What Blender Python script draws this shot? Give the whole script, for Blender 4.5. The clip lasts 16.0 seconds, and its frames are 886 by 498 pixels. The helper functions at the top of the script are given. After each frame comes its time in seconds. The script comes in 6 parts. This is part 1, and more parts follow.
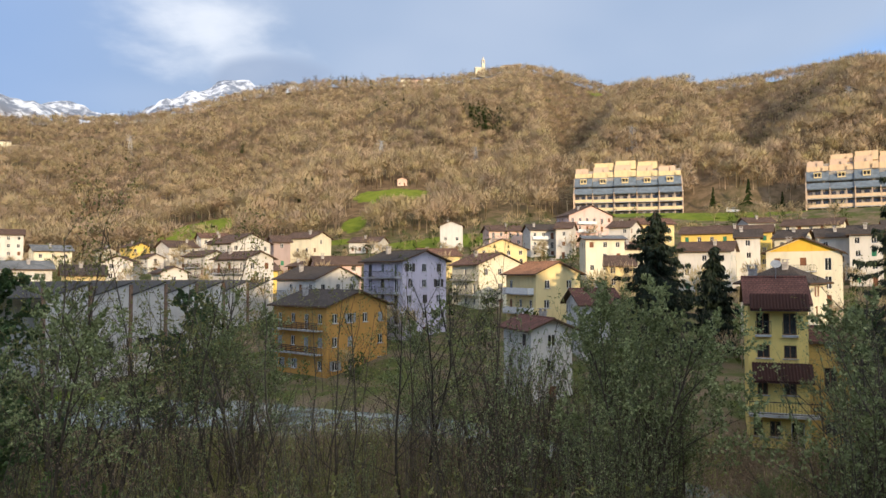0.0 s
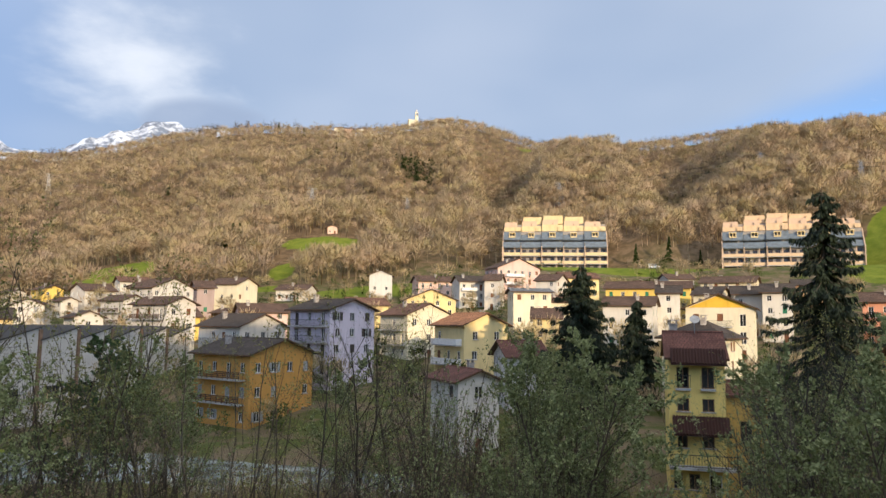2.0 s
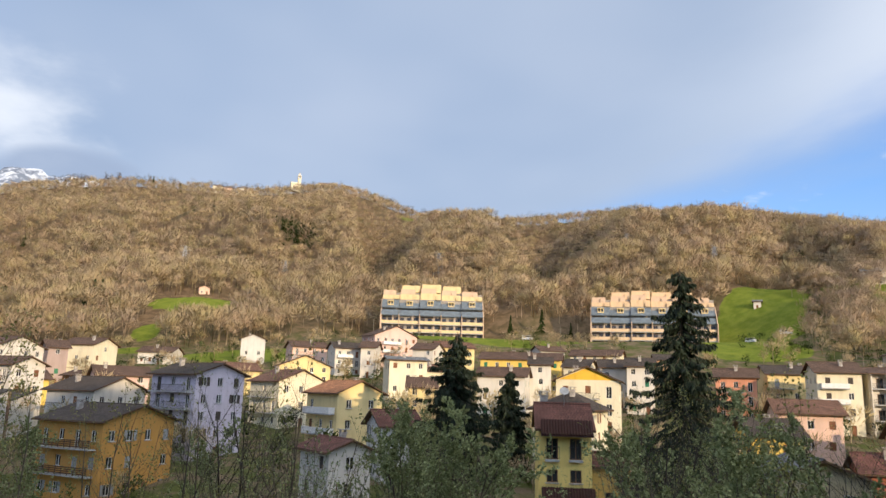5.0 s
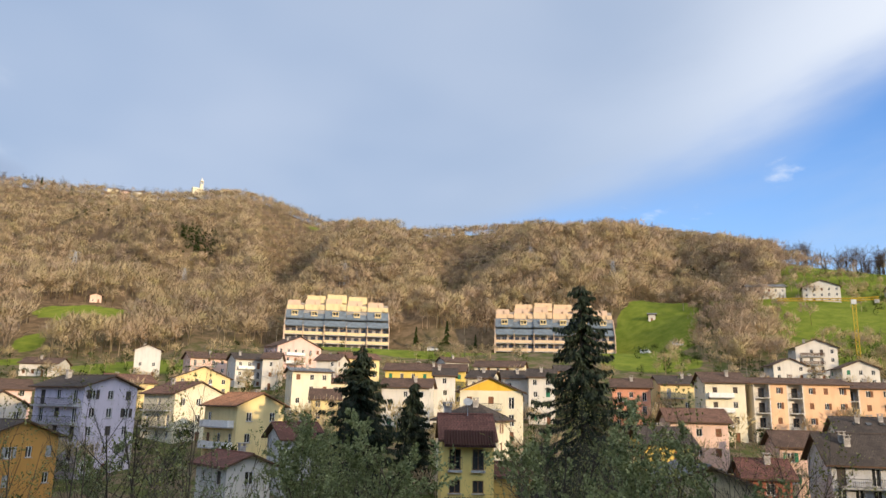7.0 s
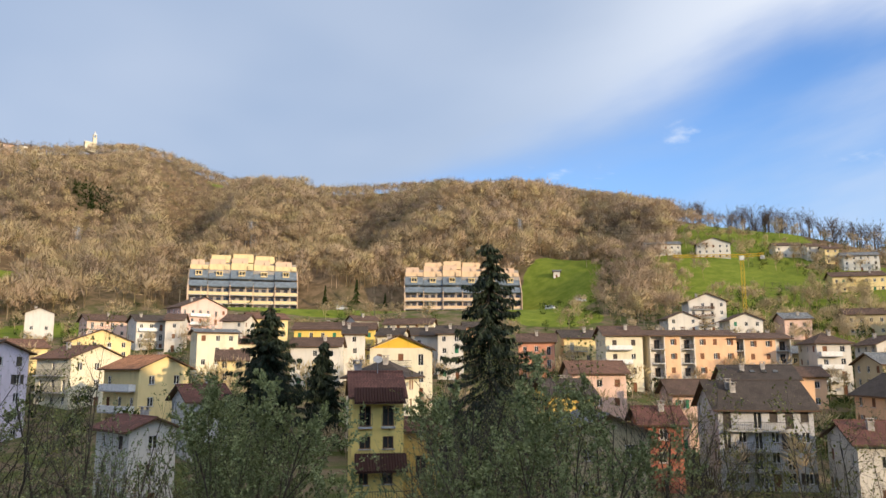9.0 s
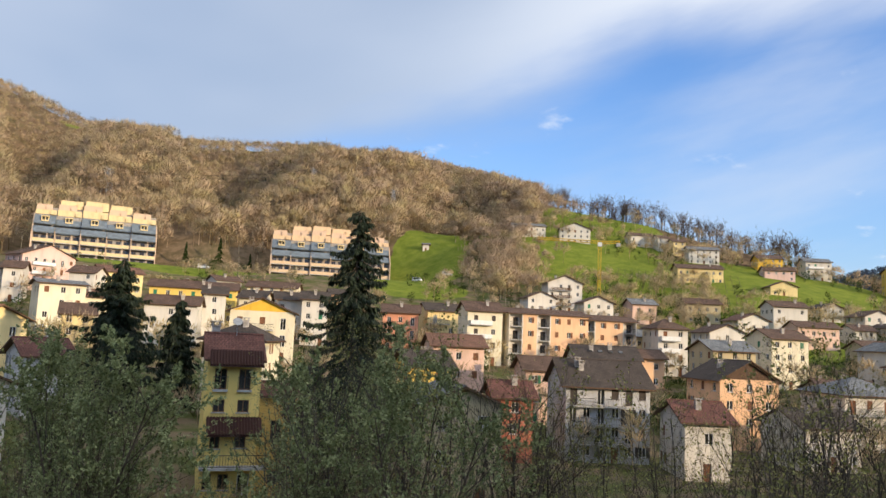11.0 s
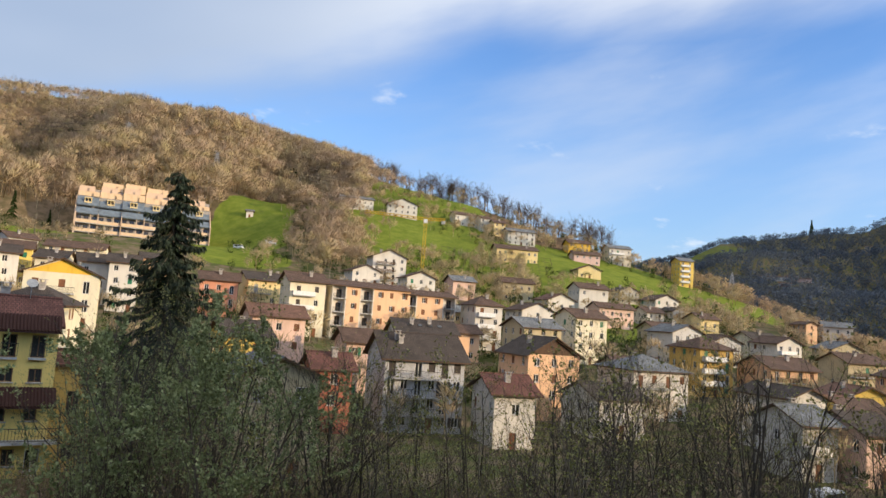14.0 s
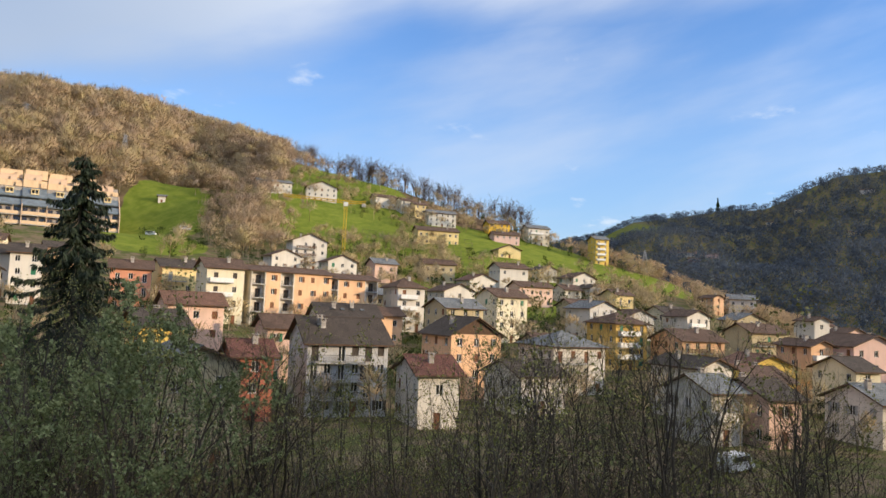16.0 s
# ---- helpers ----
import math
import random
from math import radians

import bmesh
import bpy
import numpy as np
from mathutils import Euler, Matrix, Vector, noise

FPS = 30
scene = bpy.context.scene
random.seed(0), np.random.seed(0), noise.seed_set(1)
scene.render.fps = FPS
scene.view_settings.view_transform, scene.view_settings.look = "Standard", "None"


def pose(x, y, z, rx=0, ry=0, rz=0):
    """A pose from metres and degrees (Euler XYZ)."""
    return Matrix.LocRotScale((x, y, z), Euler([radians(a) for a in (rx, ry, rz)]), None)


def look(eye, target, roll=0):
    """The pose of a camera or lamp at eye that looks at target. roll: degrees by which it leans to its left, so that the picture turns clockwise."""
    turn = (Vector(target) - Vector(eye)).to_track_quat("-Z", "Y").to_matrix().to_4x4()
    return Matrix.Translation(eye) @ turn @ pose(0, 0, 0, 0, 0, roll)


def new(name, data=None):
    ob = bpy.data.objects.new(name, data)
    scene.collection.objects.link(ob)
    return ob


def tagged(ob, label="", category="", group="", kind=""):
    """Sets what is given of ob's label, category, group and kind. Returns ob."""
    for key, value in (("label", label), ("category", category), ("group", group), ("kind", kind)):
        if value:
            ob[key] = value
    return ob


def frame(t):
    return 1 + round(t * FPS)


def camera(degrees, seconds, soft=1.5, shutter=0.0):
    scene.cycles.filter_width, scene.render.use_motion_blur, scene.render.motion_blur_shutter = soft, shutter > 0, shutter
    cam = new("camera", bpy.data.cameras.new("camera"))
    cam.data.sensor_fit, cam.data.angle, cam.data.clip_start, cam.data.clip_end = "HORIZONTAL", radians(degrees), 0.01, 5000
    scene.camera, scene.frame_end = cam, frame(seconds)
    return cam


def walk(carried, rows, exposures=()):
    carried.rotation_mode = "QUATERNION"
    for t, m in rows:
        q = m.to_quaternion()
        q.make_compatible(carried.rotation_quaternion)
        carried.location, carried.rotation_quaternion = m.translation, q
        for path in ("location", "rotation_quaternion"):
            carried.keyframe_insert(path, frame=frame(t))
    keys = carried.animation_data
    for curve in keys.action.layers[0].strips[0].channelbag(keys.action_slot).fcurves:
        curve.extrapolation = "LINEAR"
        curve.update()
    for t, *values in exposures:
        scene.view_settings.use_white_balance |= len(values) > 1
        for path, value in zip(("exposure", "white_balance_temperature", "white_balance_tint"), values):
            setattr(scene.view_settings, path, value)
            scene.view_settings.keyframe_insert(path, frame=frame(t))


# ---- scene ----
EYE = 25.0
cam = camera(62.04, 16.0)
walk(cam, [
    (0.0, pose(0, 0, EYE, 92.00, 0.20, 0.01)),
    (0.5, pose(0, 0, EYE, 92.57, -0.10, -1.07)),
    (1.0, pose(0, 0, EYE, 93.54, -0.22, -2.18)),
    (1.5, pose(0, 0, EYE, 94.71, -0.43, -3.60)),
    (2.0, pose(0, 0, EYE, 95.91, -0.77, -5.53)),
    (2.5, pose(0, 0, EYE, 96.90, -1.02, -7.50)),
    (3.0, pose(0, 0, EYE, 97.81, -1.18, -9.10)),
    (3.5, pose(0, 0, EYE, 98.75, -1.19, -10.44)),
    (4.0, pose(0, 0, EYE, 99.69, -1.19, -11.59)),
    (6.5, pose(0, 0, EYE, 102.62, -1.82, -21.07)),
    (7.0, pose(0, 0, EYE, 102.36, -1.20, -22.41)),
    (7.5, pose(0, 0, EYE, 101.76, -0.17, -23.60)),
    (8.0, pose(0, 0, EYE, 100.91, 0.56, -25.03)),
    (8.5, pose(0, 0, EYE, 100.06, 0.63, -26.96)),
    (9.0, pose(0, 0, EYE, 99.19, 0.19, -29.29)),
    (9.5, pose(0, 0, EYE, 98.45, -0.51, -32.02)),
    (12.0, pose(0, 0, EYE, 96.15, -3.62, -44.28)),
    (12.5, pose(0, 0, EYE, 95.65, -3.89, -46.40)),
    (13.0, pose(0, 0, EYE, 95.39, -4.09, -48.88)),
    (13.5, pose(0, 0, EYE, 95.57, -4.18, -51.35)),
    (14.0, pose(0, 0, EYE, 95.75, -4.16, -53.53)),
    (14.5, pose(0, 0, EYE, 95.79, -4.13, -55.39)),
    (15.0, pose(0, 0, EYE, 95.70, -3.87, -57.05)),
    (15.5, pose(0, 0, EYE, 95.27, -3.25, -58.43)),
    (16.0, pose(0, 0, EYE, 94.71, -2.50, -59.52))])

# ---------------------------------------------------------------- light
SUN_AZ, SUN_EL = 165.0, 12.2
sun = new("sun", bpy.data.lights.new("sun", "SUN"))
sun.data.energy, sun.data.angle, sun.data.color = 4.5, radians(.6), (1.0, .78, .51)
sun.matrix_world = look((0, 0, 0), (-math.sin(radians(SUN_AZ)) * math.cos(radians(SUN_EL)), -math.cos(radians(SUN_AZ)) * math.cos(radians(SUN_EL)),
                                    -math.sin(radians(SUN_EL))))
scene.view_settings.exposure = 0.1

world = bpy.data.worlds.new("sky")
scene.world = world
world.use_nodes = True


class Nodes:
    """Short hand for building node trees."""

    def __init__(self, tree):
        self.t = tree
        tree.nodes.clear()

    def add(self, kind, ins=None, **props):
        n = self.t.nodes.new("ShaderNode" + kind)
        if "operation" in props:
            n.operation = props["operation"]
        if "use_clamp" in props:
            n.use_clamp = props["use_clamp"]
        if "interpolation_type" in props:
            n.interpolation_type = props["interpolation_type"]
        if "data_type" in props:
            n.data_type, n.blend_type = props["data_type"], props["blend_type"]
        if "attribute_name" in props:
            n.attribute_name = props["attribute_name"]
        if "bands_direction" in props:
            n.bands_direction = props["bands_direction"]
        for k, v in (ins or {}).items():
            if hasattr(v, "is_linked"):
                self.t.links.new(v, n.inputs[k])
            else:
                n.inputs[k].default_value = v
        return n

    def math(self, op, a, b=0.0, c=0.0, clamp=False):
        return self.add("Math", {0: a, 1: b, 2: c}, operation=op, use_clamp=clamp).outputs[0]

    def vec(self, op, a, b=(0, 0, 0)):
        return self.add("VectorMath", {0: a, 1: b}, operation=op).outputs[0]

    def range(self, v, a, b, lo=0.0, hi=1.0):
        return self.add("MapRange", {0: v, 1: a, 2: b, 3: lo, 4: hi}, interpolation_type="SMOOTHSTEP").outputs[0]

    def mix(self, f, a, b, blend="MIX"):
        n = self.add("Mix", {0: f}, data_type="RGBA", blend_type=blend)
        for s, v in ((n.inputs[6], a), (n.inputs[7], b)):
            if hasattr(v, "is_linked"):
                self.t.links.new(v, s)
            else:
                s.default_value = (*v[:3], 1)
        return n.outputs[2]

    def noise(self, v, scale, detail=4.0, rough=.55, out=0):
        return self.add("TexNoise", {"Vector": v, "Scale": scale, "Detail": detail, "Roughness": rough}).outputs[out]


def build_sky():
    n = Nodes(world.node_tree)
    d = n.add("TexCoord").outputs["Generated"]
    sep = n.add("SeparateXYZ", {0: d})
    x, y, z = sep.outputs
    az = n.math("DEGREES", n.math("ARCTAN2", x, y))
    el = n.math("DEGREES", n.math("ARCSINE", z))
    sky = n.add("TexSky")
    sky.sky_type, sky.sun_disc, sky.sun_elevation, sky.sun_rotation = "NISHITA", False, radians(SUN_EL), radians(SUN_AZ)
    sky.air_density, sky.dust_density, sky.ozone_density = 1.2, .6, 2.0
    blue = n.mix(1.0, sky.outputs[0], (.105, .165, .27), "MULTIPLY")
    blue = n.mix(n.range(el, 24.0, 4.0, .08, .45), blue, (.50, .66, .93))
    # flat cloud coordinates, drawn out along the band
    inv = n.math("DIVIDE", 1.0, n.math("ADD", n.math("MAXIMUM", z, 0.0), .22))
    flat = n.add("CombineXYZ", {0: n.math("MULTIPLY", x, inv), 1: n.math("MULTIPLY", y, inv), 2: 0.0}).outputs[0]
    slant = n.math("SUBTRACT", el, n.math("MULTIPLY", az, .22))
    band = n.add("CombineXYZ", {0: n.math("MULTIPLY", az, .05), 1: n.math("MULTIPLY", slant, .17), 2: 0.3}).outputs[0]
    wisps = n.noise(band, 1.0, 6.0, .5)
    puffs = n.noise(flat, 2.6, 6.0, .55)
    soft = n.noise(flat, .9, 3.0, .5)
    # cloud sheet: its lower edge climbs to the right
    edge = n.math("MULTIPLY_ADD", n.math("SUBTRACT", az, 33.0), .34, 14.5)
    edge = n.math("MINIMUM", edge, n.math("MULTIPLY_ADD", n.math("SUBTRACT", az, 60.0), .05, 22.6))
    over = n.math("ADD", n.math("SUBTRACT", el, edge), n.math("MULTIPLY", n.math("SUBTRACT", wisps, .5), 7.0))
    sheet = n.range(over, -3.0, 4.0)
    rim = n.math("MULTIPLY", n.range(over, -1.0, 3.0), n.range(over, 14.0, 4.0))
    veil = n.math("MULTIPLY", n.range(wisps, .36, .76), .42)
    cover = n.math("MAXIMUM", n.math("MULTIPLY", sheet, .93), veil)
    grey = n.mix(n.range(soft, .35, .68), (.35, .45, .62), (.48, .56, .70))
    west = n.range(az, -14.0, -34.0)
    grey = n.mix(n.math("MULTIPLY", west, .55), grey, (.26, .42, .76))
    white = n.mix(n.math("MULTIPLY", rim, n.range(az, 22.0, 62.0, .15, 1.0)), n.mix(n.range(az, 36.0, 62.0, 0.0, .8), grey, (.80, .84, .92)), n.mix(n.range(az, 40.0, 68.0), (.70, .77, .89), (.90, .93, .98)))
    # bright cumulus over the snow peaks
    dx = n.math("DIVIDE", n.math("SUBTRACT", az, -17.5), 6.6)
    dy = n.math("DIVIDE", n.math("SUBTRACT", el, 17.8), 4.4)
    r = n.math("SQRT", n.math("ADD", n.math("MULTIPLY", dx, dx), n.math("MULTIPLY", dy, dy)))
    heap = n.range(n.math("ADD", r, n.math("MULTIPLY", n.math("SUBTRACT", puffs, .5), -2.6)), 1.25, .1)
    white = n.mix(n.math("MULTIPLY", heap, .85), white, (.92, .95, 1.0))
    # grey cloud cap behind the peaks
    cx = n.math("DIVIDE", n.math("SUBTRACT", az, -13.5), 5.0)
    cy = n.math("DIVIDE", n.math("SUBTRACT", el, 14.0), 2.6)
    rc = n.math("SQRT", n.math("ADD", n.math("MULTIPLY", cx, cx), n.math("MULTIPLY", cy, cy)))
    cap = n.range(n.math("ADD", rc, n.math("MULTIPLY", n.math("SUBTRACT", puffs, .5), -1.6)), 1.1, .75)
    white = n.mix(n.math("MULTIPLY", cap, .8), white, (.36, .43, .57))
    # sheet overhead and towards the sun, unseen, brightened and warmed as added fill
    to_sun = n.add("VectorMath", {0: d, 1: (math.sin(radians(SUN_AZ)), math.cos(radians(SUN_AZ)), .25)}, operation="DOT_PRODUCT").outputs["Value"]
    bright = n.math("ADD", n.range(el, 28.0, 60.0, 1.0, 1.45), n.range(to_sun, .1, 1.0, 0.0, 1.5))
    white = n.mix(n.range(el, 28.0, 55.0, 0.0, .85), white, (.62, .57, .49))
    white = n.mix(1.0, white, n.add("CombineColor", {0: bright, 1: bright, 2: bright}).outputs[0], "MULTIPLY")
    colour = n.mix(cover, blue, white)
    # small fair-weather puffs low in the blue
    bits = n.math("MULTIPLY", n.range(puffs, .62, .72), n.range(el, 26.0, 20.0))
    colour = n.mix(n.math("MULTIPLY", bits, .6), colour, (.85, .9, .97))
    bg = n.add("Background", {"Color": colour, "Strength": 1.0})
    out = n.add("OutputWorld", {0: bg.outputs[0]})


build_sky()

# ---------------------------------------------------------------- lie of the land
def table(*pairs):
    return np.array(pairs[0::2], float), np.array(pairs[1::2], float)


# bearing (degrees to the right of north) against skyline height, ridge distance, foot of the wooded slope
RIDGE_EL = table(-60, 9, -31, 10.2, -22, 11, -15, 13.2, -10, 14.3, -4, 14.6, 0, 14.6, 3, 15.1, 6, 15.6, 9, 15, 12.5, 13.5, 17, 13.7,
                 20, 13.2, 27, 13.8, 32, 13.5, 36, 13.7, 40, 12.6, 45, 11.6, 49, 10.6, 52, 9.9, 55, 9.5, 60, 7.9, 64, 6.9, 69, 5.0, 75, 3.8,
                 79, 1.8, 84, 0.2, 90, -1.6, 110, -3)
RIDGE_D = table(-60, 1250, 10, 1250, 20, 1150, 31, 1000, 38, 820, 45, 640, 52, 530, 60, 480, 66, 455, 75, 430, 84, 390, 110, 380)
FOOT_D = table(-60, 380, -31, 370, -20, 355, -5, 335, 5, 350, 12, 385, 28, 385, 36, 400, 44, 400, 52, 440, 60, 440, 66, 425, 75, 400, 84, 360, 110, 350)
FAR_EL = table(-60, 9, -40, 13, -31, 12.4, -27, 11.8, -23, 11.5, -20.5, 13, -18, 13.8, -15, 14.4, -12, 14.5, -6, 13, 4, 6, 50, 3, 62, 4, 71.7, 6.1,
               73.8, 7.2, 77, 7.6, 80, 8.0, 83, 8.2, 85.5, 9.5, 87.5, 10.4, 91, 10.6, 110, 11)
FAR_D = table(-60, 4400, 0, 4400, 45, 2600, 70, 2100, 110, 2000)
RIVER_D = table(-60, 105, -30, 98, -18, 92, -8, 79, 0, 74, 15, 52, 30, 45, 60, 42, 110, 42)
VILLAGE = (6.01, 25.89, -43.77, 15.2, 9.99, -49.54, 58.5, -16.11, 7.12, 29.0, -20.01)


def lookup(tab, a):
    """Smoothed table lookup over bearing."""
    s = 0
    for o, w in ((-1.5, .2), (-.7, .2), (0, .2), (.7, .2), (1.5, .2)):
        s = s + w * np.interp(a + o, tab[0], tab[1])
    return s


def wave(x, y, scale, seed=0):
    """Cheap smooth noise from crossed sines, about -1 to 1."""
    x, y, s = x / scale, y / scale, 0
    for k, (a, b, f) in enumerate(((1, .3, 1), (-.4, 1, 1.3), (.7, -.8, 1.9), (.9, .6, 2.7), (-.6, .95, 3.6))):
        s = s + np.sin((a * x + b * y) * f + 1.7 * k + seed * (1.3 + k)) / (1.2 * f ** .7)
    return s / 2.2


def step(v, a, b):
    k = np.clip((v - a) / (b - a), 0, 1)
    return k * k * (3 - 2 * k)


# ravines between the spurs: bearing and distance of both ends, depth, half width
RAVINES = ((-14, 500, -17, 950, 26, 30), (2.5, 430, 5.5, 900, 24, 26), (42, 420, 38.5, 740, 30, 24), (-25, 480, -27, 950, 24, 30), (19, 860, 24, 1000, 30, 40), (-5, 620, -8, 1000, 20, 28))


# two side valleys between rounded spurs: bearing against the sight angle of their floor at the mouth
SIDE_VALLEYS = table(-60, 16, 2, 15, 5, 14, 7, 12, 8.5, 6.5, 9.5, 5, 10.8, 6.4, 12.5, 9.8, 14.2, 13.1, 16.5, 13.4, 18.5, 12.5, 20.5, 8, 22, 4.6, 23.5, 4.2, 25, 6.3, 27, 9.6, 29, 12.8, 30.5, 13.8, 33, 14.4, 38, 15, 110, 16)


def ravine(x, y):
    """Depth that the ravines cut into the hill."""
    cut = 0
    for a0, d0, a1, d1, deep, wide in RAVINES:
        ax, ay, bx, by = d0 * math.sin(radians(a0)), d0 * math.cos(radians(a0)), d1 * math.sin(radians(a1)), d1 * math.cos(radians(a1))
        k = np.clip(((x - ax) * (bx - ax) + (y - ay) * (by - ay)) / ((bx - ax) ** 2 + (by - ay) ** 2), 0, 1)
        r = np.hypot(x - ax - k * (bx - ax) + wave(x, y, 60, 6) * 14, y - ay - k * (by - ay))
        cut = cut + deep * np.minimum(step(k, -.25, .2), step(k, 1.15, .7)) * np.exp(-(r / wide) ** 2 / 1.4)
    return cut


def land(x, y):
    """Height of the ground."""
    x, y = np.asarray(x, float), np.asarray(y, float)
    d = np.hypot(x, y) + 1e-6
    a = np.degrees(np.arctan2(x, y))
    b = np.clip(a, -60, 110)
    # own bank, river, village slope
    c = np.clip(b, -31, 92) / 50
    q = np.clip(d, 95, 520) / 200
    v = sum(k * t for k, t in zip(VILLAGE, (1, c, c * c, c ** 3, q, q * c, q * c * c, q * c ** 3, q * q, q * q * c, q * q * c * c)))
    v = np.maximum(v, 9.5)
    rc = lookup(RIVER_D, b)
    bank = np.interp(d, (0, 6, 14, 30, 48, 70), (22.5, 21.0, 17.5, 13.0, 11.0, 10.0)) + wave(x, y, 9) * .4 * step(d, 5, 15)
    z = bank + (v - bank) * step(d, rc + 8, rc + 40)
    z = z - (np.maximum(z - 8.0, 0)) * (1 - step(np.abs(d - rc), 8, 15)) * (d > 20)
    # wooded hill
    rd, fd = lookup(RIDGE_D, b), lookup(FOOT_D, b)
    zr = EYE + rd * np.tan(np.radians(lookup(RIDGE_EL, b)))
    zf = v
    u = np.clip((d - fd) / np.maximum(rd - fd, 1), 0, 1)
    rise = u ** (1 + .32 * np.clip((rd - 520) / 300, 0, 1))
    hill = zf + (zr - zf) * rise
    rough = np.clip((rd - 450) / 500, 0, 1) * np.sin(np.pi * np.clip(u, 0, 1)) ** .8
    hill = hill + rough * (wave(x, y, 85, 2) * 15 + wave(x, y, 30, 5) * 5) * np.clip(d / 900, 0, 1)
    for sa, sd, sw, sh in ((16.5, 690, 66, 92), (31.5, 680, 66, 100), (-7, 800, 90, 30), (-22, 800, 80, 26), (2, 680, 55, 34), (-14.5, 760, 45, -26), (43, 470, 32, -16), (4, 850, 40, -22), (-2, 560, 30, -14)):
        sx, sy = sd * math.sin(radians(sa)), sd * math.cos(radians(sa))
        hill = hill + sh * np.exp(-((x - sx) ** 2 + (y - sy) ** 2) / (2 * sw * sw)) * (u > 0) * step(u, 0, .15)
    hill = hill - ravine(x, y) * step(u, .03, .2)
    # nothing short of the ridge stands above it
    mouth = np.interp(b + wave(x, y, 70, 6) * .5, *SIDE_VALLEYS)
    floor_el = mouth + (lookup(RIDGE_EL, b) + .1 - mouth) * np.clip((d - 500) / (rd - 600), 0, 1) ** 1.8 + np.clip((500 - d) / 30, 0, 9) + np.clip((d - rd + 100) / 60, 0, 9)
    floor_z = EYE + d * np.tan(np.radians(floor_el))
    hill = np.where((b > 3) & (b < 34), floor_z - 5 * np.log1p(np.exp(np.clip((floor_z - hill) / 5, -40, 40))) + 3, hill)
    cap = EYE + d * np.tan(np.radians(lookup(RIDGE_EL, b) - .35 * step(rd - d, 0, 250) * (rd > 560)))
    hill = np.minimum(hill, cap - 3 * np.log1p(np.exp((hill - cap) / 6)))
    z = np.where(d > fd, hill, z)
    for sa, sd, sw, sh in ((47.8, 415, 32, 5.5), (61, 370, 30, 3), (51, 330, 40, -3)):
        z = z + sh * np.exp(-((x - sd * math.sin(radians(sa))) ** 2 + (y - sd * math.cos(radians(sa))) ** 2) / (2 * sw * sw))
    # levelled ground of the apartment blocks
    for sa, sd, zp, rad in ((14.1, 350, 51.2, 50), (30.9, 352, 49.6, 56)):
        r = np.hypot(x - sd * math.sin(radians(sa)), y - sd * math.cos(radians(sa)))
        z = z + (zp - z) * np.exp(-(r / rad) ** 4)
    # beyond the ridge, far slopes
    back = zr - .32 * (d - rd) - 6
    fr = lookup(FAR_D, b)
    zfar = EYE + fr * np.tan(np.radians(np.interp(b, *FAR_EL)))
    ff = np.where(b > 45, np.maximum(rd + 380, 800), 2600)
    w = np.clip((d - ff) / (fr - ff), 0, 1)
    far = -25 + (zfar + 25) * w + np.sin(np.pi * w) * (wave(x, y, 210, 3) * 35 + wave(x, y, 90, 7) * 12) * np.clip(w * 3, 0, 1)
    far = far + (b < 20) * step(w, .4, .8) * (np.abs(wave(x, y, 130, 1)) * 70 + np.abs(wave(x, y, 48, 4)) * 38 - 38)
    far = np.where(d > fr, zfar - .3 * (d - fr), far)
    z = np.where(d > rd, np.maximum(np.maximum(back, -25), np.where(d > ff, far, -25)), z)
    # rise behind the viewpoint, that keeps the low sun off the near bank
    side = np.clip((np.abs(a - 25) - 85) / 20, 0, 1)
    sa, ca = math.sin(radians(SUN_AZ - 7)), math.cos(radians(SUN_AZ - 7))
    p, q2 = x * sa + y * ca, y * sa - x * ca
    behind = 22 + (29 * (1 - step(q2, 66, 94)) + 24 * (1 - step(q2, 22, 62))) * step(p, 12, 95)
    return z + (np.maximum(behind, np.minimum(z, 30)) - z) * step(side, 0, 1)


def ground(x, y):
    return float(land(x, y))


# ---------------------------------------------------------------- materials
def material(name):
    m = bpy.data.materials.new(name)
    m.use_nodes = True
    n = Nodes(m.node_tree)
    return m, n


def finish(n, colour, rough=.8, bump=None, bump_strength=.3, distance=.05, metallic=0.0, spec=.3, **more):
    ins = {"Base Color": colour if hasattr(colour, "is_linked") else (*colour[:3], 1), "Roughness": rough, "Metallic": metallic, "Specular IOR Level": spec}
    ins.update(more)
    if bump is not None:
        ins["Normal"] = n.add("Bump", {"Height": bump, "Strength": bump_strength, "Distance": distance}).outputs[0]
    p = n.add("BsdfPrincipled", ins)
    n.add("OutputMaterial", {0: p.outputs[0]})


def shade(c, k):
    return tuple(v * k for v in c)


def plaster(name, c):
    """Weathered render: broad stains, drips, grain."""
    m, n = material(name)
    o = n.add("TexCoord").outputs["Object"]
    long = n.add("Mapping", {"Vector": o, "Scale": (1, 1, .18)}).outputs[0]
    stain = n.range(n.noise(long, 1.1, 5, .6), .42, .75)
    broad = n.noise(o, .35, 4, .6)
    grain = n.noise(o, 14, 5, .65)
    col = n.mix(n.math("MULTIPLY", stain, .45), c, shade(c, .62))
    col = n.mix(n.range(broad, .4, .7, 0, .5), col, tuple(min(1, v * 1.12) for v in c))
    col = n.mix(n.range(grain, .3, .8, 0, .25), col, shade(c, .75))
    finish(n, col, .9, grain, .25, .02)
    return m


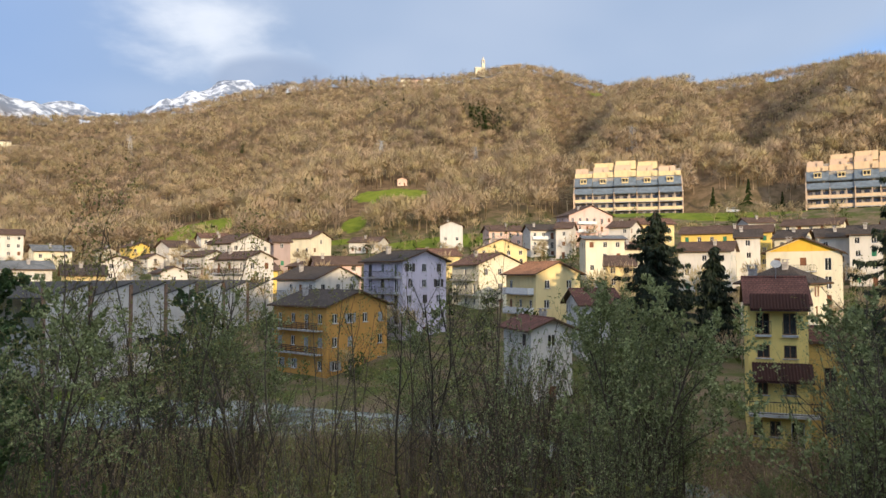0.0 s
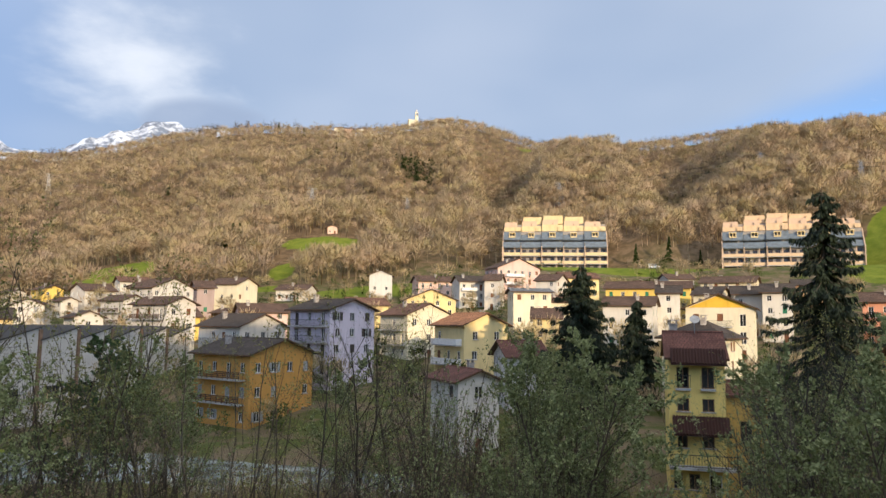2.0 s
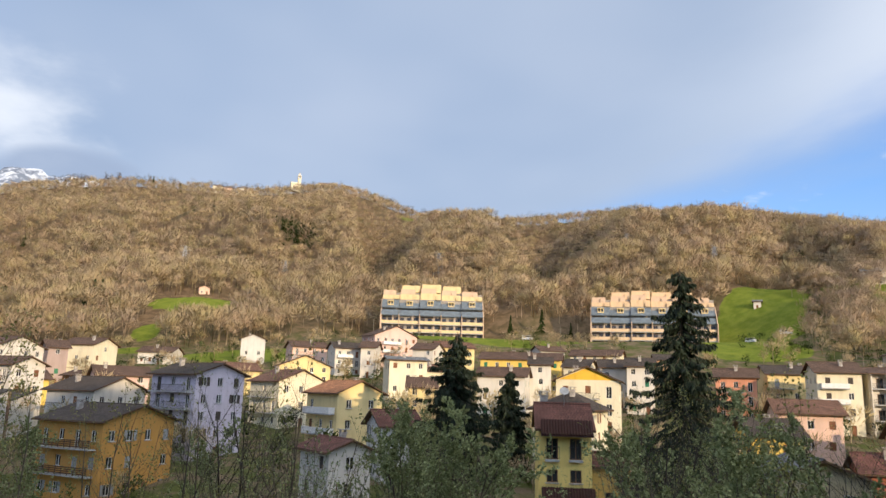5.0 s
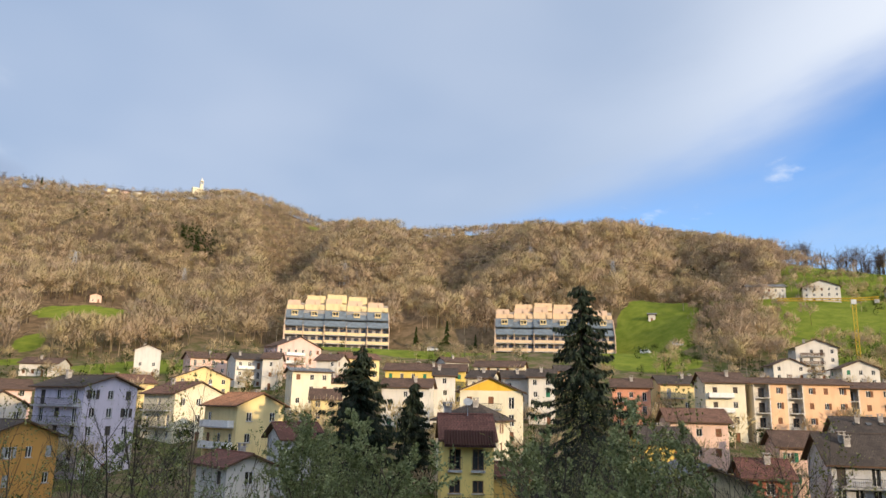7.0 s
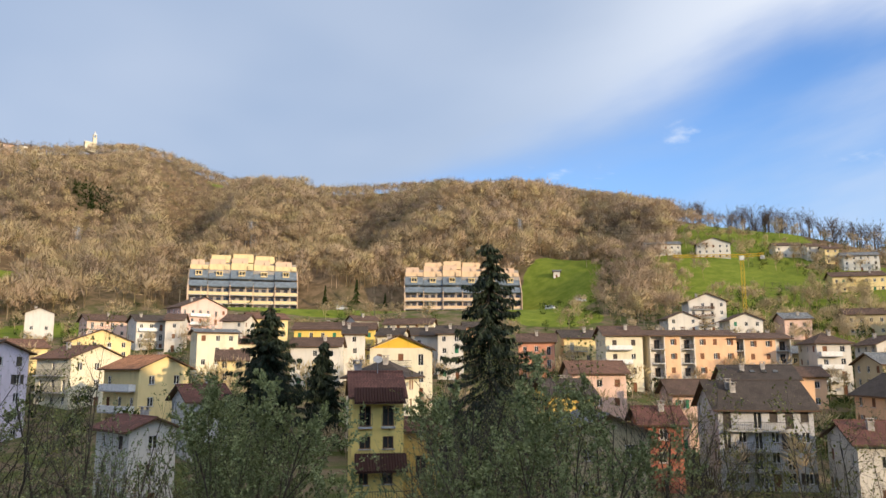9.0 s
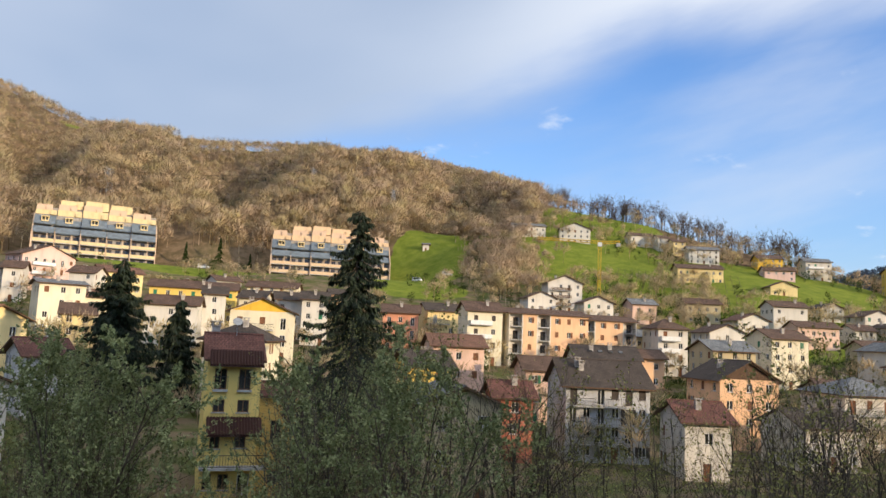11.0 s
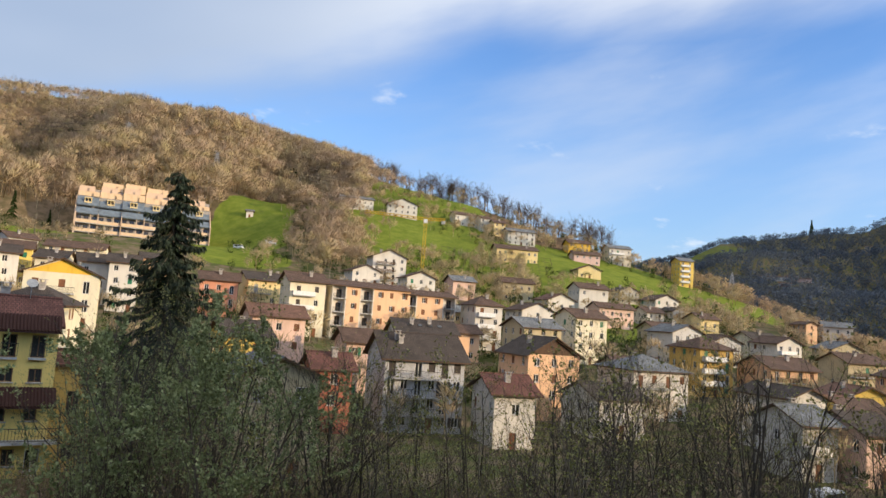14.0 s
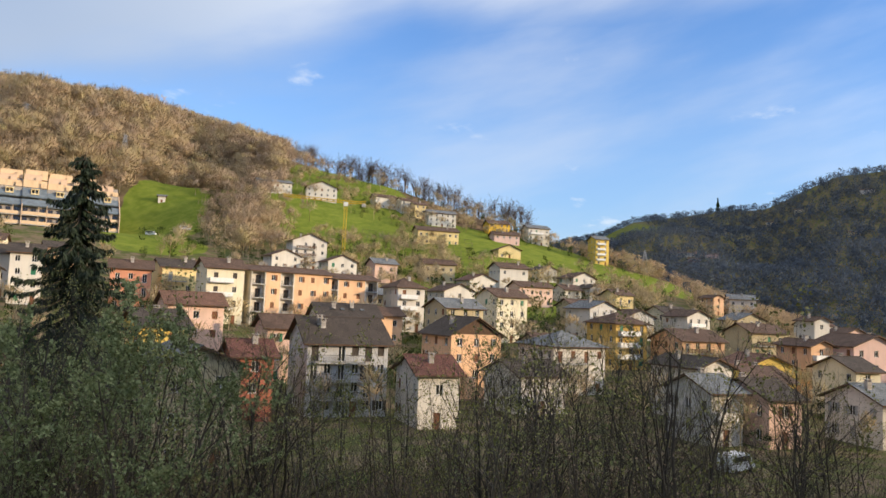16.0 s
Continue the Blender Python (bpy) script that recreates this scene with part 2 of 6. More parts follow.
def tiles(name, c, row=.36, dark=.55):
    """Clay or slate courses running along the eaves (UV-free: object height and length)."""
    m, n = material(name)
    o = n.add("TexCoord").outputs["UV"]
    col_n = n.noise(o, .35, 5, .65)
    brick = n.add("TexBrick", {"Vector": o, "Color1": (*c, 1), "Color2": (*shade(c, 1.5), 1), "Mortar": (*shade(c, .35), 1), "Scale": 1.0, "Mortar Size": .022, "Bias": -.1,
                               "Brick Width": .30, "Row Height": row})
    wave_n = n.add("TexWave", {"Vector": o, "Scale": 1.05, "Distortion": .3, "Detail": 1.0}, bands_direction="X").outputs[1]
    col = n.mix(n.range(col_n, .4, .72), brick.outputs[0], shade(c, dark))
    lich = n.range(n.noise(o, 2.2, 5, .7), .55, .75, 0, .35)
    col = n.mix(lich, col, (.14, .125, .10))
    h = n.math("ADD", n.math("MULTIPLY", wave_n, .5), n.math("MULTIPLY", brick.outputs[1], -.6))
    finish(n, col, .85, h, .6, .05)
    return m


def plain(name, c, rough=.6, vary=.25, scale=3.0, **more):
    m, n = material(name)
    o = n.add("TexCoord").outputs["Object"]
    a, b = n.noise(o, scale, 5, .6), n.noise(o, scale * 9, 4, .6)
    col = n.mix(n.range(a, .35, .7), shade(c, 1 - vary), tuple(min(1, v * (1 + vary)) for v in c))
    finish(n, col, rough, b, .15, .01, **more)
    return m


def wood(name, c):
    m, n = material(name)
    o = n.add("TexCoord").outputs["Object"]
    g = n.noise(n.add("Mapping", {"Vector": o, "Scale": (9, 9, 1.2)}).outputs[0], 2, 5, .6)
    col = n.mix(n.range(g, .3, .7), shade(c, .6), shade(c, 1.25))
    finish(n, col, .75, g, .3, .01)
    return m


def tree_bark(name, c):
    m, n = material(name)
    o = n.add("TexCoord").outputs["Object"]
    g = n.noise(n.add("Mapping", {"Vector": o, "Scale": (6, 6, 1)}).outputs[0], 3, 4, .6)
    rnd = n.add("ObjectInfo").outputs["Random"]
    col = n.mix(n.range(g, .3, .7), shade(c, .6), shade(c, 1.4))
    col = n.mix(n.math("MULTIPLY", rnd, .4), col, shade((.10, .085, .07), .7))
    finish(n, col, .9, g, .4, .02)
    return m


def leaf(name, c, c2, trans=.25):
    m, n = material(name)
    rnd = n.add("NewGeometry").outputs["Random Per Island"]
    ob = n.add("ObjectInfo").outputs["Random"]
    col = n.mix(rnd, c, c2)
    col = n.mix(n.math("MULTIPLY", ob, .35), col, shade(c, .7))
    p = n.add("BsdfPrincipled", {"Base Color": col, "Roughness": .6, "Specular IOR Level": .25})
    t = n.add("BsdfTranslucent", {"Color": col})
    mixed = n.add("MixShader", {0: trans, 1: p.outputs[0], 2: t.outputs[0]})
    n.add("OutputMaterial", {0: mixed.outputs[0]})
    return m


def wood_cover(name, c, c2, c3):
    """Leafless or evergreen far trees; tint drifts from stand to stand and from tree to tree."""
    m, n = material(name)
    o = n.add("TexCoord").outputs["Object"]
    a = n.noise(o, .012, 3, .6)
    b = n.noise(o, .085, 3, .6)
    col = n.mix(n.range(a, .4, .62), c, c2)
    col = n.mix(n.range(b, .45, .7, 0, .75), col, c3)
    twig = n.add("NewGeometry").outputs["Random Per Island"]
    col = n.mix(n.math("MULTIPLY", twig, .3), col, shade(c, .6))
    p = n.add("BsdfDiffuse", {"Color": col, "Roughness": .5})
    t = n.add("BsdfTranslucent", {"Color": col})
    mixed = n.add("MixShader", {0: .38, 1: p.outputs[0], 2: t.outputs[0]})
    n.add("OutputMaterial", {0: mixed.outputs[0]})
    return m


def glass_pane():
    m, n = material("window_glass")
    rnd = n.add("ObjectInfo").outputs["Random"]
    col = n.mix(rnd, (.012, .014, .016), (.05, .05, .05))
    finish(n, col, .08, spec=.5)
    return m


def land_material():
    m, n = material("turf_and_leaf_litter")
    o = n.add("TexCoord").outputs["Object"]
    att = n.add("Attribute", attribute_name="cover")
    sep = n.add("SeparateColor", {0: att.outputs["Color"]})
    mead, snow, town = sep.outputs
    big, mid, fine = n.noise(o, .03, 5, .6), n.noise(o, .22, 5, .6), n.noise(o, 2.2, 6, .65)
    litter = n.mix(n.range(mid, .35, .65), (.10, .068, .042), (.19, .132, .08))
    litter = n.mix(n.range(big, .45, .7, 0, .6), litter, (.07, .07, .028))
    grass = n.mix(n.range(mid, .3, .7), (.10, .145, .016), (.17, .21, .03))
    grass = n.mix(n.range(fine, .4, .75, 0, .6), grass, (.17, .165, .05))
    yard = n.mix(n.range(mid, .4, .6), (.08, .095, .03), (.17, .13, .085))
    col = n.mix(town, litter, yard)
    mk = n.math("ADD", mead, n.math("MULTIPLY", n.math("SUBTRACT", mid, .5), .9))
    col = n.mix(n.range(mk, .42, .58), col, grass)
    rock = n.mix(n.range(n.noise(o, .012, 8, .75), .44, .60), (.16, .19, .25), (.70, .75, .84))
    col = n.mix(snow, col, rock)
    finish(n, col, .95, fine, .6, .25, spec=.05)
    return m


def water_material():
    m, n = material("river_water")
    o = n.add("TexCoord").outputs["Object"]
    a = n.noise(o, .8, 5, .6)
    col = n.mix(n.range(n.noise(o, .25, 5, .65), .4, .68), (.10, .14, .13), (.36, .40, .40))
    finish(n, col, .18, a, .5, .12, spec=.5)
    return m


WALL_COLOURS = dict(white=(.63, .58, .50), pale=(.58, .55, .50), cream=(.72, .64, .46), butter=(.74, .58, .28), yellow=(.74, .52, .13), lemon=(.80, .60, .19), gold=(.78, .48, .06),
                    orange=(.52, .27, .07), ochre=(.50, .41, .25), ochreyellow=(.58, .38, .11), peach=(.74, .46, .27), salmon=(.70, .48, .37), coral=(.66, .30, .18), pink=(.68, .47, .40),
                    lilac=(.60, .53, .59), mauve=(.38, .29, .26), grey=(.50, .49, .48), brick=(.36, .13, .08), wood=(.28, .16, .08))
WALL = {k: plaster("plaster_" + k, v) for k, v in WALL_COLOURS.items()}
ROOF = dict(brown=tiles("brown_roof_tiles", (.105, .064, .046)), dark=tiles("dark_roof_tiles", (.062, .048, .04)), red=tiles("red_roof_tiles", (.155, .082, .056)),
            orange=tiles("orange_roof_tiles", (.37, .17, .085)), darkred=tiles("dark_red_roof_tiles", (.13, .055, .042)), slate=tiles("grey_roof_sheets", (.15, .16, .17), .5))
GLASS = glass_pane()
FRAME_WHITE = plain("white_window_paint", (.72, .70, .66), .5, .1)
FRAME_BROWN = wood("brown_window_wood", (.20, .11, .06))
SHUTTER = dict(brown=wood("brown_shutter_wood", (.20, .085, .04)), green=plain("green_shutter_paint", (.03, .17, .09), .5), dark=wood("dark_shutter_wood", (.07, .055, .045)),
               grey=plain("grey_shutter_paint", (.32, .32, .31), .6))
TIMBER = wood("dark_timber", (.10, .055, .03))
TIMBER_LIGHT = wood("light_timber", (.36, .20, .09))
CONCRETE = plain("grey_concrete", (.40, .39, .37), .9, .25, 1.2)
IRON = plain("dark_railing_iron", (.035, .035, .035), .5, .2)
STEEL = plain("galvanised_steel", (.42, .42, .42), .45, .2, metallic=.6)
STONE = plain("chimney_render", (.42, .38, .34), .9, .3, 2.0)
LAND = land_material()
WATER = water_material()
BARK = tree_bark("grey_brown_bark", (.10, .078, .055))
BARK_DARK = tree_bark("dark_wet_bark", (.055, .045, .034))
BARK_PALE = tree_bark("pale_bark", (.17, .145, .105))
WILLOW = leaf("grey_green_willow_leaf", (.115, .145, .055), (.40, .44, .21))
BUDS = leaf("olive_buds", (.13, .135, .04), (.38, .37, .13))
DRY = leaf("dry_bramble", (.17, .115, .075), (.44, .32, .21))
NEEDLE = leaf("dark_spruce_needle", (.010, .018, .010), (.03, .044, .02), .08)
IVY = leaf("ivy_leaf", (.045, .08, .03), (.11, .17, .06), .15)
BUSH = leaf("fresh_green_leaf", (.07, .13, .03), (.15, .24, .06))
WOODS = wood_cover("leafless_woods", (.54, .40, .265), (.45, .34, .25), (.50, .41, .21))
# far woods: distance haze mixed into the base colours as a blue tint
WOODS_FAR_HAZED = wood_cover("far_woods", (.12, .145, .185), (.11, .14, .19), (.15, .165, .165))
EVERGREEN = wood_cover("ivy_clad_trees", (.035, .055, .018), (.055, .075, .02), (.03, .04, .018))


# ---------------------------------------------------------------- mesh helpers
def mesh_from(name, verts, faces, mats, idx=None, uv=None, smooth=False):
    me = bpy.data.meshes.new(name)
    me.from_pydata([tuple(v) for v in verts], [], [tuple(f) for f in faces])
    for m in mats if isinstance(mats, (list, tuple)) else [mats]:
        me.materials.append(m)
    if idx is not None:
        me.polygons.foreach_set("material_index", idx)
    if smooth:
        me.polygons.foreach_set("use_smooth", [True] * len(me.polygons))
    me.update()
    return me


def triangle_mesh(name, verts, tris, mats, idx=None):
    """Large meshes straight from arrays of corners and triangles."""
    me = bpy.data.meshes.new(name)
    v, t = np.asarray(verts, np.float32), np.asarray(tris, np.int32)
    me.vertices.add(len(v))
    me.vertices.foreach_set("co", v.ravel())
    me.loops.add(t.size)
    me.loops.foreach_set("vertex_index", t.ravel())
    me.polygons.add(len(t))
    me.polygons.foreach_set("loop_start", np.arange(0, t.size, 3, dtype=np.int32))
    for m in mats if isinstance(mats, (list, tuple)) else [mats]:
        me.materials.append(m)
    if idx is not None:
        me.polygons.foreach_set("material_index", np.asarray(idx, np.int32))
    me.update(calc_edges=True)
    return me


class Shape:
    """Collects boxes, prisms and tubes into one mesh."""

    def __init__(self):
        self.v, self.f = [], []

    def add(self, verts, faces):
        o = len(self.v)
        self.v += [tuple(p) for p in verts]
        self.f += [tuple(o + i for i in f) for f in faces]
        return self

    def box(self, x0, x1, y0, y1, z0, z1):
        return self.add([(x0, y0, z0), (x1, y0, z0), (x1, y1, z0), (x0, y1, z0), (x0, y0, z1), (x1, y0, z1), (x1, y1, z1), (x0, y1, z1)],
                        [(0, 3, 2, 1), (4, 5, 6, 7), (0, 1, 5, 4), (1, 2, 6, 5), (2, 3, 7, 6), (3, 0, 4, 7)])

    def tube(self, a, b, r0, r1, n=6):
        a, b = Vector(a), Vector(b)
        q = (b - a).to_track_quat("Z", "Y")
        ring = [q @ Vector((math.cos(2 * math.pi * k / n), math.sin(2 * math.pi * k / n), 0)) for k in range(n)]
        vs = [a + p * r0 for p in ring] + [b + p * r1 for p in ring]
        return self.add(vs, [(k, (k + 1) % n, n + (k + 1) % n, n + k) for k in range(n)] + [tuple(range(n))[::-1], tuple(range(n, 2 * n))])

    def mesh(self, name, mat, weld=False):
        me = mesh_from(name, self.v, self.f, mat)
        if weld:
            bm = bmesh.new()
            bm.from_mesh(me)
            bmesh.ops.remove_doubles(bm, verts=bm.verts, dist=.002)
            bm.to_mesh(me)
            bm.free()
        return me


def part(name, me, parent, label="", m=None):
    ob = new(name, me)
    ob.parent = parent
    if m is not None:
        ob.matrix_basis = m
    if label:
        ob["label"] = label
    return ob


# ---------------------------------------------------------------- ground and river
MEADOWS = [(-137, 406, 24, 26, 18), (-31, 432, 22, 16, 0), (-45, 374, 8, 18, 0), (-44, 338, 12, 10, 0), (2, 309, 26, 22, 0),
           (232, 296, 24, 62, 38), (185, 240, 20, 26, 38), (112, 300, 60, 16, 14), (160, 285, 50, 14, 30),
           (300, 262, 46, 70, 48), (350, 285, 44, 60, 50), (290, 175, 70, 42, 60), (262, 128, 42, 48, 60), (240, 100, 34, 30, 60), (330, 160, 60, 60, 60), (360, 110, 40, 30, 70),
           (365, 90, 16, 26, 80), (-42, 90, 13, 6, 20), (240, 1120, 22, 30, 12), (470, 985, 45, 26, 24)]


def meadow_mask(x, y):
    m = np.zeros_like(x)
    for cx, cy, rx, ry, turn in MEADOWS:
        c, s = math.cos(radians(turn)), math.sin(radians(turn))
        u, v = ((x - cx) * c - (y - cy) * s) / rx, ((x - cx) * s + (y - cy) * c) / ry
        k = np.sqrt(u * u + v * v) + .22 * wave(x, y, 22, 4)
        m = np.maximum(m, 1 - step(k, .85, 1.1))
    return m


def build_land():
    azs = np.radians(np.concatenate([np.arange(-45, 105, .45), np.arange(105, 315, 4.0)]))
    ds = np.concatenate([[0.5], np.geomspace(2.5, 60, 45), np.geomspace(61.5, 560, 130), np.geomspace(570, 4800, 95)])
    aa, dd = np.meshgrid(azs, ds)
    x, y = np.sin(aa) * dd, np.cos(aa) * dd
    z = land(x, y)
    far = dd > np.interp(np.clip(np.degrees((aa + np.pi) % (2 * np.pi) - np.pi), -60, 110), *RIDGE_D) + 250
    z = np.maximum(z, -30)
    nd, na = dd.shape
    v = np.stack([x, y, z], -1).reshape(-1, 3)
    i, j = np.meshgrid(np.arange(nd - 1), np.arange(na), indexing="ij")
    j2 = (j + 1) % na
    a, b, c, d = i * na + j, i * na + j2, (i + 1) * na + j2, (i + 1) * na + j
    tris = np.concatenate([np.stack([a, d, c], -1).reshape(-1, 3), np.stack([a, c, b], -1).reshape(-1, 3)])
    cap = len(v)
    v = np.concatenate([v, [[0, 0, ground(0, 0)]]])
    tris = np.concatenate([tris, np.stack([np.full(na, cap), np.arange(na), (np.arange(na) + 1) % na], -1)])
    me = triangle_mesh("ground", v, tris, LAND)
    mead = meadow_mask(v[:, 0], v[:, 1])
    dv = np.hypot(v[:, 0], v[:, 1])
    bear = np.degrees(np.arctan2(v[:, 0], v[:, 1]))
    snow = step(v[:, 2] + wave(v[:, 0], v[:, 1], 160) * 60, 700, 860) * (dv > 2500)
    town = np.maximum(1 - step(dv, 300, 420), (dv > 800) * (bear > 60))
    mead = np.maximum(mead, (dv > 900) * (bear > 62) * step(wave(v[:, 0], v[:, 1], 130, 9), .45, .7) * .5)
    col = np.stack([mead, snow, town, np.ones_like(mead)], -1).astype(np.float32)
    at = me.color_attributes.new("cover", "FLOAT_COLOR", "POINT")
    at.data.foreach_set("color", col.ravel())
    me.polygons.foreach_set("use_smooth", [True] * len(me.polygons))
    ob = tagged(new("ground", me), "valley floor and hillside of turf, leaf litter and meadow", "ground", kind="structure")
    # river
    az = np.radians(np.arange(-60, 100, 1.0))
    rc = lookup(RIVER_D, np.degrees(az))
    vs, fs = [], []
    for k, (a0, r) in enumerate(zip(az, rc)):
        for o in (-14, -5, 5, 14):
            vs.append((math.sin(a0) * (r + o), math.cos(a0) * (r + o), 8.75 + .06 * math.sin(k * 2.1 + o)))
    for k in range(len(az) - 1):
        for q in range(3):
            fs.append((4 * k + q, 4 * k + q + 1, 4 * k + q + 5, 4 * k + q + 4))
    tagged(new("water", mesh_from("water", vs, fs, WATER, smooth=True)), "shallow grey-green river running over stones", "river", kind="structure")


build_land()


# ---------------------------------------------------------------- houses
CACHE = {}


def window_mesh(w, h, style):
    """Frame with mullion; the pane is a mesh of its own. Front towards -y, origin at the opening's sill centre."""
    key = ("win", round(w, 2), round(h, 2), style)
    if key not in CACHE:
        s, t = Shape(), .07
        s.box(-w / 2, -w / 2 + t, -.03, .05, 0, h).box(w / 2 - t, w / 2, -.03, .05, 0, h)
        s.box(-w / 2 + t, w / 2 - t, -.03, .05, 0, t).box(-w / 2 + t, w / 2 - t, -.03, .05, h - t, h).box(-.04, .04, -.035, .05, t, h - t)
        pane = Shape().add([(-w / 2 + t, .02, t), (w / 2 - t, .02, t), (w / 2 - t, .02, h - t), (-w / 2 + t, .02, h - t),
                            (-w / 2 + t, .035, t), (w / 2 - t, .035, t), (w / 2 - t, .035, h - t), (-w / 2 + t, .035, h - t)],
                           [(0, 1, 2, 3), (7, 6, 5, 4)])
        CACHE[key] = s.mesh("window", FRAME_BROWN if style == "brown" else FRAME_WHITE), pane.mesh("pane", GLASS)
    return CACHE[key]


def shutter_mesh(w, h, colour):
    key = ("shut", round(w, 2), round(h, 2), colour)
    if key not in CACHE:
        a, t, m = w / 2, .07, h * .5
        s = Shape().add([(-a, -.06, 0), (a, -.06, 0), (a, -.06, h), (-a, -.06, h), (-a, 0, 0), (a, 0, 0), (a, 0, h), (-a, 0, h),
                         (-a + t, -.06, t), (a - t, -.06, t), (a - t, -.06, h - t), (-a + t, -.06, h - t), (-a + t, -.035, t), (a - t, -.035, t), (a - t, -.035, h - t), (-a + t, -.035, h - t)],
                        [(0, 1, 9, 8), (1, 2, 10, 9), (2, 3, 11, 10), (3, 0, 8, 11), (8, 9, 13, 12), (9, 10, 14, 13), (10, 11, 15, 14), (11, 8, 12, 15), (12, 13, 14, 15),
                         (1, 0, 4, 5), (2, 1, 5, 6), (3, 2, 6, 7), (0, 3, 7, 4), (7, 6, 5, 4)])
        CACHE[key] = s.mesh("shutter", SHUTTER[colour])
    return CACHE[key]


def sill_mesh(w):
    key = ("sill", round(w, 2))
    if key not in CACHE:
        CACHE[key] = Shape().box(-w / 2 - .12, w / 2 + .12, -.14, .02, -.09, 0).mesh("sill", STONE)
    return CACHE[key]


def facade(shape, width, z0, z1, holes, m, top=None, depth=.22):
    """A wall face with openings through it: grid of cells, reveals round each hole. Local x along the wall, outside is -y; m places it."""
    xs = sorted({-width / 2, width / 2, *(h[0] - h[2] / 2 for h in holes), *(h[0] + h[2] / 2 for h in holes)})
    zs = sorted({z0, z1, *(h[1] for h in holes), *(h[1] + h[3] for h in holes)})
    for i in range(len(xs) - 1):
        for k in range(len(zs) - 1):
            cx, cz = (xs[i] + xs[i + 1]) / 2, (zs[k] + zs[k + 1]) / 2
            if any(abs(cx - h[0]) < h[2] / 2 and h[1] < cz < h[1] + h[3] for h in holes):
                continue
            shape.add([m @ Vector(p) for p in ((xs[i], 0, zs[k]), (xs[i + 1], 0, zs[k]), (xs[i + 1], 0, zs[k + 1]), (xs[i], 0, zs[k + 1]))], [(0, 1, 2, 3)])
    for x, z, w, h in holes:
        c = [(x - w / 2, z), (x + w / 2, z), (x + w / 2, z + h), (x - w / 2, z + h)]
        vs = [m @ Vector((a, 0, b)) for a, b in c] + [m @ Vector((a, depth + .1, b)) for a, b in c]
        shape.add(vs, [(1, 0, 4, 5), (2, 1, 5, 6), (3, 2, 6, 7), (0, 3, 7, 4), (4, 7, 6, 5)])
    if top:
        shape.add([m @ Vector(p) for p in ((-width / 2, 0, z1), (width / 2, 0, z1), (0, 0, top))], [(0, 1, 2)])


def roof_mesh(w, d, rise, over, kind, mat, thick=.2):
    """Pitched roof, ridge along x for 'x', along y for 'y', hipped for 'h'. Origin at the eaves' height; UV in metres along the slope."""
    if kind == "y":
        w, d = d, w
    hw, hd = w / 2 + over, d / 2 + over
    pitch = rise / (d / 2)
    drop = over * pitch
    rx = hw if kind != "h" else max(hw - hd, .3)
    top, low = rise, -drop
    up = [(-hw, -hd, low), (hw, -hd, low), (hw, hd, low), (-hw, hd, low), (-rx, 0, top), (rx, 0, top)]
    slope = math.hypot(hd, rise + drop)
    faces, uvs = [], []
    o = len(up)
    vs = [(x, y, z + thick) for x, y, z in up] + up
    faces += [(0, 1, 5, 4), (2, 3, 4, 5)]
    uvs += [[(-hw, 0), (hw, 0), (rx, slope), (-rx, slope)], [(hw, 0), (-hw, 0), (-rx, slope), (rx, slope)]]
    if kind == "h":
        faces += [(1, 2, 5), (3, 0, 4)]
        uvs += [[(-hd, 0), (hd, 0), (0, slope)]] * 2
        edges = [(0, 1), (1, 2), (2, 3), (3, 0)]
        faces += [(7, 6, 10, 11), (9, 8, 11, 10), (8, 7, 11), (6, 9, 10)]
        uvs += [[(0, 0)] * 4, [(0, 0)] * 4, [(0, 0)] * 3, [(0, 0)] * 3]
    else:
        edges = [(0, 1), (1, 5), (5, 2), (2, 3), (3, 4), (4, 0)]
        faces += [(7, 6, 10, 11), (9, 8, 11, 10)]
        uvs += [[(0, 0)] * 4] * 2
    for a, b in edges:
        faces.append((b, a, a + o, b + o))
        uvs.append([(.05, .02)] * 4)
    # ridge cap
    n = len(vs)
    vs += [(-rx, -.16, top + thick - .04), (rx, -.16, top + thick - .04), (rx, 0, top + thick + .1), (-rx, 0, top + thick + .1), (rx, .16, top + thick - .04), (-rx, .16, top + thick - .04)]
    faces += [(n, n + 1, n + 2, n + 3), (n + 4, n + 5, n + 3, n + 2)]
    uvs += [[(-rx, 0), (rx, 0), (rx, .2), (-rx, .2)]] * 2
    if kind == "y":
        vs = [(-y, x, z) for x, y, z in vs]
    me = mesh_from("roof", vs, faces, [mat, TIMBER], [0 if (i < (4 if kind == "h" else 2) or i >= len(faces) - 2) else 1 for i in range(len(faces))])
    layer = me.uv_layers.new(name="UVMap")
    layer.data.foreach_set("uv", [c for f in uvs for p in f for c in p])
    return me


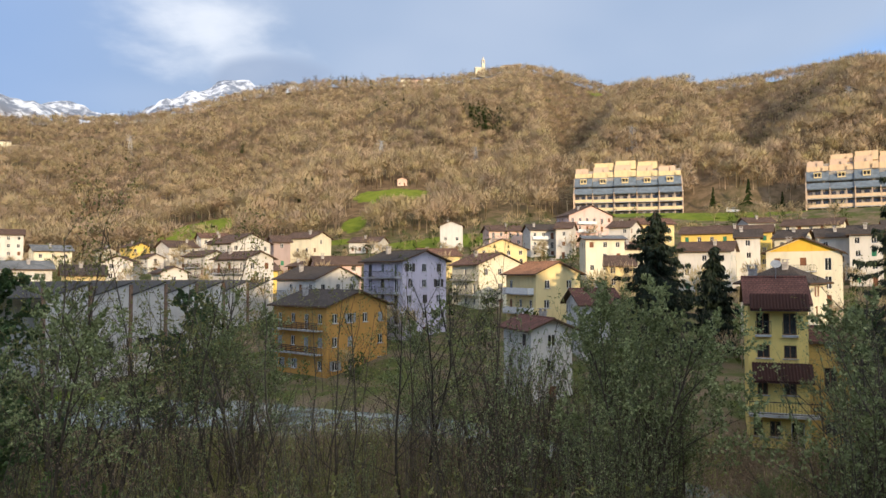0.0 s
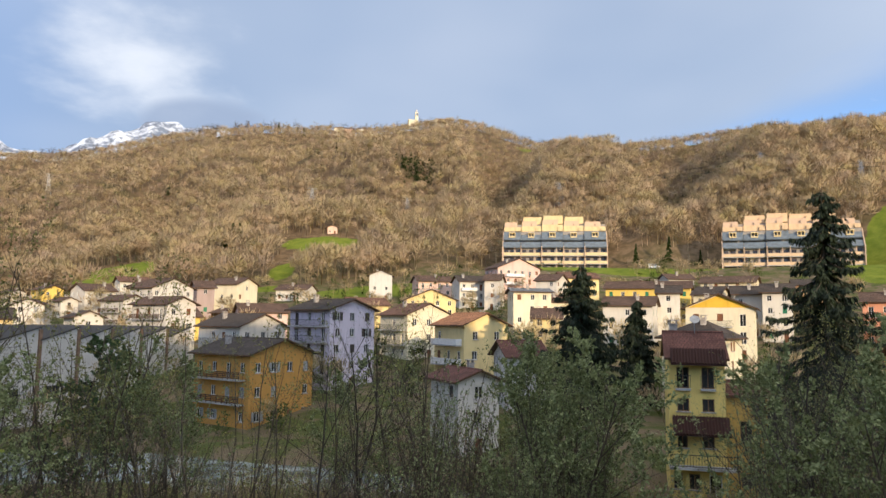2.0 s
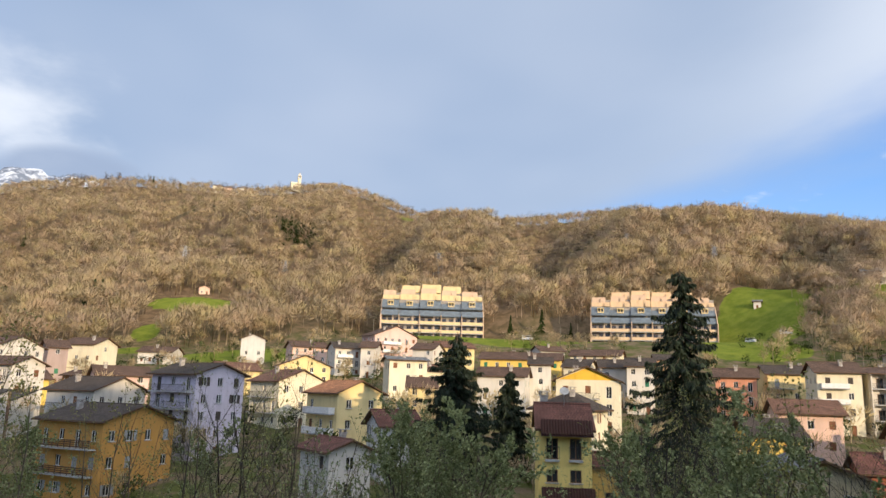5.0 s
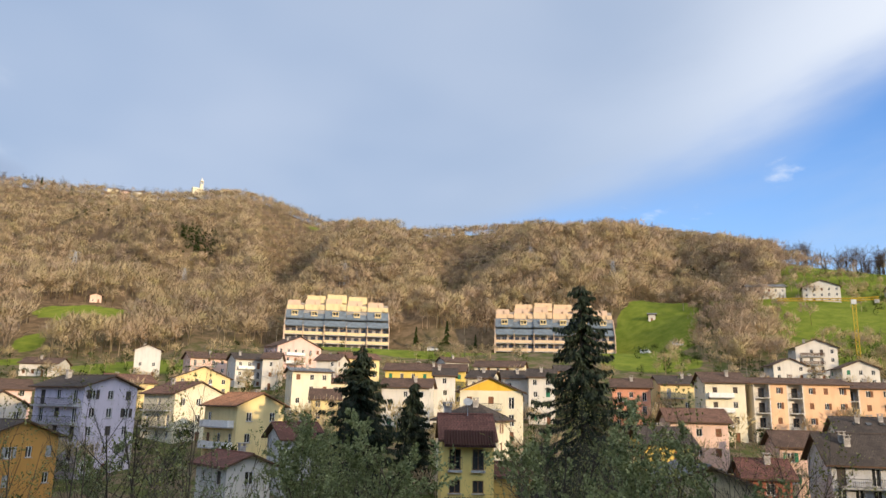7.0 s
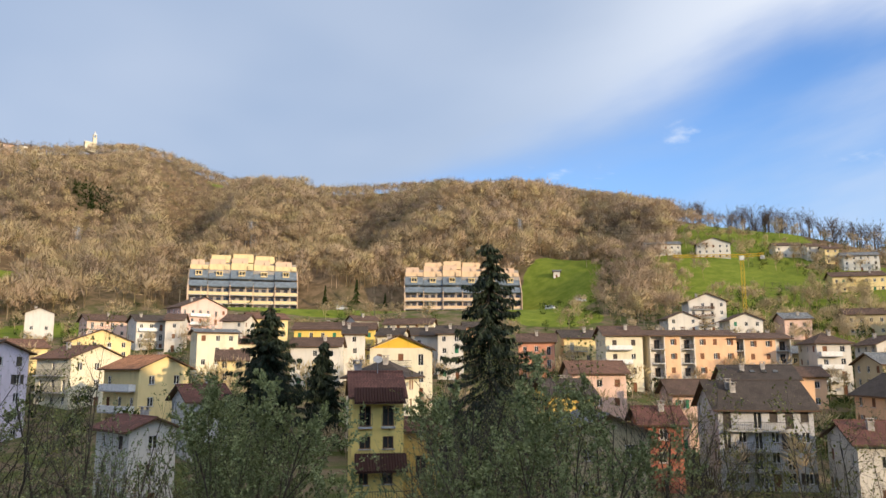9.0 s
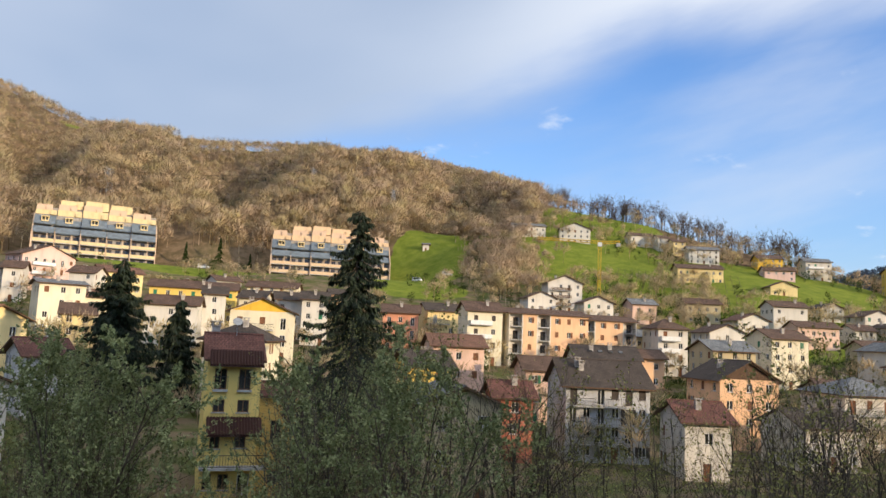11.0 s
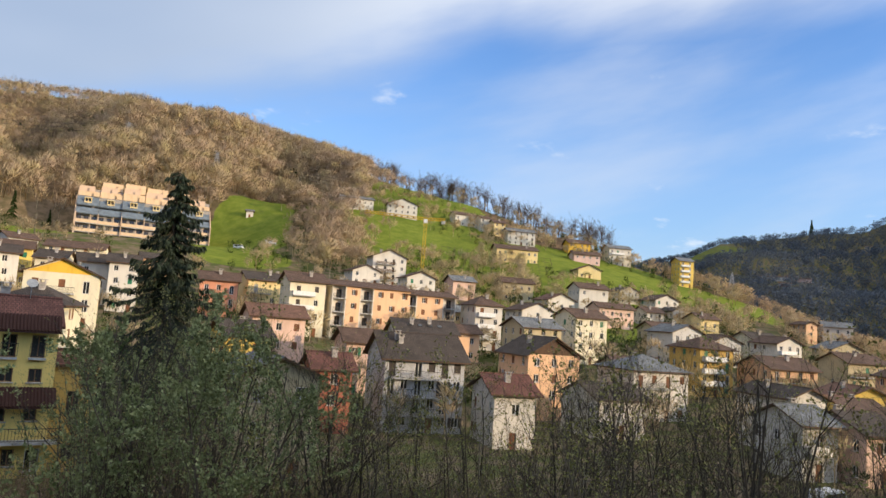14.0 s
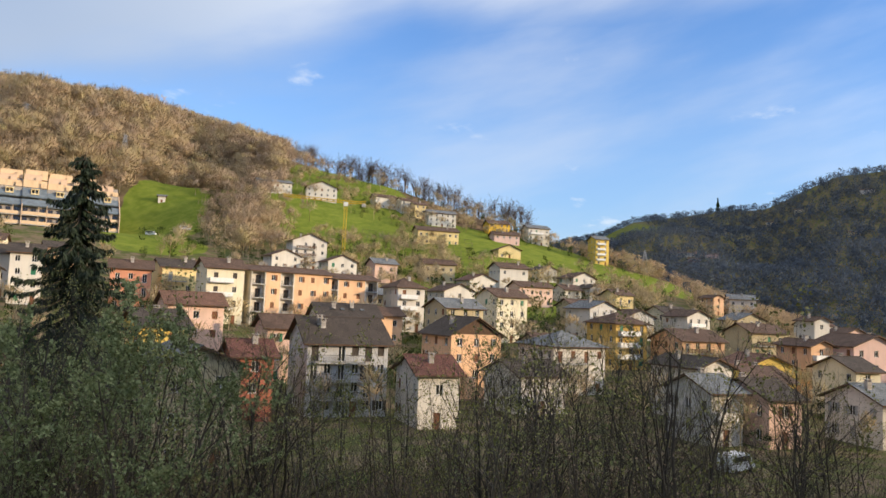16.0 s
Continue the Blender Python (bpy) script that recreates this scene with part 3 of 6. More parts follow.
def balcony_mesh(w, deep, style):
    key = ("balc", round(w, 1), deep, style)
    if key not in CACHE:
        slab = Shape().box(-w / 2, w / 2, -deep, 0, -.18, 0).mesh("balcony_slab", CONCRETE)
        s = Shape()
        if style == "wood":
            for z in (.25, .5, .75, .98):
                s.box(-w / 2, w / 2, -deep, -deep + .05, z - .07, z + .07)
            for k in range(int(w / 1.2) + 2):
                x = -w / 2 + .05 + k * (w - .1) / (int(w / 1.2) + 1)
                s.box(x - .05, x + .05, -deep + .05, -deep + .12, 0, 1.08)
            mat = TIMBER
        elif style == "solid":
            s.box(-w / 2, w / 2, -deep, -deep + .12, 0, 1.0).box(-w / 2, -w / 2 + .12, -deep + .12, 0, 0, 1.0).box(w / 2 - .12, w / 2, -deep + .12, 0, 0, 1.0)
            mat = FRAME_WHITE
        else:
            s.box(-w / 2, w / 2, -deep, -deep + .06, .98, 1.04).box(-w / 2, w / 2, -deep, -deep + .06, .06, .1)
            for k in range(int(w / .22) + 1):
                x = -w / 2 + .02 + k * (w - .04) / int(w / .22)
                s.box(x - .015, x + .015, -deep + .015, -deep + .045, .1, .98)
            mat = IRON
        CACHE[key] = slab, s.mesh("railing", mat)
    return CACHE[key]


def chimney_mesh(h):
    key = ("chim", round(h, 1))
    if key not in CACHE:
        s = Shape().box(-.35, .35, -.28, .28, -1.0, h).box(-.45, .45, -.38, .38, h, h + .1)
        for x in (-.3, .3):
            s.box(x - .06, x + .06, -.24, .24, h + .1, h + .38)
        s.box(-.5, .5, -.42, .42, h + .38, h + .46)
        CACHE[key] = s.mesh("chimney", STONE)
    return CACHE[key]


def house(label, x, y, eave, w, d, turn, axis, wall, roof, rise=None, shutters="brown", balcony="", bays=None, side_bays=None, gable="", over=.75, win=(1.0, 1.35), chimneys=1,
          side_balcony="", storey=2.9, frames="white", seed=0, sky_lights=0, group="", name="house", category="house"):
    """A village house: walls with openings, roof, windows, shutters, balconies, chimneys. Front towards its own -y; z of the eaves given; walls go down to the ground."""
    rng = random.Random(seed * 31 + int(x * 7) + int(y * 3))
    c, s = math.cos(radians(turn)), math.sin(radians(turn))
    corners = [(x + c * a - s * b, y + s * a + c * b) for a in (-w / 2, w / 2) for b in (-d / 2, d / 2)]
    base = min(ground(*p) for p in corners) - .15
    top = max(eave - base, 3.0)
    rise = rise if rise is not None else .40 * (d if axis != "y" else w) / 2
    root = tagged(new(name), label, category, group)
    root.matrix_basis = pose(x, y, base, 0, 0, turn)
    near = math.hypot(x, y) < 140
    floors = max(1, int(round((top - .3) / storey)))
    fh = (top - .3) / floors
    body = Shape()
    sides = (("front", w, pose(0, -d / 2, 0, 0, 0, 0)), ("right", d, pose(w / 2, 0, 0, 0, 0, 90)), ("back", w, pose(0, d / 2, 0, 0, 0, 180)), ("left", d, pose(-w / 2, 0, 0, 0, 0, -90)))
    style = frames
    for side, width, m in sides:
        holes, doors = [], []
        out = m.to_3x3() @ Vector((0, -1, 0))
        out.rotate(Matrix.Rotation(radians(turn), 3, "Z"))
        shown = out.x * x + out.y * y < .25 * math.hypot(x, y)
        if shown or side == "front":
            n = (bays if side == "front" else side_bays) or max(1, int(width / 2.9))
            for f in range(floors):
                for k in range(n):
                    wx = (k - (n - 1) / 2) * width / n + rng.uniform(-.12, .12)
                    if rng.random() < (.10 if side == "front" else .22):
                        continue
                    tall = (balcony if side == "front" else side_balcony if side == "left" else "") and f > 0 and (k % 2 == 0)
                    z0 = f * fh + .15 + (.08 if tall else .9)
                    wh = min(win[1] + (.75 if tall else 0), (f + 1) * fh + .1 - z0)
                    if f == 0 and k == n // 2 and side == "front":
                        z0, wh = .15, 2.1
                        doors.append(len(holes))
                    holes.append((wx, z0, win[0], wh))
        tip = top + rise if (axis == "y" and side in ("front", "back")) or (axis == "x" and side in ("right", "left")) else None
        facade(body, width, 0, top, holes, m, tip)
        for i, (wx, z0, ww, wh) in enumerate(holes):
            if i in doors:
                dm = CACHE.setdefault(("door", round(ww, 2), round(wh, 2)),
                                      Shape().box(-ww / 2 + .02, ww / 2 - .02, 0, .06, 0, wh - .02).box(-ww / 2 + .14, ww / 2 - .14, -.02, 0, .2, wh * .45)
                                      .box(-ww / 2 + .14, ww / 2 - .14, -.02, 0, wh * .55, wh - .2).mesh("door", SHUTTER["brown"]))
                part("door", dm, root, "brown panelled wooden door", m @ pose(wx, .16, z0 + .01))
                continue
            shut = shutters and rng.random() < .28
            if shut:
                part("shutter", shutter_mesh(ww - .02, wh - .02, shutters), root, "closed wooden shutter", m @ pose(wx, .12, z0 + .01))
            else:
                fm, pm = window_mesh(ww, wh, style)
                win_ob = part("window", fm, root, "", m @ pose(wx, .15, z0))
                part("pane", pm, win_ob)
                if shutters and near and rng.random() < .33:
                    for sx in (-1, 1):
                        part("shutter", shutter_mesh(ww / 2, wh, shutters), root, "", m @ pose(wx + sx * (ww * .75 + .03), -.004, z0))
            if near:
                part("sill", sill_mesh(ww), root, "", m @ pose(wx, 0, z0))
        rail_style = balcony if side == "front" else side_balcony if side == "left" else ""
        if rail_style:
            bw = min(width * .62, 7.5) if side == "front" else width * .86
            for f in range(1, floors):
                slab, rail = balcony_mesh(bw, 1.15, rail_style)
                off = -width * .12 if side == "front" else 0
                part("balcony_slab", slab, root, "", m @ pose(off, 0, f * fh + .12))
                part("railing", rail, root, "", m @ pose(off, 0, f * fh + .12))
    part("wall", body.mesh("wall", WALL[wall], True), root)
    part("roof", roof_mesh(w, d, rise, over, axis, ROOF[roof]), root, "", pose(0, 0, top - .02))
    # gutters along the eaves
    if axis == "y":
        for sx in (-1, 1):
            g = Shape().tube((sx * (w / 2 + over + .05), -d / 2 - over, top - over * rise / (w / 2) + .02), (sx * (w / 2 + over + .05), d / 2 + over, top - over * rise / (w / 2) + .02), .07, .07, 5)
            part("gutter", g.mesh("gutter", TIMBER), root)
    else:
        for sy in (-1, 1):
            g = Shape().tube((-w / 2 - over, sy * (d / 2 + over + .05), top - over * rise / (d / 2) + .02), (w / 2 + over, sy * (d / 2 + over + .05), top - over * rise / (d / 2) + .02), .07, .07, 5)
            part("gutter", g.mesh("gutter", TIMBER), root)
    for k in range(chimneys):
        u, v = rng.uniform(-.32, .32), rng.choice((-.22, .2, -.15)) + .0
        if axis == "y":
            cx, cy = v * w, u * d
            cz = rise * (1 - abs(cx) / (w / 2))
        else:
            cx, cy = u * w * (1 if axis == "x" else .4), v * d
            cz = rise * (1 - abs(cy) / (d / 2))
        part("chimney", chimney_mesh(1.0), root, "", pose(cx, cy, top + cz))
    for k in range(sky_lights):
        cx, cy = (-.25 + .5 * k / max(1, sky_lights - 1)) * w, -.26 * d
        if axis != "y":
            sl = Shape().box(-.4, .4, -.5, .5, .18, .3).mesh("skylight", GLASS)
            part("skylight", sl, root, "", pose(cx, cy, top + rise * (1 - abs(cy) / (d / 2)), math.degrees(math.atan2(rise, d / 2))))
    if gable:
        # coloured or timbered field in the front gable
        k = .93
        field = Shape().add([(-w / 2 * k, -.03, .06), (w / 2 * k, -.03, .06), (0, -.03, rise * k), (-w / 2 * k, 0, .06), (w / 2 * k, 0, .06), (0, 0, rise * k)],
                            [(0, 1, 2), (5, 4, 3), (0, 3, 4, 1), (1, 4, 5, 2), (2, 5, 3, 0)])
        part("gable_field", field.mesh("gable_field", WALL[gable] if gable in WALL else TIMBER), root, "", pose(0, -d / 2, top))
    return root


house("three-storey white house with a brown tiled roof", -162.3, 271.7, 40.3, 12.7, 9.9, 31, "x", "white", "brown", shutters="brown", group="village houses")
house("low white house with a brown tiled roof", -122.3, 265.1, 33.9, 5.1, 9.9, 45, "y", "white", "brown", shutters="brown", group="village houses")
house("low yellow house with a brown tiled roof", -117.8, 281.4, 35.9, 7.0, 11.0, 43, "y", "yellow", "brown", shutters="", group="village houses")
house("three-storey white house with a brown tiled roof", -86.9, 199.7, 28.7, 7.2, 12.1, 14, "y", "white", "brown", shutters="grey", group="village houses")
house("low white house with a brown tiled roof", -94.1, 236.4, 30.8, 5.0, 9.9, 42, "y", "white", "brown", shutters="dark", group="village houses")
house("low white house with a dark tiled roof", -63.0, 169.3, 25.8, 5.7, 13.2, 30, "y", "white", "dark", shutters="green", group="village houses")
house("three-storey white house with a brown tiled roof", -88.9, 245.9, 34.5, 9.8, 9.9, 45, "x", "white", "brown", shutters="brown", group="village houses")
house("three-storey white house with a brown tiled roof", -65.0, 201.0, 30.4, 6.1, 11.0, 48, "y", "white", "brown", side_balcony="wood", shutters="brown", group="village houses")
house("tall white house with a brown tiled roof", -44.0, 162.2, 28.7, 7.0, 12.1, 50, "y", "white", "brown", balcony="", side_bays=3, side_balcony="wood", shutters="brown", group="village houses")
house("three-storey white house with a brown tiled roof", -57.9, 210.9, 34.1, 13.1, 9.9, 50, "y", "white", "brown", side_balcony="iron", shutters="dark", group="village houses")
house("tall dull mauve house with a brown tiled roof", -50.4, 226.2, 35.1, 5.0, 9.9, 23, "x", "mauve", "brown", shutters="green", group="village houses")
house("three-storey cream house with a brown tiled roof", -44.0, 239.4, 36.9, 11.3, 9.9, -30, "x", "cream", "brown", shutters="brown", group="village houses")
house("three-storey white house with a brown tiled roof", -29.4, 291.7, 37.9, 12.5, 9.9, -19, "x", "white", "brown", shutters="brown", group="village houses")
house("low timber house with a brown tiled roof", -39.5, 206.9, 27.7, 5.0, 9.9, 31, "y", "wood", "brown", shutters="brown", group="village houses")
house("low pink house with a brown tiled roof", -27.7, 190.2, 27.7, 11.4, 9.9, 18, "x", "pink", "brown", shutters="brown", group="village houses")
house("three-storey white house with a dark tiled roof", -24.5, 144.4, 24.4, 10.7, 12.1, 48, "y", "white", "dark", side_balcony="iron", shutters="brown", group="village houses")
house("three-storey orange house with a dark tiled roof", -17.0, 111.7, 20.7, 11.8, 12.1, 49, "y", "orange", "dark", rise=1.9, shutters="grey", side_balcony="wood", group="village houses")
house("tall pale lilac house with a dark tiled roof", -6.7, 128.1, 27.4, 9.5, 11.0, 41, "y", "lilac", "dark", rise=1.6, shutters="dark", balcony="", side_balcony="iron", group="village houses")
house("tall cream house with a red tiled roof", 9.3, 158.2, 27.2, 10.7, 11.0, 29, "y", "cream", "red", side_balcony="iron", shutters="", group="village houses")
house("three-storey pale yellow house with an orange tiled roof", 17.0, 126.5, 25.2, 8.6, 9.9, 24, "y", "butter", "orange", shutters="brown", rise=1.8, side_balcony="solid", group="village houses")
house("three-storey pale yellow house with a red tiled roof", 16.7, 216.6, 32.3, 14.2, 9.9, 4, "y", "butter", "red", shutters="", balcony="solid", group="village houses")
house("three-storey salmon pink house with a brown tiled roof", 21.7, 269.2, 40.8, 12.4, 9.9, 10, "x", "salmon", "brown", shutters="brown", balcony="iron", group="village houses")
house("three-storey white house with a dark tiled roof", 33.2, 252.6, 40.0, 9.1, 9.9, 8, "x", "white", "dark", balcony="solid", shutters="brown", group="village houses")
house("three-storey white house with a brown tiled roof", 40.9, 244.6, 40.1, 5.0, 9.9, -19, "x", "white", "brown", shutters="brown", group="village houses")
house("tall pink house with a brown tiled roof", 52.0, 270.8, 46.2, 17.8, 9.9, 19, "y", "pink", "brown", balcony="solid", side_balcony="iron", shutters="brown", group="village houses")
house("three-storey cream house with a grey sheet roof", 40.4, 187.8, 33.7, 9.6, 9.9, -2, "x", "cream", "slate", shutters="brown", rise=.9, group="village houses")
house("three-storey white house with a brown tiled roof", 56.6, 229.0, 39.4, 6.9, 9.9, -34, "x", "white", "brown", shutters="brown", group="village houses")
house("three-storey pale yellow house with a brown tiled roof", 38.9, 161.9, 26.9, 5.8, 9.9, -14, "x", "butter", "brown", shutters="", group="village houses")
house("three-storey pale grey house with a dark red tiled roof", 20.5, 101.9, 21.1, 5.0, 8.8, 4, "x", "pale", "darkred", shutters="grey", group="village houses")
house("low white house with a dark red tiled roof", 10.8, 85.5, 19.0, 5.0, 7.7, 18, "y", "white", "darkred", shutters="dark", group="village houses")
house("three-storey white house with a brown tiled roof", 60.7, 169.0, 30.2, 11.2, 9.9, -28, "x", "white", "brown", shutters="green", group="village houses")
house("tall white house with a dark tiled roof", 72.2, 174.1, 33.5, 5.1, 8.8, -23, "x", "white", "dark", shutters="brown", group="village houses")
house("three-storey yellow house with a brown tiled roof", 79.0, 205.0, 36.2, 22.9, 9.9, -26, "x", "yellow", "brown", bays=7, shutters="green", group="village houses")
house("three-storey cream house with a dark tiled roof", 88.0, 184.6, 33.8, 6.4, 9.9, -40, "x", "cream", "dark", shutters="grey", group="village houses")
house("three-storey white house with a dark tiled roof", 93.0, 176.1, 33.6, 6.5, 9.9, -23, "x", "white", "dark", shutters="dark", group="village houses")
house("tall white house with a dark tiled roof", 95.4, 166.0, 33.7, 6.4, 9.9, -30, "x", "white", "dark", shutters="green", group="village houses")
house("low cream house with a brown tiled roof", 112.1, 222.1, 39.4, 15.8, 9.9, -37, "x", "cream", "brown", shutters="brown", group="village houses")
house("three-storey cream house with a brown tiled roof", 63.8, 129.9, 28.7, 11.4, 11.0, -30, "y", "cream", "brown", gable="gold", rise=2.4, balcony="iron", shutters="brown", group="village houses")
house("low cream house with a hipped dark tiled roof", 46.2, 99.9, 23.9, 8.0, 11.0, -40, "h", "cream", "dark", shutters="brown", group="village houses")
house("three-storey coral red house with a brown tiled roof", 113.8, 154.0, 31.5, 8.9, 9.9, -36, "x", "coral", "brown", balcony="iron", shutters="", group="village houses")
house("tall pale yellow house with a dark tiled roof", 126.7, 154.3, 32.7, 8.5, 9.9, -25, "x", "butter", "dark", balcony="iron", shutters="grey", group="village houses")
house("tall cream house with a brown tiled roof", 123.6, 134.5, 32.5, 8.6, 11.0, -29, "x", "cream", "brown", balcony="solid", shutters="dark", group="village houses")
house("tall white house with a hipped brown tiled roof", 160.5, 106.6, 30.4, 7.3, 11.0, -35, "h", "white", "brown", balcony="solid", shutters="brown", group="village houses")
house("low salmon pink house with a red tiled roof", 92.6, 107.8, 24.1, 9.7, 9.9, -29, "x", "salmon", "red", shutters="brown", group="village houses")
house("low white house with a dark tiled roof", 114.3, 89.6, 23.0, 11.5, 11.0, -40, "x", "white", "dark", sky_lights=4, chimneys=3, shutters="brown", group="village houses")
house("tall grey, flaking house with a dark tiled roof", 86.9, 69.0, 19.8, 11.7, 12.1, -36, "x", "grey", "dark", rise=3.2, shutters="dark", bays=6, sky_lights=0, chimneys=3, balcony="iron", group="village houses")
house("three-storey salmon pink house with a brown tiled roof", 94.9, 88.0, 20.9, 6.2, 9.9, -34, "x", "salmon", "brown", shutters="green", group="village houses")
house("low yellow house with a dark tiled roof", 71.0, 89.8, 21.2, 6.5, 9.9, -24, "x", "yellow", "dark", shutters="brown", group="village houses")
house("tall weathered ochre house with a grey sheet roof", 47.7, 55.6, 19.3, 7.4, 9.9, -27, "y", "ochre", "slate", shutters="dark", chimneys=0, group="village houses")
house("tall brick red house with a dark red tiled roof", 73.4, 73.4, 18.0, 5.0, 8.8, -34, "x", "brick", "darkred", frames="white", shutters="", group="village houses")
house("three-storey white house with a brown tiled roof", 210.8, 184.6, 48.1, 12.9, 9.9, -34, "y", "white", "brown", balcony="wood", shutters="dark", group="village houses")
house("three-storey white house with a brown tiled roof", 198.9, 159.8, 39.7, 10.2, 9.9, -31, "y", "white", "brown", shutters="green", group="village houses")
house("low white house with a brown tiled roof", 190.8, 178.0, 41.1, 10.1, 8.8, -27, "y", "white", "brown", shutters="brown", group="village houses")
house("low white house with a grey sheet roof", 300.8, 290.5, 91.3, 19.1, 9.9, -32, "x", "white", "slate", shutters="brown", group="village houses")
house("low white house with a brown tiled roof", 318.1, 270.3, 89.8, 16.9, 11.0, -45, "y", "white", "brown", shutters="brown", group="village houses")
house("three-storey white house with a brown tiled roof", 355.8, 253.5, 89.6, 13.9, 9.9, -35, "x", "white", "brown", shutters="", group="village houses")
house("three-storey white house with a brown tiled roof", 358.5, 241.2, 87.6, 6.3, 9.9, -36, "x", "white", "brown", shutters="brown", group="village houses")
house("three-storey pale yellow house with a brown tiled roof", 359.0, 231.4, 84.8, 6.8, 9.9, -37, "x", "butter", "brown", shutters="brown", group="village houses")
house("low pale grey house with a grey sheet roof", 352.9, 212.4, 78.4, 15.9, 9.9, -42, "x", "pale", "slate", shutters="dark", group="village houses")
house("three-storey pale yellow house with a brown tiled roof", 309.8, 188.5, 63.2, 20.6, 11.0, -43, "x", "butter", "brown", shutters="green", group="village houses")
house("low golden yellow house with a brown tiled roof", 373.9, 187.2, 74.5, 12.2, 11.0, -46, "x", "gold", "brown", shutters="", group="village houses")
house("low pink house with a brown tiled roof", 355.6, 173.1, 66.0, 14.1, 9.9, -47, "x", "pink", "brown", shutters="grey", group="village houses")
house("three-storey pale yellow house with a brown tiled roof", 319.9, 154.4, 54.8, 11.2, 9.9, -44, "y", "butter", "brown", shutters="dark", group="village houses")
house("tall white house with a grey sheet roof", 385.6, 168.1, 73.0, 12.9, 9.9, -43, "x", "white", "slate", balcony="solid", shutters="green", group="village houses")
house("three-storey yellow house with a grey sheet roof", 385.8, 131.0, 66.3, 7.7, 9.9, -45, "x", "yellow", "slate", balcony="solid", shutters="grey", group="village houses")
house("low white house with a dark tiled roof", 291.9, 123.6, 43.5, 9.0, 9.9, -34, "y", "white", "dark", shutters="dark", group="village houses")
house("three-storey white house with a brown tiled roof", 276.6, 102.3, 39.6, 10.3, 9.9, -34, "y", "white", "brown", shutters="green", group="village houses")
house("low white house with a dark tiled roof", 266.1, 93.0, 35.4, 6.8, 9.9, -36, "y", "white", "dark", shutters="brown", group="village houses")
house("low white house with a brown tiled roof", 254.6, 98.0, 34.1, 7.1, 8.8, -34, "x", "white", "brown", shutters="", group="village houses")
house("three-storey pale yellow house with a brown tiled roof", 254.7, 79.2, 32.8, 7.3, 8.8, -35, "x", "butter", "brown", shutters="grey", balcony="iron", group="village houses")
house("three-storey pale grey house with a grey sheet roof", 200.0, 69.3, 27.2, 9.7, 11.0, -33, "y", "pale", "slate", shutters="dark", balcony="wood", group="village houses")
house("tall ochre yellow house with a hipped brown tiled roof", 169.7, 52.7, 23.8, 8.8, 11.0, -35, "h", "ochreyellow", "brown", shutters="green", balcony="solid", group="village houses")
house("tall white house with a hipped grey sheet roof", 136.0, 53.1, 19.3, 11.8, 12.1, -33, "h", "white", "slate", shutters="brown", balcony="iron", group="village houses")
house("three-storey peach house with a brown tiled roof", 176.4, 38.1, 20.6, 11.9, 11.0, -38, "x", "peach", "brown", shutters="brown", balcony="wood", group="village houses")
house("three-storey white house with a brown tiled roof", 224.9, 48.9, 26.2, 8.7, 9.9, -34, "y", "white", "brown", shutters="brown", balcony="solid", group="village houses")
house("tall white house with a dark tiled roof", 124.9, 26.3, 17.8, 6.9, 11.0, -35, "y", "white", "dark", sky_lights=0, balcony="wood", shutters="", group="village houses")
house("three-storey yellow house with a brown tiled roof", 134.6, 18.1, 15.7, 7.3, 9.9, -41, "x", "yellow", "brown", shutters="grey", balcony="wood", group="village houses")
house("tall pale grey house with a grey sheet roof", 102.0, 19.8, 16.2, 5.0, 8.8, -39, "x", "pale", "slate", shutters="dark", balcony="solid", group="village houses")
house("three-storey salmon pink house with a dark tiled roof", 106.0, 13.8, 15.7, 5.1, 9.9, -41, "x", "salmon", "dark", shutters="brown", group="village houses")
house("three-storey pink house with a brown tiled roof", 180.5, 4.6, 21.3, 11.0, 12.1, -46, "y", "pink", "brown", shutters="brown", group="village houses")
house("three-storey cream house with a dark tiled roof", 148.0, 5.0, 17.8, 5.0, 9.9, -45, "x", "cream", "dark", shutters="", group="village houses")
house("three-storey white house with a grey sheet roof", 116.8, 1.3, 15.4, 5.0, 9.9, -45, "x", "white", "slate", shutters="grey", group="village houses")
house("tall white house with a brown tiled roof", 240.6, 16.6, 26.5, 5.0, 7.7, -46, "y", "white", "brown", shutters="dark", group="village houses")
house("tall cream house with a brown tiled roof", 173.0, 84.4, 29.0, 9.4, 9.9, -29, "x", "cream", "brown", shutters="green", group="village houses")
house("three-storey peach house with a dark tiled roof", 116.9, 64.8, 20.9, 10.1, 11.0, -31, "y", "peach", "dark", gable="timber", rise=2.9, shutters="brown", group="village houses")
house("three-storey white house with a dark red tiled roof", 87.0, 53.3, 16.6, 5.7, 9.9, -39, "x", "white", "darkred", shutters="brown", group="village houses")
house("low weathered ochre house with a grey sheet roof", 150.9, 85.8, 25.6, 9.9, 9.9, -29, "x", "ochre", "slate", shutters="brown", group="village houses")
house("low white house with a brown tiled roof", 188.2, 108.2, 30.5, 10.3, 9.9, -30, "y", "white", "brown", shutters="", group="village houses")
house("three-storey weathered ochre house with a brown tiled roof", 205.4, 27.3, 22.8, 10.7, 9.9, -42, "x", "ochre", "brown", shutters="green", balcony="wood", group="village houses")
house("three-storey peach house with a brown tiled roof", 173.9, 13.6, 20.9, 5.5, 9.9, -43, "y", "peach", "brown", shutters="brown", balcony="solid", group="village houses")
house("low peach house with a brown tiled roof", 323.3, 60.1, 34.9, 5.0, 8.8, -41, "y", "peach", "brown", shutters="brown", group="village houses")
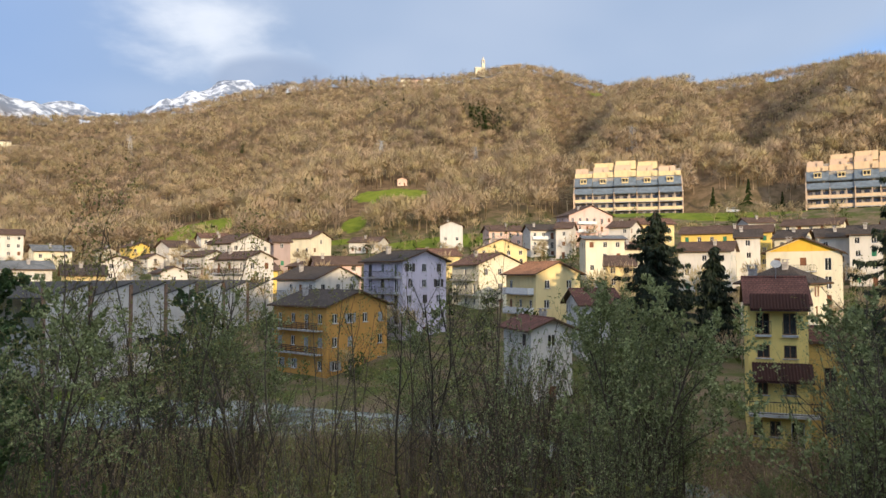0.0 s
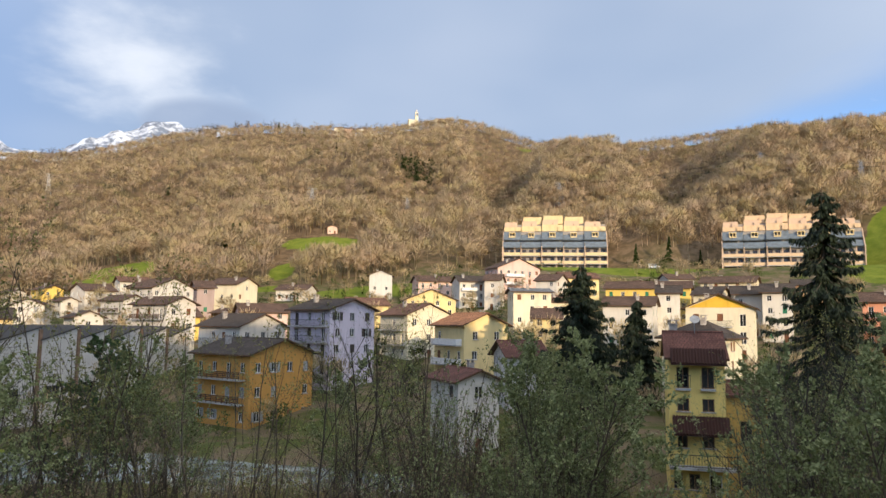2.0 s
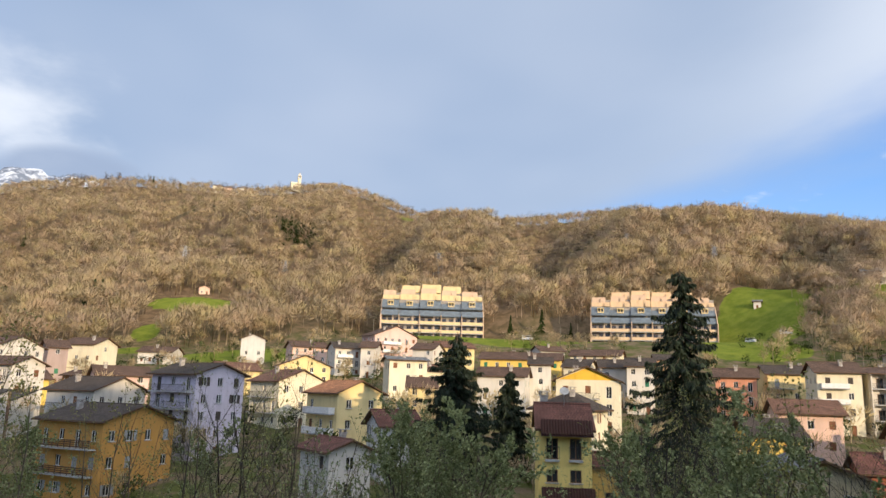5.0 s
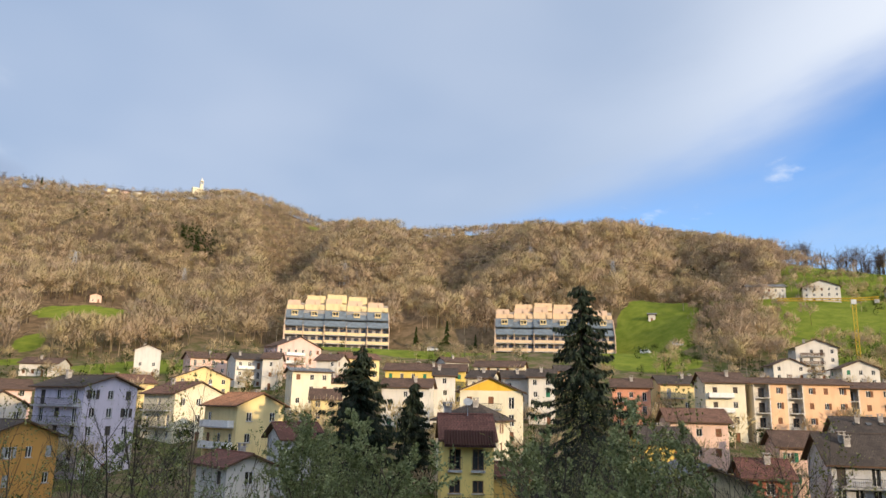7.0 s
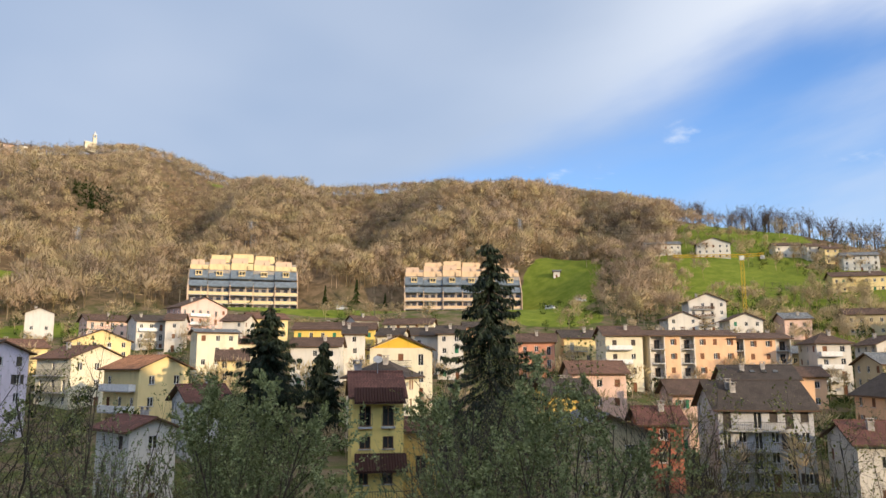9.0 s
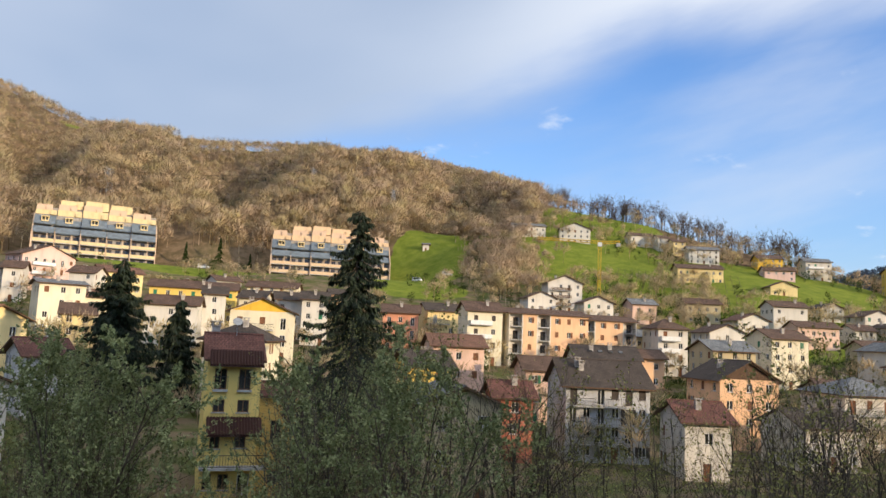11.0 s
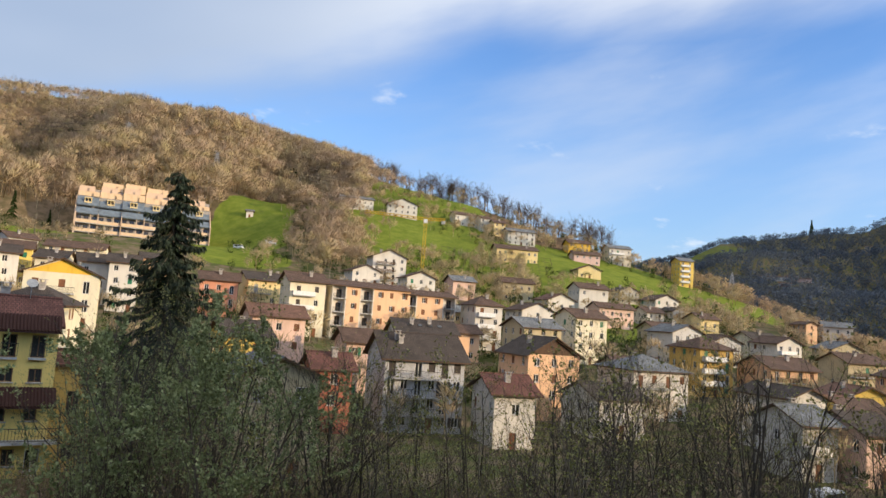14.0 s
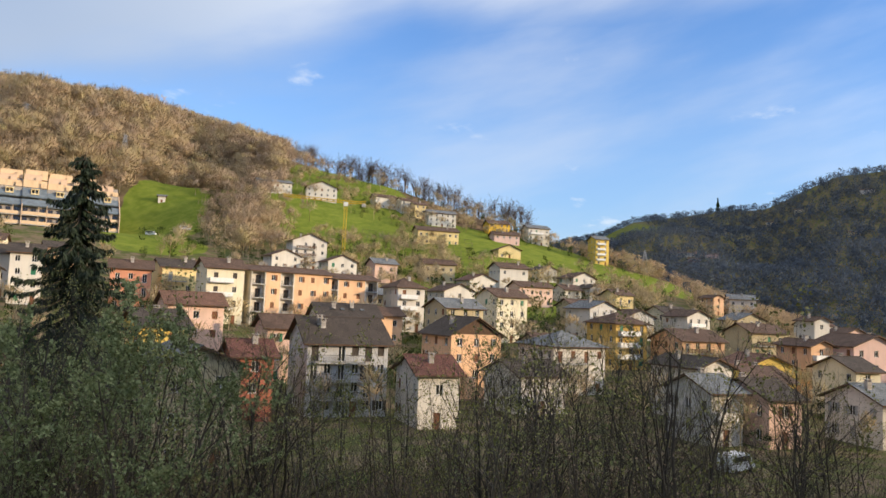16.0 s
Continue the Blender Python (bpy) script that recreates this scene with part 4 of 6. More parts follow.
house("low white house with a grey sheet roof", 338.4, 51.2, 34.9, 10.8, 9.9, -70, "x", "white", "slate", shutters="brown", group="village houses")
house("low pale grey village house with a brown tiled roof", 213.4, 61.9, 25.4, 9.3, 8.5, -37, "y", "pale", "brown", shutters="", group="village houses")
house("low white village house with a dark tiled roof", 110.2, 49.1, 15.5, 8.8, 9.9, -30, "x", "white", "dark", shutters="", group="village houses")
house("low salmon pink village house with a brown tiled roof", 234.0, 103.2, 34.1, 12.8, 8.3, -37, "x", "salmon", "brown", shutters="", group="village houses")
house("low weathered ochre village house with a brown tiled roof", 243.2, 146.7, 42.2, 11.9, 9.7, -45, "x", "ochre", "brown", shutters="", group="village houses")
house("plain salmon pink village house with a brown tiled roof", 265.2, 8.9, 22.4, 11.4, 8.3, -44, "y", "salmon", "brown", shutters="", group="village houses")
house("low weathered ochre village house with a brown tiled roof", 213.8, 78.8, 27.9, 8.4, 9.6, -37, "x", "ochre", "brown", shutters="", group="village houses")
house("low weathered ochre village house with a grey sheet roof", 265.2, 39.5, 25.9, 11.0, 9.5, -43, "y", "ochre", "slate", shutters="", group="village houses")
house("plain white village house with a brown tiled roof", 286.0, 19.4, 25.3, 9.2, 8.1, -43, "x", "white", "brown", shutters="", group="village houses")
house("low weathered ochre village house with a brown tiled roof", 150.5, 61.0, 19.2, 10.7, 8.0, -39, "x", "ochre", "brown", shutters="", group="village houses")
house("plain white village house with a brown tiled roof", 248.9, 118.9, 41.4, 11.5, 9.5, -38, "x", "white", "brown", shutters="", group="village houses")
house("low peach village house with a brown tiled roof", 140.6, 101.5, 23.2, 11.4, 8.4, -35, "x", "peach", "brown", shutters="", group="village houses")
house("low white village house with a red tiled roof", 224.7, 119.6, 35.5, 10.3, 9.3, -31, "y", "white", "red", shutters="", group="village houses")
house("low yellow village house with a red tiled roof", 145.6, 24.2, 15.5, 9.2, 8.0, -37, "x", "yellow", "red", shutters="", group="village houses")
house("low weathered ochre village house with a grey sheet roof", 164.3, 121.5, 28.4, 8.8, 8.1, -39, "x", "ochre", "slate", shutters="", group="village houses")
house("low yellow village house with a red tiled roof", 161.7, 21.5, 16.5, 11.5, 9.9, -46, "y", "yellow", "red", shutters="", group="village houses")
house("low weathered ochre village house with a dark tiled roof", 229.1, -3.7, 16.3, 11.1, 9.5, -46, "x", "ochre", "dark", shutters="", group="village houses")
house("low cream village house with a dark tiled roof", 238.8, 57.7, 27.2, 10.0, 9.1, -37, "x", "cream", "dark", shutters="", group="village houses")
house("low salmon pink village house with a grey sheet roof", 220.6, 156.7, 40.6, 8.5, 9.9, -35, "x", "salmon", "slate", shutters="", group="village houses")
house("low cream village house with a grey sheet roof", -132.0, 247.5, 33.4, 11.4, 9.1, 40, "x", "cream", "slate", shutters="", group="village houses")
house("plain weathered ochre village house with a brown tiled roof", -73.9, 247.5, 36.3, 8.6, 9.2, 29, "y", "ochre", "brown", shutters="", group="village houses")
house("low yellow village house with a brown tiled roof", -49.8, 188.0, 26.4, 12.7, 8.8, 31, "x", "yellow", "brown", shutters="", group="village houses")
house("plain pale yellow village house with a red tiled roof", -74.1, 131.3, 19.0, 8.0, 9.5, 42, "x", "butter", "red", shutters="", group="village houses")
house("low peach village house with a brown tiled roof", -64.8, 273.3, 36.5, 10.8, 9.9, 34, "x", "peach", "brown", shutters="", group="village houses")
house("plain white village house with a grey sheet roof", -97.1, 171.1, 26.7, 10.0, 8.4, 37, "x", "white", "slate", shutters="", group="village houses")
house("plain white village house with a red tiled roof", -85.5, 272.9, 38.9, 9.9, 8.3, 30, "x", "white", "red", shutters="", group="village houses")
house("plain pale yellow village house with a dark tiled roof", -79.8, 163.3, 25.3, 8.0, 9.8, 30, "x", "butter", "dark", shutters="", group="village houses")
house("low pale yellow village house with a red tiled roof", -1.9, 210.7, 30.4, 10.7, 9.5, 18, "x", "butter", "red", shutters="", group="village houses")
house("low cream village house with a red tiled roof", 49.1, 207.3, 32.0, 12.1, 9.2, 8, "x", "cream", "red", shutters="", group="village houses")
house("low pale grey village house with a red tiled roof", 85.0, 232.6, 38.3, 8.3, 8.0, 4, "y", "pale", "red", shutters="", group="village houses")
house("low pale yellow village house with a red tiled roof", 140.6, 150.0, 30.2, 10.9, 8.2, -35, "y", "butter", "red", shutters="", group="village houses")
house("plain pale yellow village house with a red tiled roof", 67.9, 240.8, 41.1, 12.3, 9.5, 3, "x", "butter", "red", shutters="", group="village houses")
house("low cream village house with a red tiled roof", 148.1, 171.1, 34.3, 12.4, 8.4, -15, "x", "cream", "red", shutters="", group="village houses")
house("low pale grey village house with a brown tiled roof", 103.0, 241.9, 41.6, 8.9, 8.1, 1, "x", "pale", "brown", shutters="", group="village houses")
house("low peach village house with a dark tiled roof", 129.2, 206.3, 38.1, 10.0, 8.8, -26, "x", "peach", "dark", shutters="", group="village houses")
house("plain pale grey village house with a brown tiled roof", 3.2, 284.1, 43.6, 8.6, 8.4, -0, "y", "pale", "brown", shutters="", group="village houses")
# ---------------------------------------------------------------- terraced apartment blocks on the slope
SLATE_BLUE = plain("blue_grey_roof_sheet", (.13, .16, .19), .5, .2, .8)
BLOCK_CREAM = plaster("block_cream", (.66, .52, .29))
BLOCK_PINK = plaster("block_pink", (.58, .42, .30))


def terraced_block(label, x, y, turn, widths, z0, front):
    """Stepped block: open balcony floors, a steep sheet roof with dormers, and stepped penthouse terraces above."""
    root = tagged(new("apartment_block"), label, "apartment block")
    root.matrix_basis = pose(x, y, z0, 0, 0, turn) @ Matrix.Diagonal((1, 1, 1.42, 1))
    total = sum(widths)
    left = -total / 2
    # core wall colour darkened to give the shade of the balcony recesses
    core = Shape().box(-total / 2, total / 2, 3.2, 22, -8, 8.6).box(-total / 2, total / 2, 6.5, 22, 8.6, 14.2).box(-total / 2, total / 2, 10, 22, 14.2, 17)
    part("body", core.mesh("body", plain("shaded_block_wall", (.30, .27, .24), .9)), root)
    for sx in (-1, 1):
        ends = Shape().add([(sx * (total / 2 + o), yy, zz) for o in (0, .35) for yy, zz in ((0, -8), (22, -8), (22, 14), (7.2, 14.4), (1.0, 8.6), (0, 8.2))],
                 [(0, 1, 2, 3, 4, 5), (11, 10, 9, 8, 7, 6)] + [(k, 6 + k, 6 + (k + 1) % 6, (k + 1) % 6) for k in range(6)])
        part("end_wall", ends.mesh("end_wall", BLOCK_PINK), root, "pink rendered end wall")
    for i, w in enumerate(widths):
        cx = left + w / 2
        left += w
        off = (i % 2) * 1.2
        m = pose(cx, off, 0)
        part("dividing_wall", Shape().box(-w / 2, -w / 2 + .3, 0, 4, -8, 8.8).mesh("dividing_wall", BLOCK_PINK), root, "", m)
        for f in range(3):
            z = f * 2.8
            part("balcony_slab", CACHE.setdefault(("tslab", w), Shape().box(-w / 2 + .3, w / 2, 0, 3.4, -.25, 0).mesh("balcony_slab", CONCRETE)), root, "", m @ pose(0, 0, z))
            part("parapet", CACHE.setdefault(("tpar", w, front.name), Shape().box(-w / 2 + .35, w / 2 - .05, -.12, .06, 0, .95).mesh("parapet", front)), root, "", m @ pose(0, 0, z))
            for k in range(3):
                fm, pm = window_mesh(1.9, 2.1, "brown")
                wo = part("window", fm, root, "", m @ pose(-w / 3 + k * w / 3, 3.12 - off, z + .05))
                part("pane", pm, wo)
            part("column", CACHE.setdefault("tcol", Shape().box(-.15, .15, .1, .4, 0, 2.6).mesh("column", BLOCK_PINK)), root, "", m @ pose(w * .18, 0, z))
        # two sheets of steep roof with a balcony slot between them
        for za, zb, ya, yb in ((8.5, 10.4, .2, 2.6), (11.3, 14.4, 3.0, 6.9)):
            sh = Shape().add([(-w / 2 + .1, ya, za), (w / 2 - .1, ya, za), (w / 2 - .1, yb, zb), (-w / 2 + .1, yb, zb), (-w / 2 + .1, ya + .2, za - .3), (w / 2 - .1, ya + .2, za - .3),
                              (w / 2 - .1, yb + .2, zb - .3), (-w / 2 + .1, yb + .2, zb - .3)], [(0, 1, 2, 3), (7, 6, 5, 4), (1, 0, 4, 5), (2, 1, 5, 6), (3, 2, 6, 7), (0, 3, 7, 4)])
            part("roof_sheet", sh.mesh("roof_sheet", SLATE_BLUE), root, "steep blue-grey sheet roofing", m)
        dm = CACHE.setdefault("dormer", Shape().box(-1.5, 1.5, 3.6, 6.2, 12.0, 12.4).box(-1.5, -1.2, 3.6, 6.2, 12.4, 13.5).box(1.2, 1.5, 3.6, 6.2, 12.4, 13.5).box(-1.6, 1.6, 3.4, 6.4, 13.5, 13.75)
                              .box(-.15, .15, 3.8, 6.0, 12.4, 13.5).mesh("dormer", BLOCK_CREAM))
        part("dormer", dm, root, "cream dormer with two openings", m)
        # penthouse terraces
        up = (0, .9, 1.7, 1.0, .2)[i % 5]
        for lv, (yy, zz, hh) in enumerate(((6.6, 14.4, 1.3), (8.2, 15.9, 1.7), (10.0, 17.2, 2.0))):
            if lv == 2 and i in (0, len(widths) - 1):
                continue
            ww = w * (.96, .72, .9)[lv]
            sx = (0, -w * .1, w * .04)[lv]
            bs = Shape().box(-ww / 2, ww / 2, yy, yy + 3.0, zz, zz + hh + up * .5).box(-ww / 2 - .06, ww / 2 + .06, yy - .08, yy + 3.06, zz + hh + up * .5, zz + hh + up * .5 + .12)
            bs.box(ww / 2 - 2.4, ww / 2, yy - .9, yy, zz, zz + hh * .75 + up * .3)
            part("terrace_parapet", bs.mesh("terrace_parapet", front if lv != 1 else BLOCK_PINK), root, "", m @ pose(sx, 0, 0))
    return root


def on_bearing(az, d):
    return math.sin(radians(az)) * d, math.cos(radians(az)) * d


terraced_block("stepped cream apartment block with blue-grey sheet roofs, hill behind", *on_bearing(14.1, 356), -14.0, (8.5, 10, 10.5, 10, 10.5), 51.2, BLOCK_CREAM)
terraced_block("stepped pink-and-cream apartment block above a lawn", *on_bearing(30.9, 358), -27.0, (9, 9.5, 9.5, 10, 9.5, 9.5), 49.6, plaster("block_salmon", (.64, .46, .29)))


# ---------------------------------------------------------------- sawtooth workshop
def workshop():
    root = tagged(new("workshop"), "long pale workshop with a sawtooth roof of dark sheets", "factory")
    a, b = Vector((math.sin(radians(-28.5)) * 112, math.cos(radians(-28.5)) * 112)), Vector((math.sin(radians(-13.3)) * 160, math.cos(radians(-13.3)) * 160))
    n = 7
    along = (b - a) / n
    turn = math.degrees(math.atan2(along.y, along.x))
    w = along.length
    z0 = min(ground(a.x, a.y), ground(b.x, b.y)) - .5
    root.matrix_basis = pose(a.x, a.y, z0, 0, 0, turn)
    top = 24.0 - z0
    bay = Shape()
    facade(bay, w, 0, top - 2.2, [(-.1 * w, 3.2, w * .45, 2.6)], pose(w / 2, 0, 0))
    bay.add([(0, 0, top - 2.2), (w, 0, top - 2.2), (w, 0, top), (0, 0, top - 1.9)], [(0, 1, 2, 3)])
    bay.add([(w, 0, 0), (w, 30, 0), (w, 30, top), (w, 0, top)], [(0, 1, 2, 3)])
    bay_me = bay.mesh("bay_wall", WALL["pale"])
    roof_me = Shape().add([(-.1, -.3, top - 1.9), (w + .1, -.3, top + .08), (w + .1, 30, top + .08), (-.1, 30, top - 1.9), (-.1, -.3, top - 2.1), (w + .1, -.3, top - .12), (w + .1, 30, top - .12), (-.1, 30, top - 2.1)],
                          [(0, 1, 2, 3), (7, 6, 5, 4), (1, 0, 4, 5), (2, 1, 5, 6), (3, 2, 6, 7), (0, 3, 7, 4)]).mesh("bay_roof", plain("dark_roof_sheet", (.06, .055, .05), .8))
    post_me = Shape().box(-.3, .3, -.25, 0, 0, top - .4).mesh("pillar", plain("brown_pillar", (.24, .15, .10), .9))
    for k in range(n):
        part("bay_wall", bay_me, root, "", pose(k * w, 0, 0))
        part("bay_roof", roof_me, root, "", pose(k * w, 0, 0))
        part("pillar", post_me, root, "", pose(k * w, 0, 0))
        fm, pm = window_mesh(round(w * .45, 2), 2.6, "white")
        wo = part("window", fm, root, "", pose(k * w + w * .4, .2, 3.2))
        part("pane", pm, wo)
    return root


workshop()


# ---------------------------------------------------------------- church, pylons, crane, poles
def church(x, y, base, label):
    root = tagged(new("church"), label, "church")
    root.matrix_basis = pose(x, y, base, 0, 0, 10)
    t = Shape().box(-2.4, 2.4, -2.4, 2.4, -6, 17).box(-2.8, 2.8, -2.8, 2.8, 17, 17.5)
    for sx in (-1, 1):
        for sy in (-1, 1):
            t.box(sx * 2.0 - .5, sx * 2.0 + .5, sy * 2.0 - .5, sy * 2.0 + .5, 17.5, 22)
    t.box(-2.7, 2.7, -2.7, 2.7, 22, 22.6)
    part("bell_tower", t.mesh("bell_tower", WALL["cream"]), root)
    part("spire", Shape().tube((0, 0, 22.6), (0, 0, 29), 2.6, .15, 8).mesh("spire", WALL["pale"]), root)
    nave = Shape().box(-14, -2.4, -4, 5, -6, 8)
    nave.add([(-14.4, -4.5, 8), (-2.4, -4.5, 8), (-2.4, 5.5, 8), (-14.4, 5.5, 8), (-14.4, .5, 11), (-2.4, .5, 11)], [(0, 1, 5, 4), (2, 3, 4, 5), (1, 2, 5), (3, 0, 4)])
    part("nave", nave.mesh("nave", WALL["cream"]), root)


def pylon(x, y, height, label, spread=2.6, arms=3):
    base = ground(x, y) - .3
    root = tagged(new("pylon"), label, "power pylon", "power line pylons")
    root.matrix_basis = pose(x, y, base, 0, 0, 25)
    for sx in (-1, 1):
        for sy in (-1, 1):
            part("leg", Shape().tube((sx * spread, sy * spread, 0), (sx * .35, sy * .35, height), .16, .1, 4).mesh("leg", STEEL), root)
    br = Shape()
    n = 9
    for k in range(n):
        z0, z1 = height * k / n, height * (k + 1) / n
        r0, r1 = spread + (.35 - spread) * k / n, spread + (.35 - spread) * (k + 1) / n
        for a, b in (((-1, -1), (1, -1)), ((1, -1), (1, 1)), ((1, 1), (-1, 1)), ((-1, 1), (-1, -1))):
            br.tube((a[0] * r0, a[1] * r0, z0), (b[0] * r1, b[1] * r1, z1), .07, .07, 3)
            br.tube((b[0] * r0, b[1] * r0, z0), (a[0] * r1, a[1] * r1, z1), .07, .07, 3)
    part("bracing", br.mesh("bracing", STEEL), root)
    for k in range(arms):
        z = height * (.98 - .1 * k)
        w = 3.4 + .5 * (k == 1)
        part("cross_arm", Shape().tube((-w, 0, z), (w, 0, z), .1, .1, 4).tube((-w, 0, z), (0, 0, z + 1.2), .06, .06, 3).tube((w, 0, z), (0, 0, z + 1.2), .06, .06, 3).mesh("cross_arm", STEEL), root)
    return base + height


def cable(name, a, b, sag, label, r=.05):
    cu = bpy.data.curves.new(name, "CURVE")
    cu.dimensions, cu.bevel_depth, cu.bevel_resolution = "3D", r, 0
    sp = cu.splines.new("POLY")
    n = 24
    sp.points.add(n)
    for k in range(n + 1):
        u = k / n
        p = Vector(a).lerp(Vector(b), u)
        sp.points[k].co = (p.x, p.y, p.z - sag * 4 * u * (1 - u), 1)
    cu.materials.append(IRON)
    return tagged(new(name, cu), label, "power cable", "power cables")


def pole(x, y, height, label, r=.16):
    ob = tagged(new("utility_pole", Shape().tube((0, 0, -.5), (0, 0, height), r, r * .6, 7).box(-.5, .5, -.05, .05, height - .9, height - .8).mesh("utility_pole", BARK_PALE)), label, "pole", "village poles")
    ob.matrix_basis = pose(x, y, ground(x, y))


def crane(x, y, height):
    base = ground(x, y) - .3
    root = tagged(new("tower_crane"), "slim yellow tower crane on a building site", "crane")
    root.matrix_basis = pose(x, y, base, 0, 0, -50)
    yel = plain("crane_yellow", (.62, .40, .03), .5, .15)
    def truss(name, a, b, s, n):
        a, b = Vector(a), Vector(b)
        q = (b - a).to_track_quat("Z", "Y")
        sh = Shape()
        c = [q @ Vector((sx * s, sy * s, 0)) for sx, sy in ((-1, -1), (1, -1), (1, 1), (-1, 1))]
        for p in c:
            sh.tube(a + p, b + p, .09, .09, 4)
        for k in range(n):
            u, v = a.lerp(b, k / n), a.lerp(b, (k + 1) / n)
            for i in range(4):
                sh.tube(u + c[i], v + c[(i + 1) % 4], .05, .05, 3)
        part(name, sh.mesh(name, yel), root)
    truss("mast", (0, 0, 0), (0, 0, height), .55, 14)
    truss("jib", (0, 0, height), (-25, 0, height + 1.2), .45, 16)
    truss("counter_jib", (0, 0, height), (8, 0, height + .2), .45, 5)
    part("counterweight", Shape().box(6.5, 8, -.7, .7, height - 1.6, height - .3).mesh("counterweight", CONCRETE), root)
    part("cab", Shape().box(-.8, .8, -1.6, -.5, height - 1.8, height - .2).mesh("cab", FRAME_WHITE), root)


cx, cy = on_bearing(3.2, 1225)
church(cx, cy, EYE + 1225 * math.tan(radians(15.35)), "slim pale stone church with a bell tower on the ridge")
for az, d, w, c, el in ((-2.9, 1230, 16, "cream", 14.95), (-2.1, 1228, 14, "salmon", 14.9), (-1.2, 1226, 11, "white", 14.95), (-.3, 1228, 18, "cream", 14.85), (5.2, 1232, 22, "cream", 15.85),
                        (20.2, 1140, 14, "white", 13.75), (19.4, 1142, 10, "wood", 13.6), (-31.2, 1060, 26, "cream", 8.95), (-29.6, 1060, 30, "cream", 8.75)):
    hx, hy = on_bearing(az, d)
    house("%s hamlet house on the wooded ridge" % {"wood": "brown timber", "salmon": "salmon pink"}.get(c, c), hx, hy, EYE + d * math.tan(radians(el)), w, 9, -az, "x", c, "brown", chimneys=0, group="hamlet houses")
for az, d, w, c, el in ((76.9, 1450, 20, "white", 3.9), (77.8, 1440, 22, "pale", 3.9), (78.6, 1450, 20, "salmon", 4.0), (79.4, 1430, 24, "pink", 3.9), (78.2, 1380, 20, "brick", 3.1), (80.1, 1700, 20, "white", 5.6),
                        (83.4, 1800, 22, "cream", 6.6), (85.2, 1800, 20, "cream", 6.5), (89.4, 1800, 30, "white", 6.9), (88.6, 1500, 20, "ochre", 4.1)):
    hx, hy = on_bearing(az, d)
    house("small %s house on the far hillside" % {"brick": "brick red", "ochre": "weathered ochre"}.get(c, c), hx, hy, max(EYE + d * math.tan(radians(el)), ground(hx, hy) + 6), w, 12, -az, "x", c, "brown", chimneys=0, group="far hillside houses")

# small stone hut on the lawn and barn on the meadow
house("small stone hut with a tiled roof on a lawn", *on_bearing(0.3, 300), ground(*on_bearing(0.3, 300)) + 4, 4.5, 4.5, 10, "y", "ochre", "brown", chimneys=0, shutters="", name="hut", category="hut")
house("small barn at the top of a meadow", *on_bearing(-3.2, 456), ground(*on_bearing(-3.2, 456)) + 3, 6, 5, 10, "y", "salmon", "brown", chimneys=0, shutters="", name="barn", category="barn")
house("white shed at the top of a steep lawn", *on_bearing(38.15, 402), ground(*on_bearing(38.15, 402)) + 2.5, 3.5, 3, -38, "x", "white", "slate", chimneys=0, shutters="", name="shed", category="shed")

tops = []
for az, d, h, note in ((-4.8, 503, 21, "on the wooded slope"), (2.6, 545, 19, "among bare trees"), (14.5, 470, 15, "behind an apartment block"), (29.1, 470, 16, "on a dark wooded spur"), (35.4, 440, 20, "beside bare trees"),
                       (74.7, 432, 17, "on the end of the green hill"), (-23.1, 770, 22, "on the wooded slope")):
    px, py = on_bearing(az, d)
    tops.append((px, py, pylon(px, py, h, "grey lattice steel power pylon " + note)))
for a, b in ((1, 2), (2, 3), (3, 4)):
    for k, dz in enumerate((-.4, -2.6, -4.6)):
        cable("power_cable", (tops[a][0], tops[a][1], tops[a][2] + dz), (tops[b][0], tops[b][1], tops[b][2] + dz), 4, "thin dark overhead power cable", .07)
for k, dz in enumerate((-.4, -2.6, -4.6)):
    cable("power_cable", (tops[5][0], tops[5][1], tops[5][2] + dz), (420, -40, 34 + dz), 7, "thin dark overhead power cable", .06)
    cable("power_cable", (tops[4][0], tops[4][1], tops[4][2] + dz), (430, 250, 108 + dz), 4, "thin dark overhead power cable", .05)
for az, d, h in ((-13.2, 236, 13), (-3.1, 380, 9), (-26.7, 210, 9), (24.0, 300, 9), (44.5, 250, 8), (30.0, 210, 8), (9.6, 350, 9), (68.5, 310, 8)):
    px, py = on_bearing(az, d)
    pole(px, py, h, "tall weathered timber utility pole", .2)
crane(*on_bearing(51.6, 300), 26)


